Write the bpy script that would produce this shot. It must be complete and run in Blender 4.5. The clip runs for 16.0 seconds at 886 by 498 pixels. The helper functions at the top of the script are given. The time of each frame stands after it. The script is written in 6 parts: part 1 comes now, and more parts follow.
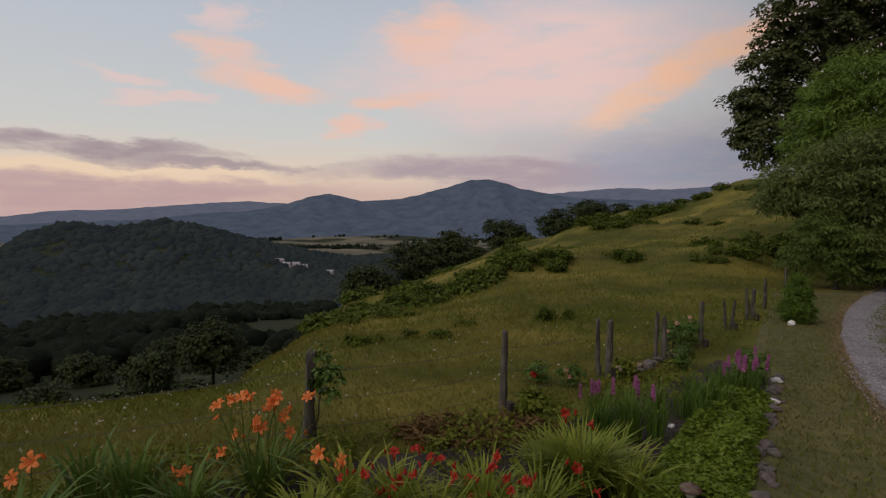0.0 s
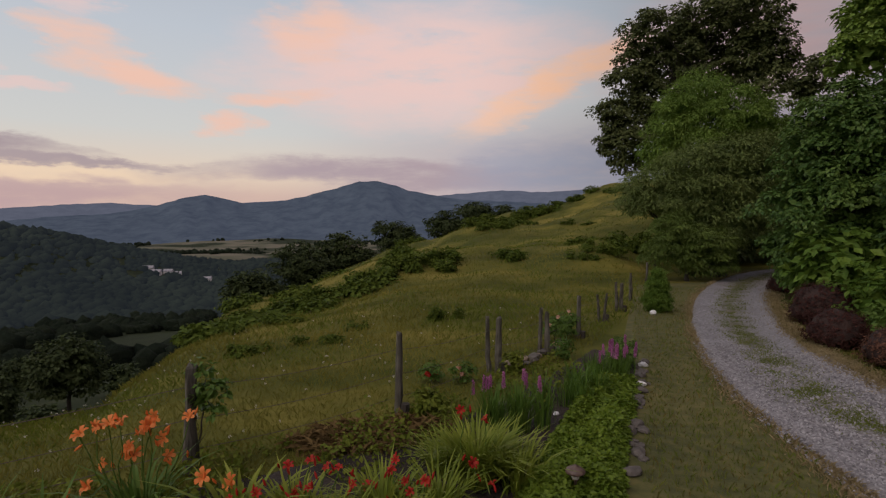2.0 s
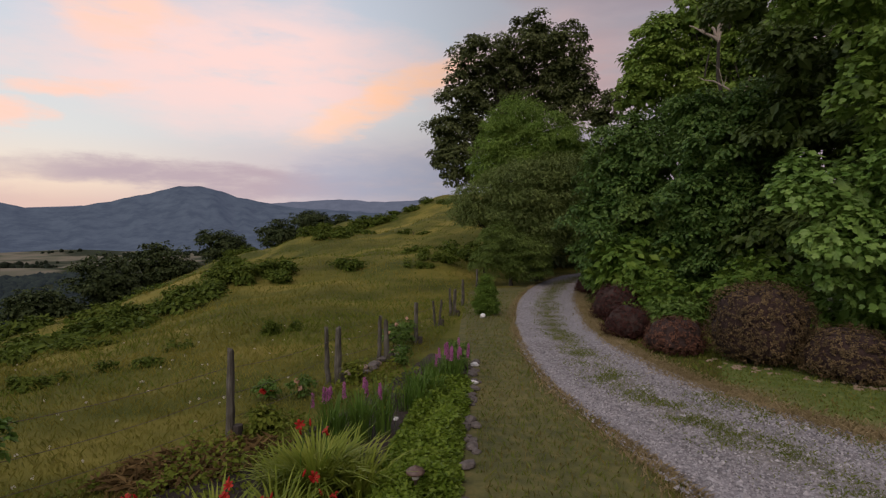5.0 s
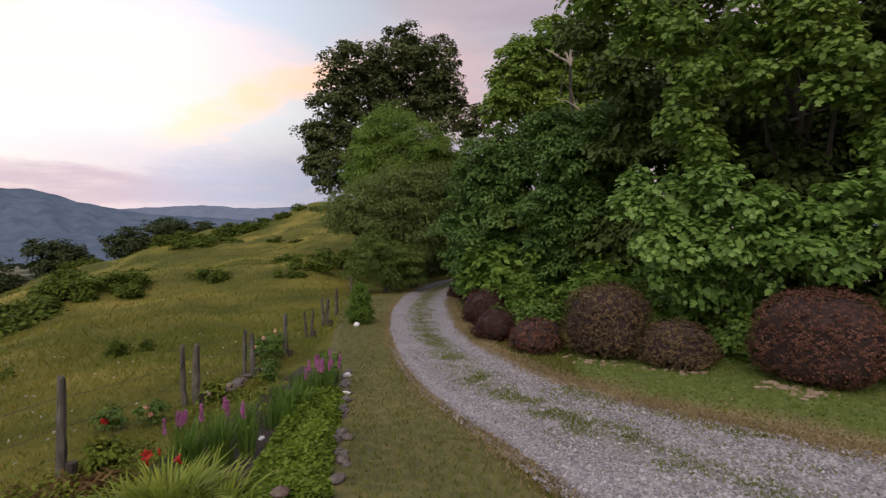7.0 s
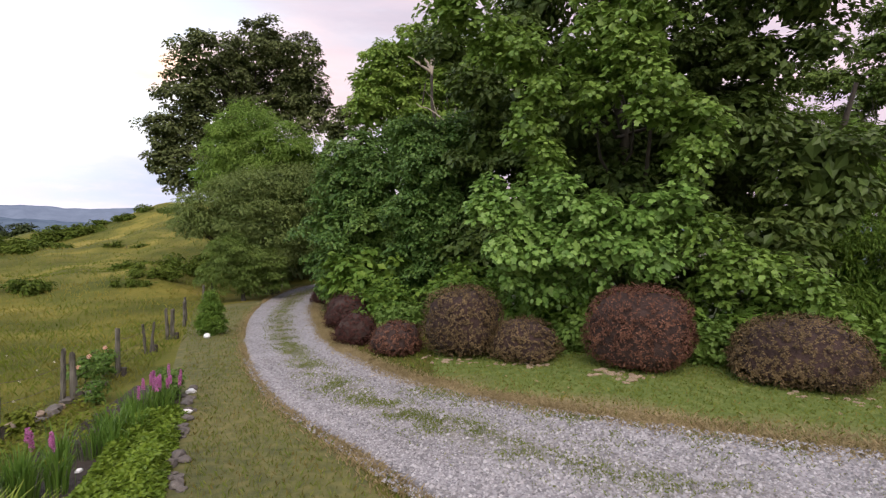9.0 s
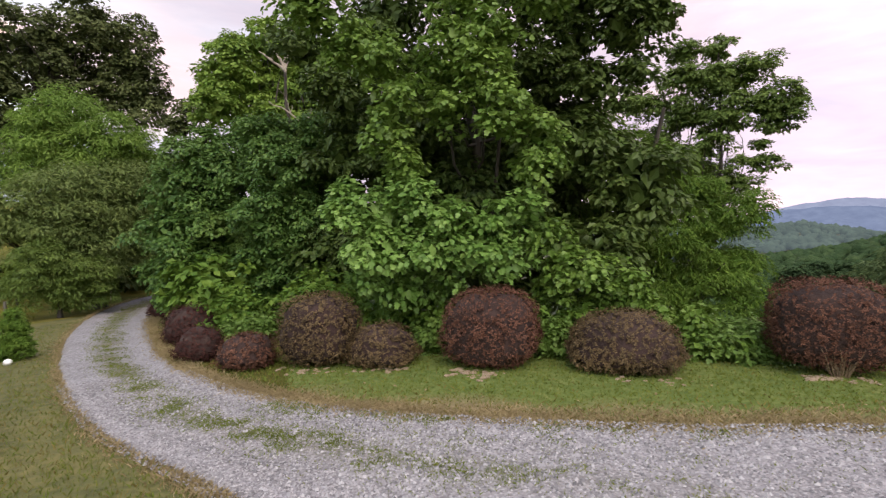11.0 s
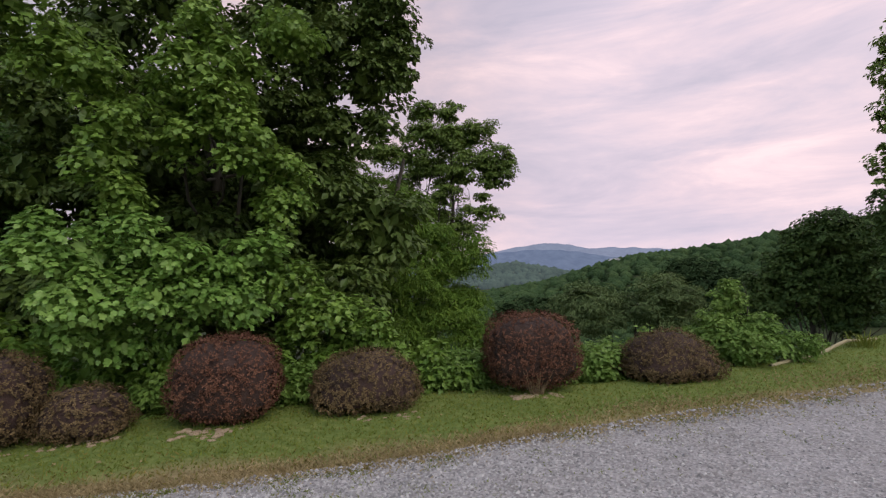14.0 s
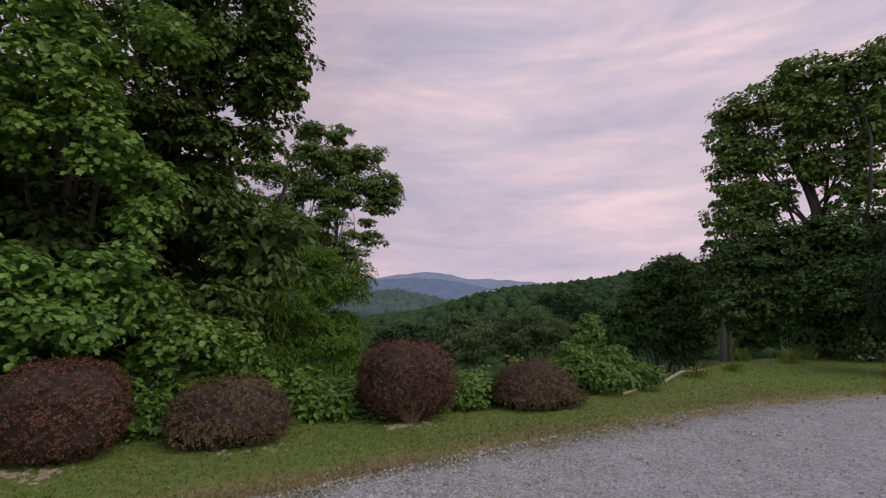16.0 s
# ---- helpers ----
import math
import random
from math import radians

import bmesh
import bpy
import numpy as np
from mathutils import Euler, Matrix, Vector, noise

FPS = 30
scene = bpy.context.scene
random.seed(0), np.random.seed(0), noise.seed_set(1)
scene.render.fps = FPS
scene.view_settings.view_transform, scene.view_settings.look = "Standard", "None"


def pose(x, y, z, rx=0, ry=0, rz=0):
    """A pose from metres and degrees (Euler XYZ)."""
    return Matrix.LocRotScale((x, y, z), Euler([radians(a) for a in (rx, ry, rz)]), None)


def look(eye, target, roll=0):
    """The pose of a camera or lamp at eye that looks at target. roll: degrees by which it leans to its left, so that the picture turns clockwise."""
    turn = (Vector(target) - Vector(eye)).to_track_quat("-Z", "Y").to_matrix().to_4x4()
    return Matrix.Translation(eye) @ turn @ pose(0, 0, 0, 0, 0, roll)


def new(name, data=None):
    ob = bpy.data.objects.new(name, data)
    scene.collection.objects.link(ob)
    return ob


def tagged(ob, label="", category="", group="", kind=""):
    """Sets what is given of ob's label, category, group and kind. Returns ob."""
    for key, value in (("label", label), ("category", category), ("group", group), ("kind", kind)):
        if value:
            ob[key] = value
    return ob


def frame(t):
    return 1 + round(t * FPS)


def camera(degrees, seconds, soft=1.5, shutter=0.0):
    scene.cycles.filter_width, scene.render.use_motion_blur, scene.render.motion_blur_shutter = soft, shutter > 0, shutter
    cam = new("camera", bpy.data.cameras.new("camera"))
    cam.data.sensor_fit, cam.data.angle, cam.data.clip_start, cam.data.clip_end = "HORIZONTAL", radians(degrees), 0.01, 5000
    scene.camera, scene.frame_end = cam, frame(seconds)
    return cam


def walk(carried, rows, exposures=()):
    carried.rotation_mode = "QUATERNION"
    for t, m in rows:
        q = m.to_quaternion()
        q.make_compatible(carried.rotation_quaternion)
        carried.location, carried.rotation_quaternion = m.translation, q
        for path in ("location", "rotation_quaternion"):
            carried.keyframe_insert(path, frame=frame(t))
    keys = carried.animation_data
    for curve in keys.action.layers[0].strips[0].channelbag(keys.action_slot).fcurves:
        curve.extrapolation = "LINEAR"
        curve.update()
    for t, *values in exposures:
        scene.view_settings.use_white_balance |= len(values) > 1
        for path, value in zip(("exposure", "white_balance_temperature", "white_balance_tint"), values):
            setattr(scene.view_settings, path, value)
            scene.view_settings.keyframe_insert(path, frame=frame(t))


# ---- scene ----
# the camera: hand-held, turning on the spot from the pasture to the drive and the valley
cam = camera(80.7, 16.0, soft=1.25, shutter=0.22)
TILT = pose(0, 0, 0, -3.0, 0, 0)
ROWS = [
    (0.0, 0.0, 0.0, 2.3, 0.0, 0.0, 0.0), (0.5, 0.007, 0.015, 2.296, -3.26, 0.01, 0.32), (1.0, -0.005, 0.029, 2.301, -6.85, 0.13, 0.87),
    (1.5, -0.023, 0.023, 2.303, -10.2, 0.08, 1.15), (2.0, -0.038, 0.011, 2.305, -12.1, 0.08, 1.07), (2.5, -0.049, -0.003, 2.306, -14.41, 0.24, 0.99),
    (3.0, -0.058, -0.011, 2.307, -16.92, 0.42, 1.03), (3.5, -0.064, -0.019, 2.307, -20.66, 0.43, 1.15), (4.0, -0.075, -0.028, 2.305, -24.99, 0.4, 1.49),
    (6.5, -0.042, -0.065, 2.315, -37.7, 1.19, 2.23), (7.0, -0.018, -0.103, 2.321, -43.3, 0.94, 2.66), (7.5, -0.015, -0.19, 2.323, -47.46, 0.78, 2.97),
    (8.0, 0.023, -0.237, 2.328, -50.08, 0.77, 3.23), (8.5, 0.072, -0.264, 2.329, -53.89, 0.69, 3.26), (11.0, 0.218, -0.324, 2.34, -72.59, 0.02, 4.15),
    (11.5, 0.25, -0.347, 2.351, -78.48, 0.02, 4.21), (12.0, 0.268, -0.382, 2.359, -83.47, 0.31, 4.29), (12.5, 0.262, -0.419, 2.368, -87.06, 0.97, 4.43),
    (13.0, 0.246, -0.447, 2.381, -91.21, 1.5, 4.69), (13.5, 0.232, -0.476, 2.394, -95.44, 1.8, 4.72), (14.0, 0.237, -0.488, 2.401, -99.29, 2.22, 4.55),
    (14.5, 0.232, -0.491, 2.404, -102.7, 2.73, 4.03), (15.0, 0.222, -0.498, 2.41, -106.31, 3.49, 3.34), (15.5, 0.214, -0.5, 2.417, -109.65, 4.03, 2.52),
    (16.0, 0.213, -0.494, 2.417, -112.27, 4.38, 2.17)]
EXPOSURES = [(0.0, -0.80, 7100, 17), (2.0, -0.74, 7100, 17), (4.0, -0.50, 7100, 18), (6.5, -0.14, 7000, 18), (8.5, 0.72, 6850, 15), (11.0, 0.88, 6800, 12), (12.5, 0.64, 6750, 10), (13.0, 0.56, 6700, 9), (14.0, 0.30, 6650, 9), (16.0, -0.06, 6500, 11)]
walk(cam, [(t, Matrix.Translation((x, y, z)) @ TILT @ pose(0, 0, 0, 90 + p, r, w)) for t, x, y, z, w, p, r in ROWS], EXPOSURES)


# the evening sky: a clear dusk sky under thin cloud, and the last soft light
def build_sky():
    world = bpy.data.worlds.new("dusk_sky")
    scene.world = world
    world.use_nodes = True
    nt = world.node_tree
    nt.nodes.clear()
    N = nt.nodes.new

    def link(a, b):
        nt.links.new(a, b)

    def math_(op, a, b=None, c=None):
        n = N("ShaderNodeMath")
        n.operation = op
        for k, v in enumerate((a, b, c)):
            if v is None:
                continue
            if isinstance(v, (int, float)):
                n.inputs[k].default_value = v
            else:
                link(v, n.inputs[k])
        return n.outputs[0]

    def ramp(fac, stops):
        n = N("ShaderNodeValToRGB")
        while len(n.color_ramp.elements) < len(stops):
            n.color_ramp.elements.new(0.5)
        for e, (p, c) in zip(n.color_ramp.elements, stops):
            e.position, e.color = p, (*c, 1) if len(c) == 3 else c
        link(fac, n.inputs[0])
        return n.outputs[0]

    def mix(fac, a, b):
        n = N("ShaderNodeMix")
        n.data_type = "RGBA"
        if isinstance(fac, (int, float)):
            n.inputs[0].default_value = fac
        else:
            link(fac, n.inputs[0])
        for k, v in ((6, a), (7, b)):
            if isinstance(v, tuple):
                n.inputs[k].default_value = (*v, 1)
            else:
                link(v, n.inputs[k])
        return n.outputs[2]

    def smooth(x, lo, hi):
        n = N("ShaderNodeMapRange")
        n.interpolation_type = "SMOOTHSTEP"
        link(x, n.inputs[0])
        n.inputs[1].default_value, n.inputs[2].default_value = lo, hi
        return n.outputs[0]

    tc = N("ShaderNodeTexCoord")
    way = tc.outputs["Generated"]
    sep = N("ShaderNodeSeparateXYZ")
    link(way, sep.inputs[0])
    dx, dy, dz = sep.outputs
    # clear dusk sky
    clear = N("ShaderNodeTexSky")
    clear.sky_type = "NISHITA"
    clear.sun_disc = False
    clear.sun_elevation, clear.sun_rotation = radians(2.0), radians(150)
    glow = ramp(dz, [(0.0, (0.80, 0.60, 0.58)), (0.05, (0.84, 0.66, 0.60)), (0.085, (1.0, 0.88, 0.74)), (0.16, (0.80, 0.88, 0.90)),
                     (0.32, (0.66, 0.79, 0.92)), (0.6, (0.44, 0.54, 0.70)), (1.0, (0.34, 0.38, 0.50))])
    n = N("ShaderNodeVectorMath")
    n.operation = "SCALE"
    link(clear.outputs[0], n.inputs[0])
    n.inputs[3].default_value = 0.08
    # towards the north-east the horizon turns lilac
    cool = math_("MULTIPLY", smooth(dx, -0.15, 0.32), math_("SUBTRACT", 1.0, smooth(dz, 0.12, 0.24)))
    glow = mix(math_("MULTIPLY", cool, 0.8), glow, (0.60, 0.58, 0.68))
    col = mix(0.9, n.outputs[0], glow)

    # clouds by bearing and height in degrees, their edges torn by noise
    def vec_noise(scale, stretch, detail, rough, shift):
        m_ = N("ShaderNodeMapping")
        m_.inputs["Scale"].default_value = stretch
        m_.inputs["Location"].default_value = shift
        link(way, m_.inputs[0])
        n_ = N("ShaderNodeTexNoise")
        n_.inputs["Scale"].default_value, n_.inputs["Detail"].default_value, n_.inputs["Roughness"].default_value = scale, detail, rough
        link(m_.outputs[0], n_.inputs[0])
        return n_.outputs[0]

    az = math_("MULTIPLY", math_("ARCTAN2", dx, dy), 57.2958)
    el = math_("MULTIPLY", math_("ARCSINE", dz), 57.2958)
    az = math_("ADD", az, math_("MULTIPLY", math_("SUBTRACT", vec_noise(5.0, (1, 1, 3.0), 6, 0.6, (0.2, 0.7, 0.1)), 0.5), 15.0))
    el = math_("ADD", el, math_("MULTIPLY", math_("SUBTRACT", vec_noise(4.0, (1, 1, 3.5), 7, 0.62, (3.1, 0.4, 1.7)), 0.5), 7.0))
    wisp = vec_noise(7.0, (1, 1, 4.5), 7, 0.65, (1.1, 2.6, 0.9))

    def bank_at(under_, bearing, height, wide, high, slope, colour, amount, hard=0.0):
        a_ = math_("SUBTRACT", az, bearing)
        e_ = math_("SUBTRACT", math_("SUBTRACT", el, height), math_("MULTIPLY", a_, slope))
        d_ = math_("ADD", math_("POWER", math_("ABSOLUTE", math_("DIVIDE", a_, wide)), 2.0), math_("POWER", math_("ABSOLUTE", math_("DIVIDE", e_, high)), 2.0))
        f_ = math_("MULTIPLY", math_("SUBTRACT", 1.0, smooth(d_, hard, 1.0)), math_("MULTIPLY", smooth(wisp, 0.12, 0.56), amount))
        return mix(f_, under_, colour)

    peach, pink, gold, grey, cream = (1.05, 0.72, 0.60), (0.98, 0.76, 0.74), (1.12, 0.74, 0.54), (0.44, 0.38, 0.44), (1.05, 0.86, 0.64)
    for spec_ in ((-34, 4.4, 26, 1.3, 0.0, cream, 0.8), (10, 16, 24, 7.5, 0.0, pink, 1.0), (42, 16, 14, 8.0, 0.0, (0.86, 0.64, 0.64), 0.9), (-1.5, 19.5, 7, 3.4, 0.1, peach, 0.9), (-21, 19.5, 3, 2.4, 0.0, pink, 0.7),
                  (-23, 16.6, 5, 1.3, 0.0, peach, 0.8), (-17.5, 14.2, 8, 2.2, -0.05, peach, 0.95), (-5.5, 12.8, 7, 1.5, 0.10, peach, 0.9), (-10.5, 9.5, 4.2, 1.7, 0.0, peach, 0.9), (-31, 13.0, 4, 0.7, 0.0, pink, 0.7),
                  (-27, 11.6, 6, 0.8, 0.0, pink, 0.7), (24, 14.0, 13, 3.4, 0.40, gold, 1.0), (50, 24, 16, 3.5, 0.0, (0.56, 0.49, 0.56), 0.7), (-34, 6.9, 15, 1.3, -0.02, grey, 0.95), (-24, 5.6, 13, 0.8, 0.0, grey, 0.85),
                  (6, 5.0, 27, 2.1, 0.0, (0.50, 0.43, 0.50), 0.95), (-32, 2.6, 26, 1.9, 0.0, (0.60, 0.45, 0.49), 0.8), (36, 5.5, 26, 5.0, 0.0, (0.40, 0.47, 0.62), 0.95)):
        col = bank_at(col, *spec_)
    lift = N("ShaderNodeVectorMath")
    lift.operation = "SCALE"
    link(col, lift.inputs[0])
    link(math_("SUBTRACT", 1.08, math_("MULTIPLY", smooth(dx, 0.22, 0.62), 0.36)), lift.inputs[3])
    col = lift.outputs[0]
    # lilac overcast over the eastern half, streaked
    east = smooth(math_("SUBTRACT", dx, math_("MULTIPLY", dy, 0.55)), -0.05, 0.75)
    streak = N("ShaderNodeTexNoise")
    m = N("ShaderNodeMapping")
    m.inputs["Scale"].default_value = (1.0, 1.0, 5.0)
    link(way, m.inputs[0])
    link(m.outputs[0], streak.inputs[0])
    streak.inputs["Scale"].default_value = 2.4
    streak.inputs["Detail"].default_value = 7
    streak.inputs["Roughness"].default_value = 0.6
    streak.inputs["Distortion"].default_value = 0.4
    lilac = ramp(streak.outputs[0], [(0.33, (0.36, 0.345, 0.45)), (0.45, (0.48, 0.42, 0.515)), (0.56, (0.63, 0.50, 0.565)), (0.68, (0.86, 0.64, 0.66))])
    pale = ramp(dz, [(0.0, (0.52, 0.46, 0.58)), (0.12, (0.55, 0.45, 0.53)), (0.3, (0.60, 0.48, 0.54)), (0.55, (0.52, 0.46, 0.55))])
    lilac = mix(0.3, lilac, pale)
    dim = N("ShaderNodeVectorMath")
    dim.operation = "SCALE"
    link(lilac, dim.inputs[0])
    dim.inputs[3].default_value = 0.76
    lilac = mix(smooth(dy, -0.45, 0.0), lilac, dim.outputs[0])
    col = mix(math_("MULTIPLY", east, 0.94), col, lilac)
    bg = N("ShaderNodeBackground")
    link(col, bg.inputs[0])
    bg.inputs[1].default_value = 1.2
    out = N("ShaderNodeOutputWorld")
    link(bg.outputs[0], out.inputs[0])


build_sky()
sun = new("sun", bpy.data.lights.new("sun", "SUN"))
sun.data.energy, sun.data.angle, sun.data.color = 1.75, radians(50), (1.0, 0.86, 0.78)
sun.matrix_world = look((0, 0, 60), (26, 15, 26))


# ---- materials ----
def nodes_of(name):
    m = bpy.data.materials.new(name)
    m.use_nodes = True
    nt = m.node_tree
    return m, nt, nt.nodes["Principled BSDF"]


def noise_node(nt, scale, detail=4.0, rough=0.55, vec=None, stretch=None):
    n = nt.nodes.new("ShaderNodeTexNoise")
    n.inputs["Scale"].default_value, n.inputs["Detail"].default_value, n.inputs["Roughness"].default_value = scale, detail, rough
    g = nt.nodes.new("ShaderNodeNewGeometry")
    src = g.outputs["Position"] if vec is None else vec
    if stretch:
        mp = nt.nodes.new("ShaderNodeMapping")
        mp.inputs["Scale"].default_value = stretch
        nt.links.new(src, mp.inputs[0])
        src = mp.outputs[0]
    nt.links.new(src, n.inputs["Vector"])
    return n.outputs[0]


def ramp_node(nt, fac, stops):
    n = nt.nodes.new("ShaderNodeValToRGB")
    while len(n.color_ramp.elements) < len(stops):
        n.color_ramp.elements.new(0.5)
    for e, (p, c) in zip(n.color_ramp.elements, stops):
        e.position, e.color = p, (*c, 1)
    nt.links.new(fac, n.inputs[0])
    return n.outputs[0]


def mix_node(nt, fac, a, b, blend="MIX"):
    n = nt.nodes.new("ShaderNodeMix")
    n.data_type, n.blend_type = "RGBA", blend
    if isinstance(fac, (int, float)):
        n.inputs[0].default_value = fac
    else:
        nt.links.new(fac, n.inputs[0])
    for k, v in ((6, a), (7, b)):
        if isinstance(v, tuple):
            n.inputs[k].default_value = (*v, 1)
        else:
            nt.links.new(v, n.inputs[k])
    return n.outputs[2]


def range_node(nt, x, lo, hi, a=0.0, b=1.0):
    n = nt.nodes.new("ShaderNodeMapRange")
    n.interpolation_type = "SMOOTHSTEP"
    nt.links.new(x, n.inputs[0])
    n.inputs[1].default_value, n.inputs[2].default_value, n.inputs[3].default_value, n.inputs[4].default_value = lo, hi, a, b
    return n.outputs[0]


def bump_node(nt, bsdf, height, strength, distance):
    b = nt.nodes.new("ShaderNodeBump")
    b.inputs["Strength"].default_value, b.inputs["Distance"].default_value = strength, distance
    nt.links.new(height, b.inputs["Height"])
    nt.links.new(b.outputs[0], bsdf.inputs["Normal"])


def leaf_material(name, dark, mid, light, clump=0.8, rough=0.5, through_=0.3, spec=0.22, patches=0.45):
    """Leaves: each one its own shade, patches of fresher growth, some light through the blade."""
    m, nt, p = nodes_of(name)
    g = nt.nodes.new("ShaderNodeNewGeometry")
    each = ramp_node(nt, g.outputs["Random Per Island"], [(0.0, dark), (0.5, mid), (1.0, light)])
    patch = ramp_node(nt, noise_node(nt, clump, 2.0), [(0.32, dark), (0.55, mid), (0.75, light)])
    col = mix_node(nt, patches, each, patch)
    nt.links.new(col, p.inputs["Base Color"])
    p.inputs["Roughness"].default_value = rough
    p.inputs["Specular IOR Level"].default_value = spec
    tr = nt.nodes.new("ShaderNodeBsdfTranslucent")
    nt.links.new(mix_node(nt, 0.4, col, light), tr.inputs[0])
    mx = nt.nodes.new("ShaderNodeMixShader")
    mx.inputs[0].default_value = through_
    nt.links.new(p.outputs[0], mx.inputs[1])
    nt.links.new(tr.outputs[0], mx.inputs[2])
    nt.links.new(mx.outputs[0], nt.nodes["Material Output"].inputs[0])
    return m


def forest_material(name, dark, mid, light, size):
    """Crowns seen from afar, their leaves as relief and mottling."""
    m, nt, p = nodes_of(name)
    fine = noise_node(nt, size, 6.0, 0.7)
    broad_ = ramp_node(nt, noise_node(nt, 0.05, 3.0), [(0.35, dark), (0.55, mid), (0.75, light)])
    g = nt.nodes.new("ShaderNodeNewGeometry")
    each = ramp_node(nt, g.outputs["Random Per Island"], [(0.0, dark), (0.5, mid), (1.0, light)])
    leafy = ramp_node(nt, fine, [(0.36, dark), (0.52, mid), (0.68, light)])
    col = mix_node(nt, 0.5, mix_node(nt, 0.5, each, broad_), leafy)
    nt.links.new(col, p.inputs["Base Color"])
    p.inputs["Roughness"].default_value = 0.95
    p.inputs["Specular IOR Level"].default_value = 0.05
    bump_node(nt, p, fine, 1.0, 2.2)
    return m


def plain_material(name, stops, scale=20.0, rough=0.8, bump=0.3, dist=0.01, stretch=None, detail=6.0):
    m, nt, p = nodes_of(name)
    n = noise_node(nt, scale, detail, 0.6, None, stretch)
    big = noise_node(nt, scale * 0.13, 3.0, 0.5)
    col = ramp_node(nt, n, stops)
    col = mix_node(nt, 0.35, col, ramp_node(nt, big, stops))
    nt.links.new(col, p.inputs["Base Color"])
    p.inputs["Roughness"].default_value = rough
    bump_node(nt, p, n, bump, dist)
    return m


def ground_material():
    m, nt, p = nodes_of("meadow_ground")
    g = nt.nodes.new("ShaderNodeNewGeometry")
    ln = nt.nodes.new("ShaderNodeVectorMath")
    ln.operation = "LENGTH"
    nt.links.new(g.outputs["Position"], ln.inputs[0])
    far = ln.outputs["Value"]
    fine = noise_node(nt, 5.0, 9.0, 0.75)
    mid_ = noise_node(nt, 0.55, 5.0, 0.6)
    tuft = noise_node(nt, 0.16, 6.0, 0.62, None, (1.0, 1.7, 1.0))
    grass = ramp_node(nt, fine, [(0.3, (0.064, 0.062, 0.013)), (0.5, (0.130, 0.110, 0.025)), (0.72, (0.23, 0.176, 0.050))])
    dry = ramp_node(nt, mid_, [(0.35, (0.060, 0.085, 0.019)), (0.52, (0.15, 0.138, 0.037)), (0.7, (0.25, 0.190, 0.065))])
    green = ramp_node(nt, tuft, [(0.40, (0.034, 0.056, 0.009)), (0.50, (0.100, 0.108, 0.020)), (0.58, (0.185, 0.170, 0.034)), (0.67, (0.31, 0.252, 0.066))])
    col = mix_node(nt, 0.5, grass, dry)
    col = mix_node(nt, 0.65, col, green)
    wood = ramp_node(nt, noise_node(nt, 0.06, 6.0, 0.7), [(0.3, (0.014, 0.021, 0.010)), (0.6, (0.028, 0.038, 0.016)), (0.8, (0.05, 0.055, 0.024))])
    field = ramp_node(nt, noise_node(nt, 0.0042, 3.0, 0.5), [(0.46, (0.0, 0.0, 0.0)), (0.52, (1.0, 1.0, 1.0))])
    flds = ramp_node(nt, noise_node(nt, 0.012, 2.0, 0.5), [(0.35, (0.10, 0.105, 0.065)), (0.6, (0.17, 0.155, 0.11))])
    open_ = nt.nodes.new("ShaderNodeMath")
    open_.operation = "MULTIPLY"
    nt.links.new(field, open_.inputs[0])
    nt.links.new(range_node(nt, far, 1000, 1300), open_.inputs[1])
    wood = mix_node(nt, open_.outputs[0], wood, flds)
    sep = nt.nodes.new("ShaderNodeSeparateXYZ")
    nt.links.new(g.outputs["Position"], sep.inputs[0])
    top = nt.nodes.new("ShaderNodeMath")
    top.operation = "MAXIMUM"
    nt.links.new(range_node(nt, far, 100, 170), top.inputs[0])
    nt.links.new(range_node(nt, sep.outputs[2], -3.5, -8.0), top.inputs[1])
    col = mix_node(nt, top.outputs[0], col, wood)
    nt.links.new(col, p.inputs["Base Color"])
    p.inputs["Roughness"].default_value = 0.95
    p.inputs["Specular IOR Level"].default_value = 0.1
    bump_node(nt, p, fine, 0.6, 0.05)
    return m


def lawn_material():
    m, nt, p = nodes_of("mown_lawn")
    fine = noise_node(nt, 6.0, 9.0, 0.78)
    mid_ = noise_node(nt, 0.9, 4.0, 0.6)
    col = mix_node(nt, 0.35, ramp_node(nt, fine, [(0.3, (0.045, 0.07, 0.02)), (0.5, (0.12, 0.155, 0.045)), (0.7, (0.25, 0.25, 0.10))]),
                   ramp_node(nt, mid_, [(0.35, (0.065, 0.115, 0.022)), (0.6, (0.11, 0.15, 0.032)), (0.75, (0.18, 0.175, 0.055))]))
    at_ = nt.nodes.new("ShaderNodeAttribute")
    at_.attribute_name = "dry"
    straw = ramp_node(nt, noise_node(nt, 7.0, 8.0, 0.75), [(0.3, (0.13, 0.10, 0.055)), (0.55, (0.25, 0.195, 0.11)), (0.8, (0.38, 0.30, 0.18))])
    col = mix_node(nt, at_.outputs["Fac"], col, straw)
    nt.links.new(col, p.inputs["Base Color"])
    p.inputs["Roughness"].default_value = 0.95
    p.inputs["Specular IOR Level"].default_value = 0.1
    bump_node(nt, p, fine, 0.7, 0.03)
    return m


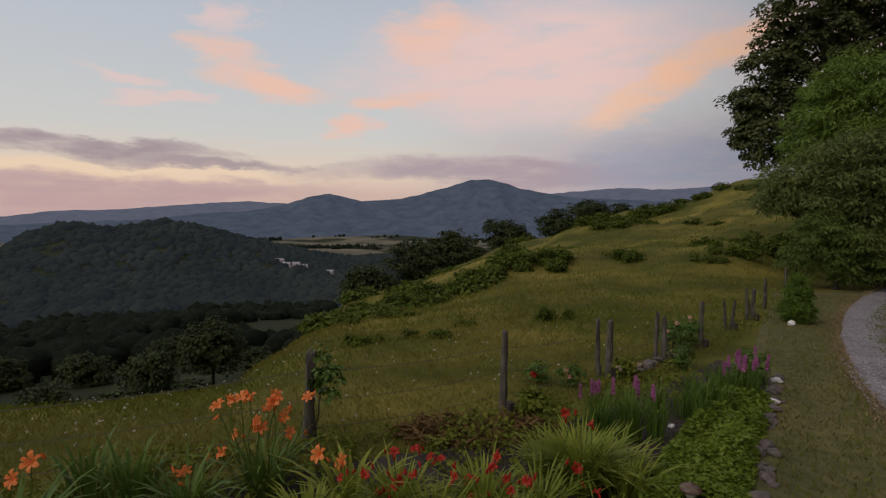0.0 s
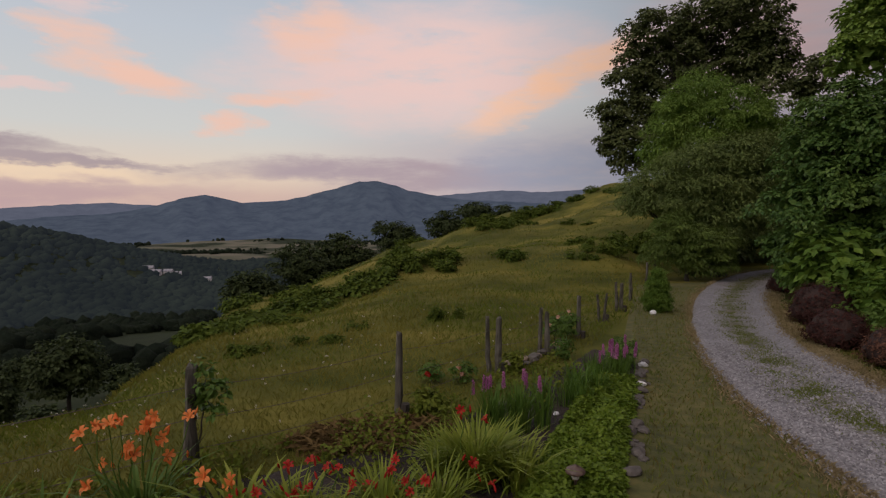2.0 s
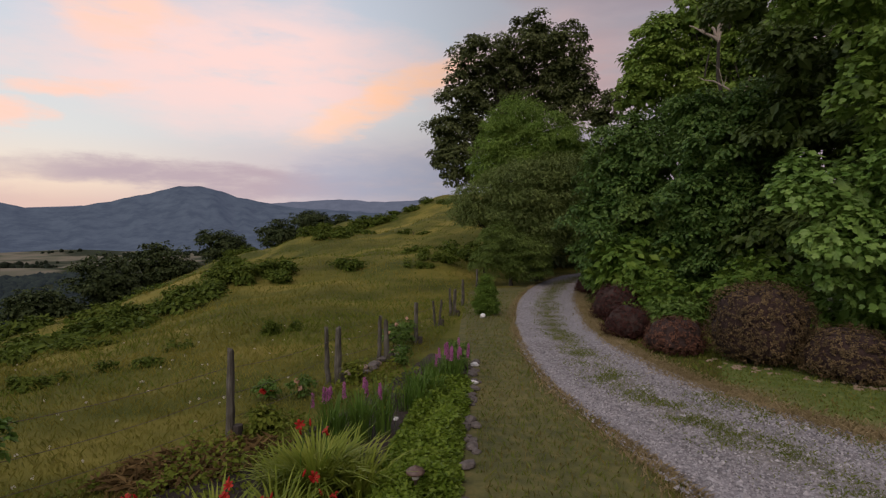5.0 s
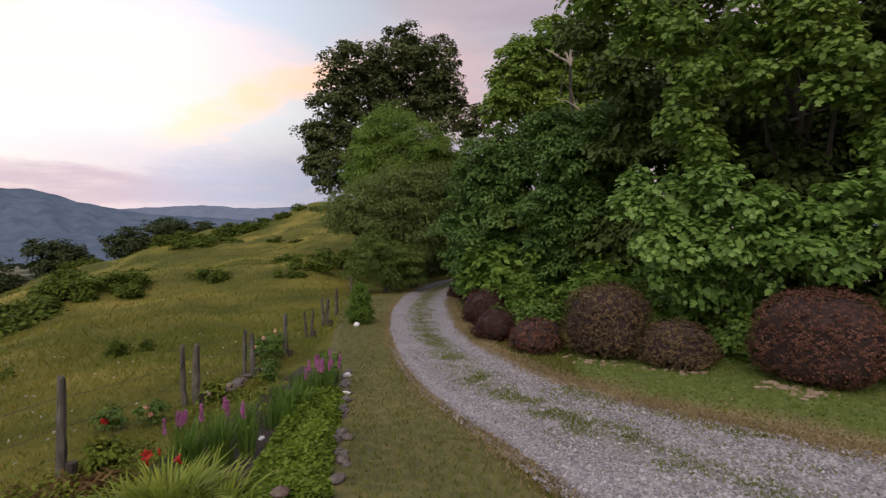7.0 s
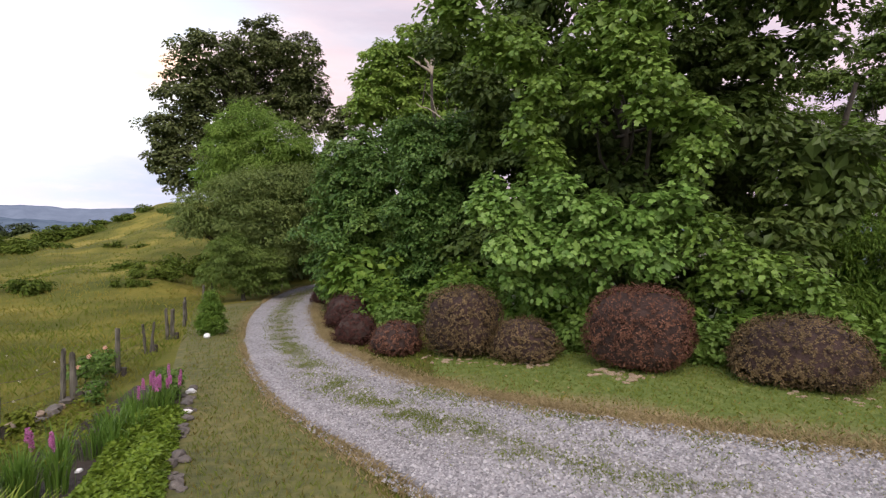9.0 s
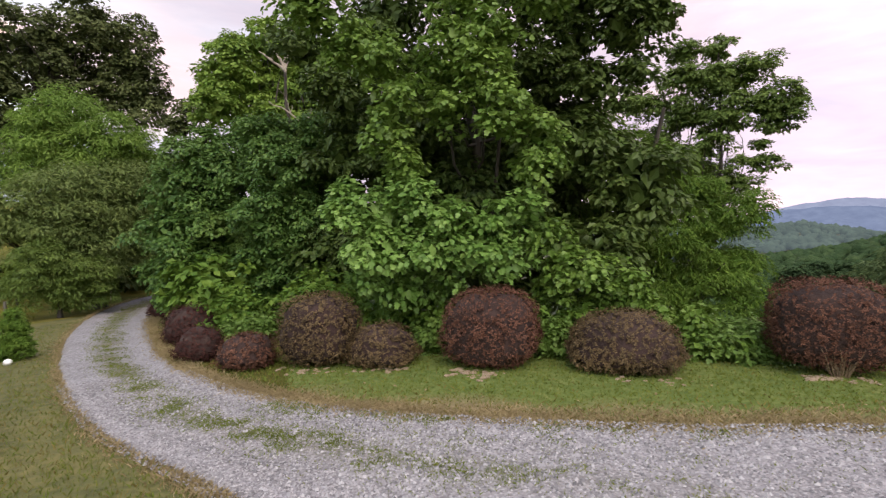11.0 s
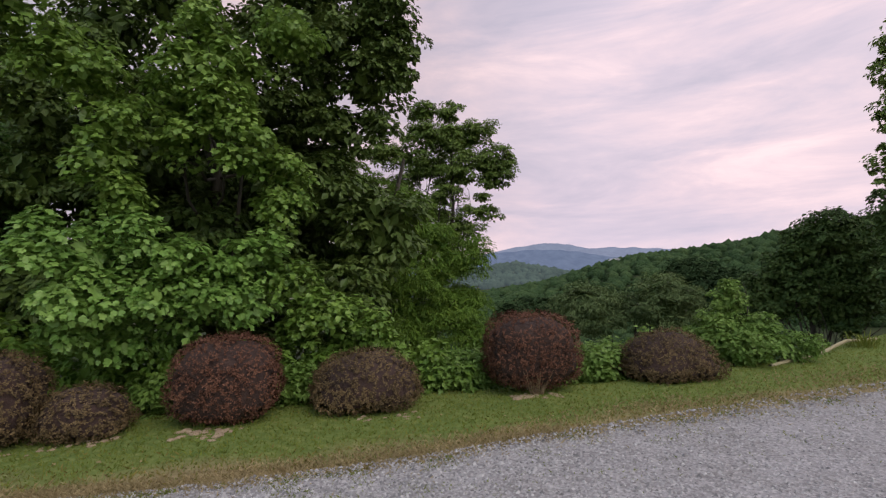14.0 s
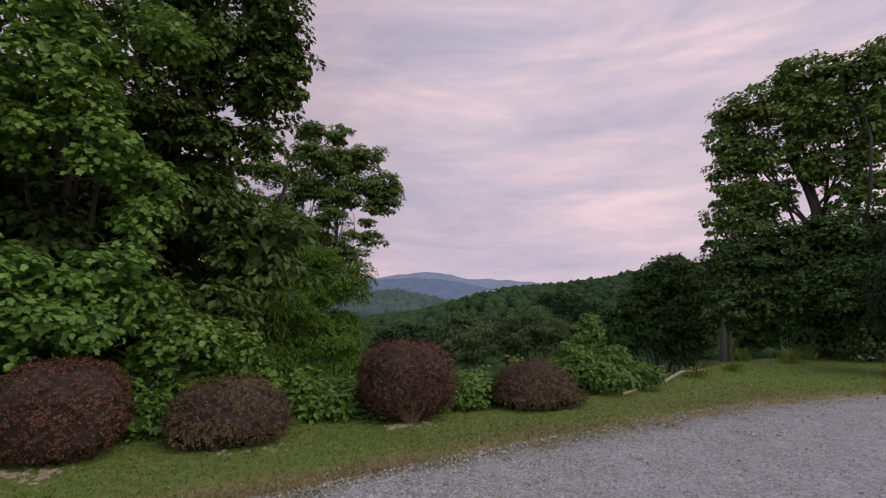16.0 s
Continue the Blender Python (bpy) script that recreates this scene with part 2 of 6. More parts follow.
def gravel_material():
    m, nt, p = nodes_of("grey_gravel")
    g = nt.nodes.new("ShaderNodeNewGeometry")
    v = nt.nodes.new("ShaderNodeTexVoronoi")
    v.inputs["Scale"].default_value = 30.0
    nt.links.new(g.outputs["Position"], v.inputs["Vector"])
    sep = nt.nodes.new("ShaderNodeSeparateColor")
    nt.links.new(v.outputs["Color"], sep.inputs[0])
    stone = ramp_node(nt, sep.outputs[0], [(0.0, (0.10, 0.095, 0.10)), (0.35, (0.20, 0.19, 0.20)), (0.75, (0.30, 0.287, 0.295)), (1.0, (0.42, 0.405, 0.41))])
    dust = ramp_node(nt, noise_node(nt, 1.1, 5.0, 0.6), [(0.35, (0.20, 0.19, 0.185)), (0.65, (0.31, 0.30, 0.31))])
    at_ = nt.nodes.new("ShaderNodeAttribute")
    at_.attribute_name = "worn"
    earth = ramp_node(nt, noise_node(nt, 6.0, 5.0, 0.7), [(0.35, (0.085, 0.085, 0.05)), (0.65, (0.17, 0.15, 0.10))])
    col = mix_node(nt, 0.42, stone, dust)
    col = mix_node(nt, at_.outputs["Fac"], col, earth)
    nt.links.new(col, p.inputs["Base Color"])
    p.inputs["Roughness"].default_value = 0.9
    bump_node(nt, p, v.outputs["Distance"], 0.9, 0.02)
    return m


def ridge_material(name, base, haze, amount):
    """Far wooded mountains; aerial haze is put into their colour and a faint emission."""
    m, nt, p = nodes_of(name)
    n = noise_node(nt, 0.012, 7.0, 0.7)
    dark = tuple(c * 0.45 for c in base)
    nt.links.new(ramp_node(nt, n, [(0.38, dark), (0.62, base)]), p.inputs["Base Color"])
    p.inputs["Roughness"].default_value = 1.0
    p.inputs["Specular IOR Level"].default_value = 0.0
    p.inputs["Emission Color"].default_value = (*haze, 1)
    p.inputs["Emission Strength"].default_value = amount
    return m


MAT = {
    "ground": ground_material(),
    "verge": plain_material("dry_mown_verge", [(0.32, (0.042, 0.050, 0.012)), (0.5, (0.094, 0.094, 0.024)), (0.7, (0.17, 0.142, 0.044))], 6, 0.95, 0.7, 0.03, None, 9.0),
    "straw": leaf_material("straw_blades", (0.16, 0.125, 0.06), (0.27, 0.21, 0.11), (0.40, 0.32, 0.18), 0.7, 0.7, 0.2, 0.15),
    "gravel": gravel_material(),
    "lawn_sheet": lawn_material(),
    "bark": plain_material("bark", [(0.3, (0.022, 0.018, 0.014)), (0.6, (0.055, 0.046, 0.037)), (0.8, (0.10, 0.086, 0.07))], 9, 0.9, 0.8, 0.03, (1, 1, 0.25)),
    "deadwood": plain_material("bare_deadwood", [(0.3, (0.20, 0.165, 0.13)), (0.7, (0.38, 0.33, 0.27))], 9, 0.85, 0.5, 0.02, (1, 1, 0.3)),
    "post": plain_material("weathered_post_wood", [(0.35, (0.022, 0.020, 0.014)), (0.5, (0.07, 0.064, 0.048)), (0.68, (0.17, 0.16, 0.13))], 24, 0.9, 0.8, 0.012, (1, 1, 0.12)),
    "stem_tan": plain_material("tan_bare_stems", [(0.3, (0.10, 0.07, 0.04)), (0.7, (0.24, 0.17, 0.10))], 30, 0.85, 0.4, 0.005, (1, 1, 0.2)),
    "wire": plain_material("rusty_wire", [(0.3, (0.05, 0.04, 0.035)), (0.7, (0.10, 0.075, 0.06))], 60, 0.6, 0.2),
    "soil": plain_material("dark_bed_soil", [(0.3, (0.018, 0.013, 0.010)), (0.6, (0.045, 0.033, 0.025)), (0.8, (0.075, 0.055, 0.04))], 18, 0.95, 0.9, 0.04),
    "rock": plain_material("edging_rock", [(0.3, (0.13, 0.12, 0.11)), (0.6, (0.26, 0.24, 0.22)), (0.8, (0.38, 0.36, 0.34))], 12, 0.85, 0.6, 0.02),
    "soil_rock": plain_material("dirty_edging_rock", [(0.3, (0.06, 0.052, 0.045)), (0.6, (0.13, 0.115, 0.10)), (0.8, (0.22, 0.20, 0.18))], 14, 0.9, 0.6, 0.02),
    "tan_rock": plain_material("tan_rock", [(0.3, (0.16, 0.115, 0.075)), (0.6, (0.30, 0.225, 0.15)), (0.8, (0.42, 0.34, 0.25))], 14, 0.85, 0.5, 0.015),
    "white_stone": plain_material("white_stone", [(0.3, (0.6, 0.6, 0.58)), (0.7, (0.8, 0.8, 0.78))], 20, 0.7, 0.2),
    "copper": plain_material("bronze_lamp_metal", [(0.3, (0.07, 0.045, 0.035)), (0.7, (0.17, 0.11, 0.085))], 30, 0.45, 0.1),
    "lens": plain_material("frosted_lamp_glass", [(0.3, (0.35, 0.34, 0.3)), (0.7, (0.5, 0.48, 0.42))], 30, 0.25, 0.05),
    "hose": plain_material("faded_hose", [(0.3, (0.19, 0.16, 0.09)), (0.7, (0.31, 0.27, 0.17))], 30, 0.6, 0.1),
    "house_wall": plain_material("white_house_wall", [(0.3, (0.62, 0.61, 0.58)), (0.7, (0.78, 0.77, 0.74))], 1, 0.8, 0.1),
    "house_roof": plain_material("grey_roof", [(0.3, (0.22, 0.22, 0.24)), (0.7, (0.36, 0.36, 0.38))], 1, 0.7, 0.1),
    "glass": plain_material("dark_window_glass", [(0.3, (0.03, 0.035, 0.04)), (0.7, (0.05, 0.055, 0.06))], 1, 0.15, 0.0),
    # emission stands for haze here, stronger on the farther ridges
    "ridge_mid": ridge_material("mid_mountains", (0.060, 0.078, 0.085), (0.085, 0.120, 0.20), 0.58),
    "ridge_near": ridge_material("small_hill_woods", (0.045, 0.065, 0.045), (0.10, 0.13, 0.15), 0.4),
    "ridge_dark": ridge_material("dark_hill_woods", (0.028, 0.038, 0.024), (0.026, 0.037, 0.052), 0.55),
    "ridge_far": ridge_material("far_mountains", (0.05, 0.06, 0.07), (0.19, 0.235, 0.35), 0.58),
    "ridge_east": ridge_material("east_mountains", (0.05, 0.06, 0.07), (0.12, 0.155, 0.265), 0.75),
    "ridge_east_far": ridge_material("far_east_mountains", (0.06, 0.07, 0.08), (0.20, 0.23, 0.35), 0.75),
    "lawn": leaf_material("lawn_grass", (0.080, 0.116, 0.0180), (0.125, 0.160, 0.0270), (0.210, 0.209, 0.0480), 0.5, 0.7, 0.25, 0.15),
    "dry_lawn": leaf_material("dry_lawn_grass", (0.085, 0.080, 0.020), (0.150, 0.124, 0.034), (0.265, 0.205, 0.063), 0.7, 0.7, 0.2, 0.15),
    "pasture": leaf_material("pasture_grass", (0.080, 0.096, 0.016), (0.180, 0.172, 0.032), (0.35, 0.290, 0.072), 0.16, 0.75, 0.2, 0.1, 0.8),
    "pasture_green": leaf_material("green_pasture_grass", (0.068, 0.100, 0.013), (0.116, 0.150, 0.020), (0.190, 0.210, 0.034), 0.5, 0.7, 0.2, 0.1),
    "oak": leaf_material("oak_leaves", (0.058, 0.076, 0.027), (0.092, 0.115, 0.040), (0.140, 0.166, 0.060), 0.5, 0.5, 0.12, spec=0.12),
    "willow": leaf_material("willow_leaves", (0.100, 0.145, 0.042), (0.155, 0.212, 0.060), (0.225, 0.285, 0.088), 0.5, 0.55, 0.25),
    "willow_top": leaf_material("upper_willow_leaves", (0.105, 0.190, 0.032), (0.165, 0.268, 0.048), (0.240, 0.350, 0.074), 0.5, 0.55, 0.3),
    # shade inside the crowns is put into this darker leaf colour
    "shade_wood": leaf_material("shaded_crown_leaves", (0.040, 0.070, 0.015), (0.066, 0.105, 0.022), (0.105, 0.148, 0.035), 0.6, 0.5, 0.18),
    # light on the back trees is put into this brighter leaf colour
    "back_wood": leaf_material("sunlit_woodland_leaves", (0.098, 0.180, 0.030), (0.170, 0.272, 0.046), (0.285, 0.385, 0.078), 0.6, 0.5, 0.28),
    "poplar": leaf_material("poplar_leaves", (0.092, 0.145, 0.032), (0.150, 0.215, 0.048), (0.235, 0.305, 0.080), 0.4, 0.5, 0.25),
    "thicket": leaf_material("thicket_leaves", (0.034, 0.066, 0.020), (0.060, 0.100, 0.028), (0.098, 0.145, 0.040), 0.4, 0.55, 0.12, spec=0.12),
    "weed_green": leaf_material("pasture_shrub_leaves", (0.044, 0.074, 0.011), (0.078, 0.118, 0.017), (0.140, 0.180, 0.031), 0.5, 0.7, 0.2, 0.1),
    "wood": leaf_material("woodland_leaves", (0.046, 0.108, 0.025), (0.088, 0.170, 0.037), (0.160, 0.248, 0.058), 0.6, 0.45, 0.25),
    "maple": leaf_material("maple_leaves", (0.072, 0.140, 0.023), (0.128, 0.220, 0.036), (0.235, 0.345, 0.075), 0.8, 0.45, 0.32, 0.3),
    # lighter copy of maple: skylight on the low branch put into its colour
    "maple_low": leaf_material("lit_maple_leaves", (0.085, 0.172, 0.034), (0.145, 0.262, 0.052), (0.275, 0.415, 0.110), 0.8, 0.45, 0.32, 0.3),
    "droop": leaf_material("drooping_leaves", (0.056, 0.118, 0.018), (0.104, 0.185, 0.028), (0.180, 0.262, 0.046), 0.5, 0.5, 0.25, spec=0.12),
    "walnut": leaf_material("walnut_leaves", (0.065, 0.11, 0.022), (0.11, 0.17, 0.034), (0.17, 0.235, 0.055), 0.3, 0.5, 0.22),
    "bright": leaf_material("fresh_shrub_leaves", (0.08, 0.15, 0.028), (0.13, 0.22, 0.045), (0.2, 0.3, 0.075), 1.0, 0.5, 0.35),
    "olive": leaf_material("olive_leaves", (0.060, 0.098, 0.034), (0.092, 0.135, 0.048), (0.140, 0.185, 0.068), 0.3, 0.6, 0.2),
    "conifer": leaf_material("conifer_needles", (0.018, 0.035, 0.014), (0.03, 0.052, 0.02), (0.05, 0.075, 0.03), 0.8, 0.6, 0.08),
    "ridge_trees": leaf_material("ridge_tree_leaves", (0.026, 0.042, 0.014), (0.046, 0.066, 0.022), (0.070, 0.094, 0.032), 0.3, 0.6, 0.12, spec=0.12),
    "forest": forest_material("forest_canopy", (0.021, 0.044, 0.020), (0.044, 0.078, 0.032), (0.086, 0.128, 0.049), 0.55),
    "dark_forest": forest_material("dark_forest_canopy", (0.010, 0.017, 0.011), (0.019, 0.028, 0.017), (0.034, 0.045, 0.025), 0.5),
    "barberry": leaf_material("barberry_leaves", (0.036, 0.017, 0.012), (0.104, 0.048, 0.031), (0.230, 0.112, 0.070), 2.0, 0.65, 0.08, 0.15),
    "barberry_brown": leaf_material("browned_barberry_leaves", (0.034, 0.0255, 0.0132), (0.1, 0.06936, 0.0352), (0.22, 0.153, 0.0748), 2.0, 0.65, 0.08, 0.15),
    "barberry_dark": leaf_material("dark_barberry_leaves", (0.026, 0.010, 0.009), (0.058, 0.023, 0.019), (0.12, 0.048, 0.036), 2.0, 0.6, 0.12, 0.12),
    "cover": leaf_material("groundcover_leaves", (0.080, 0.142, 0.014), (0.135, 0.210, 0.022), (0.205, 0.285, 0.036), 2.5, 0.5, 0.3),
    "hay": leaf_material("cut_grass", (0.085, 0.056, 0.022), (0.150, 0.100, 0.040), (0.235, 0.162, 0.068), 2.0, 0.85, 0.1, 0.08),
    "lily_leaf": leaf_material("daylily_leaves", (0.1248, 0.1885, 0.0195), (0.1976, 0.2548, 0.0325), (0.3328, 0.3653, 0.065), 1.5, 0.5, 0.3),
    "iris_leaf": leaf_material("iris_leaves", (0.052, 0.1105, 0.01716), (0.0845, 0.1625, 0.02652), (0.13, 0.2145, 0.039), 1.5, 0.5, 0.25),
    "spike_leaf": leaf_material("blazing_star_leaves", (0.06075, 0.1283, 0.02025), (0.0945, 0.1823, 0.02835), (0.1485, 0.243, 0.0405), 2.0, 0.5, 0.3),
    "orange": leaf_material("orange_petals", (0.62, 0.13, 0.03), (0.80, 0.22, 0.05), (0.90, 0.36, 0.12), 3.0, 0.5, 0.35),
    "red": leaf_material("red_petals", (0.26, 0.012, 0.012), (0.42, 0.022, 0.018), (0.58, 0.06, 0.03), 3.0, 0.5, 0.3),
    "pink": leaf_material("magenta_petals", (0.34, 0.09, 0.25), (0.50, 0.17, 0.37), (0.64, 0.30, 0.50), 3.0, 0.6, 0.3),
    "peach": leaf_material("peach_petals", (0.60, 0.32, 0.22), (0.75, 0.46, 0.34), (0.85, 0.64, 0.52), 3.0, 0.6, 0.3),
    "bloom": leaf_material("pale_bloom", (0.40, 0.38, 0.30), (0.52, 0.50, 0.42), (0.65, 0.62, 0.55), 3.0, 0.6, 0.3),
    # dark colour of the bush cores stands for shade between the leaves
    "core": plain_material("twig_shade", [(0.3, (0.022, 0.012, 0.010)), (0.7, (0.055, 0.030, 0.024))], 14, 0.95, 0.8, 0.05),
}


# ---- mesh helpers ----
rng = np.random.default_rng(7)


def mesh_of(name, verts, faces, mats, smooth=False):
    """A mesh from arrays; faces all of one size."""
    verts = np.asarray(verts, dtype=np.float32)
    faces = np.asarray(faces, dtype=np.int32)
    me = bpy.data.meshes.new(name)
    n, k = faces.shape
    me.vertices.add(len(verts))
    me.vertices.foreach_set("co", verts.ravel())
    me.loops.add(n * k)
    me.loops.foreach_set("vertex_index", faces.ravel())
    me.polygons.add(n)
    me.polygons.foreach_set("loop_start", np.arange(0, n * k, k, dtype=np.int32))
    me.polygons.foreach_set("use_smooth", np.full(n, smooth))
    me.update(calc_edges=True)
    for m in (mats if isinstance(mats, (list, tuple)) else [mats]):
        me.materials.append(m)
    return me


def holder(name, place, label, category, group="", kind=""):
    e = new(name)
    e.empty_display_size = 0.2
    e.matrix_world = Matrix.Translation(place)
    return tagged(e, label, category, group, kind)


def under(name, me, parent, label="", kind=""):
    """One mesh object, made in world places, under a thing."""
    ob = new(name, me)
    p = parent.matrix_world.translation.copy()
    up = parent.parent
    while up is not None:
        p = p + up.matrix_world.translation
        up = up.parent
    me.transform(Matrix.Translation(-p))
    ob.parent = parent
    return tagged(ob, label, "", "", kind)


def unit(v):
    return v / np.maximum(np.linalg.norm(v, axis=-1, keepdims=True), 1e-9)


# leaf outlines: x along the leaf, y across, z the fold
OVAL = (np.array([(0, 0, 0), (0.5, 0.33, 0.07), (1, 0, -0.08), (0.5, -0.33, 0.07)]), np.array([(0, 1, 2), (0, 2, 3)]))
TULIP = (np.array([(0, 0, 0), (0.10, 0.36, 0.03), (0.45, 0.45, 0.05), (0.58, 0.27, 0.03), (0.95, 0.30, -0.02), (0.84, 0.0, -0.05),
                   (0.10, -0.36, 0.03), (0.45, -0.45, 0.05), (0.58, -0.27, 0.03), (0.95, -0.30, -0.02)]),
         np.array([(0, 2, 1), (0, 3, 2), (0, 4, 3), (0, 5, 4), (0, 6, 7), (0, 7, 8), (0, 8, 9), (0, 9, 5)]))
SLIM = (np.array([(0, 0, 0), (0.45, 0.13, 0.03), (1, 0, -0.12), (0.45, -0.13, 0.03)]), np.array([(0, 1, 2), (0, 2, 3)]))


def leaves(shape, at, normal, along, size):
    """Arrays of many leaves of one outline."""
    tv, tf = shape
    n = len(at)
    normal = unit(normal)
    along = unit(along - normal * np.sum(along * normal, 1, keepdims=True))
    side = np.cross(normal, along)
    s = np.reshape(size, (-1, 1, 1)) if np.ndim(size) else size
    v = at[:, None] + s * (tv[None, :, 0:1] * along[:, None] + tv[None, :, 1:2] * side[:, None] + tv[None, :, 2:3] * normal[:, None])
    f = tf[None] + (np.arange(n) * len(tv))[:, None, None]
    return v.reshape(-1, 3), f.reshape(-1, tf.shape[1])


def joined(pieces):
    vs, fs, k = [], [], 0
    for v, f in pieces:
        vs.append(v)
        fs.append(f + k)
        k += len(v)
    return np.concatenate(vs), np.concatenate(fs)


def sphere_dirs(n):
    d = rng.normal(size=(n, 3))
    return unit(d)


def foliage(blobs, spray, lai, size, shape, cover=1.6, droop=0.0, flat=0.55, inner=1.0, ragged=0.18):
    """Domed tufts of leaves over the outside of several rounded masses, with fewer large leaves inside. lai: leaf area for each area of outline."""
    pieces = []
    leaf = 0.17 if shape is SLIM else {4: 0.33, 10: 0.55}[len(shape[0])]
    for b in blobs:
        cx, cy, cz, rh, rv = b if len(b) == 5 else (*b, b[3] * 0.92)
        c, r = np.array((cx, cy, cz)), np.array((rh, rh, rv))
        area = 4 * math.pi * ((2 * (rh * rv) ** 1.6 + (rh * rh) ** 1.6) / 3) ** (1 / 1.6)
        n = max(6, int(cover * area / (math.pi * spray ** 2)))
        d = unit(sphere_dirs(n) + np.array((0, 0, 0.18)))
        bump = 1 + ragged * np.array([noise.noise(Vector(q) * 2.3 + Vector((cx, cy, cz))) * 1.6 for q in d])
        depth = 0.92 - 0.30 * rng.random(n) ** 1.4
        sc = c + d * r * (bump * depth)[:, None]
        out = unit(d / r)
        m = rng.poisson(lai * area / (leaf * size ** 2) / n, n) + 2
        idx = np.repeat(np.arange(n), m)
        q = sphere_dirs(len(idx))
        q[:, 2] = np.where(q[:, 2] < -0.25, -q[:, 2], q[:, 2])
        q = unit(q + out[idx] * 0.25 + rng.normal(size=q.shape) * 0.25) * (rng.random((len(idx), 1)) ** 0.33)
        ss = spray * rng.uniform(0.55, 1.35, n)[idx][:, None]
        pos = sc[idx] + q * ss * np.array((1.1, 1.1, min(1.0, flat * 1.35)))
        pos[:, 2] -= droop * np.sum(q[:, :2] ** 2, 1) * ss[:, 0]
        nor = q * 0.65 + out[idx] * 0.25 + np.array((0, 0, 0.6)) + rng.normal(size=pos.shape) * 0.40
        along = q * np.array((1, 1, 0.2)) + out[idx] * 0.3 + np.array((0, 0, -0.35 - droop)) + rng.normal(size=pos.shape) * 0.35
        pieces.append(leaves(shape, pos, nor, along, size * rng.uniform(0.65, 1.25, len(pos))))
        big = size * 2.0
        k = int(inner * area * 0.6 / (leaf * big ** 2))
        if k:
            dd = sphere_dirs(k)
            pos = c + dd * r * rng.uniform(0.15, 0.72, (k, 1))
            pieces.append(leaves(shape, pos, dd + rng.normal(size=dd.shape) * 0.4, rng.normal(size=dd.shape), big * rng.uniform(0.7, 1.2, k)))
    return joined(pieces)


def tube(points, radii, sides=7):
    """A tapered round stem through points."""
    pts = np.asarray(points, float)
    t = unit(np.gradient(pts, axis=0))
    ref = np.where(np.abs(t[:, 2:3]) > 0.9, np.array((1.0, 0, 0)), np.array((0, 0, 1.0)))
    a = unit(np.cross(t, ref))
    b = np.cross(t, a)
    ang = np.arange(sides) * 2 * math.pi / sides
    rad = np.asarray(radii, float)[:, None, None]
    v = pts[:, None] + rad * (np.cos(ang)[None, :, None] * a[:, None] + np.sin(ang)[None, :, None] * b[:, None])
    n = len(pts)
    i, j = np.meshgrid(np.arange(n - 1), np.arange(sides), indexing="ij")
    k = (j + 1) % sides
    f = np.stack([i * sides + j, i * sides + k, (i + 1) * sides + k, (i + 1) * sides + j], -1).reshape(-1, 4)
    return v.reshape(-1, 3), f


def limb_path(a, b, bend=0.12, n=6):
    a, b = np.asarray(a, float), np.asarray(b, float)
    t = np.linspace(0, 1, n)[:, None]
    L = np.linalg.norm(b - a)
    p = a + (b - a) * t
    p += np.sin(t * math.pi) * rng.normal(size=3) * bend * L * 0.4
    p[1:-1] += rng.normal(size=(n - 2, 3)) * L * 0.02
    return p


# ---- the lie of the land: bearings in degrees from north, and the brow that the ground reaches there ----
BEAR = [-180, -120, -80, -41, -33, -26.5, -21.8, -17.3, -10, -2.7, 4.7, 10.8, 18.9, 26.2, 29, 33.6, 38, 44, 54, 60, 75, 90, 107, 117, 126, 132, 138, 142, 150, 165, 180]
BROW = [34, 25, 16, 13, 12, 12, 12.5, 18, 30, 40, 50, 58, 62, 65, 65, 65, 62, 55, 30, 14.5, 11.7, 11.0, 11.6, 12.2, 13.4, 16, 21, 26, 32, 34, 34]
RISE = [0, -0.3, -0.9, -1.3, -1.3, -1.35, -1.45, -1.95, -2.3, -2.4, -1.2, 0.2, 3.3, 5.0, 6.2, 7.0, 6.5, 3.0, 0.8, 0, 0, -0.05, -0.1, -0.05, 0, 0, 0, 0, 0, 0, 0]
LEVEL = [5, 5, 5, 5, 5, 5, 5, 6, 7, 8, 9, 11, 14, 17, 18, 22, 28, 32, 22, 12, 9, 9, 9, 9, 9, 9, 9, 9, 9, 9, 9]
FALL_R = [0, 12, 20, 30, 60, 150, 400, 800, 2000, 5200]
FALL_Z = [-1, -3.6, -6.0, -9.0, -17, -30, -56, -75, -80, -82]
HILLS = [
    (900, 330, [-75, -45, -40.4, -38.1, -35.7, -32.3, -28.1, -25.2, -21, -16, -11.3, -5], [-5, -3.2, -2.6, -1.0, -0.4, -0.8, -0.1, -0.6, -1.8, -3.2, -4.7, -6]),
    (520, 230, [92, 104, 110, 114, 117.6, 119.4, 123, 128, 131.7, 135.5, 142, 155, 175, 179], [-5, -3, -2.0, -0.8, 0.3, 0.6, 0.9, 1.5, 2.2, 2.8, 3.4, 3.4, 1, -5]),
    (1600, 330, [88, 99, 103.4, 107, 110.8, 114.5, 120], [-3, -0.6, 0.2, 0.7, 0.0, -0.8, -3])]


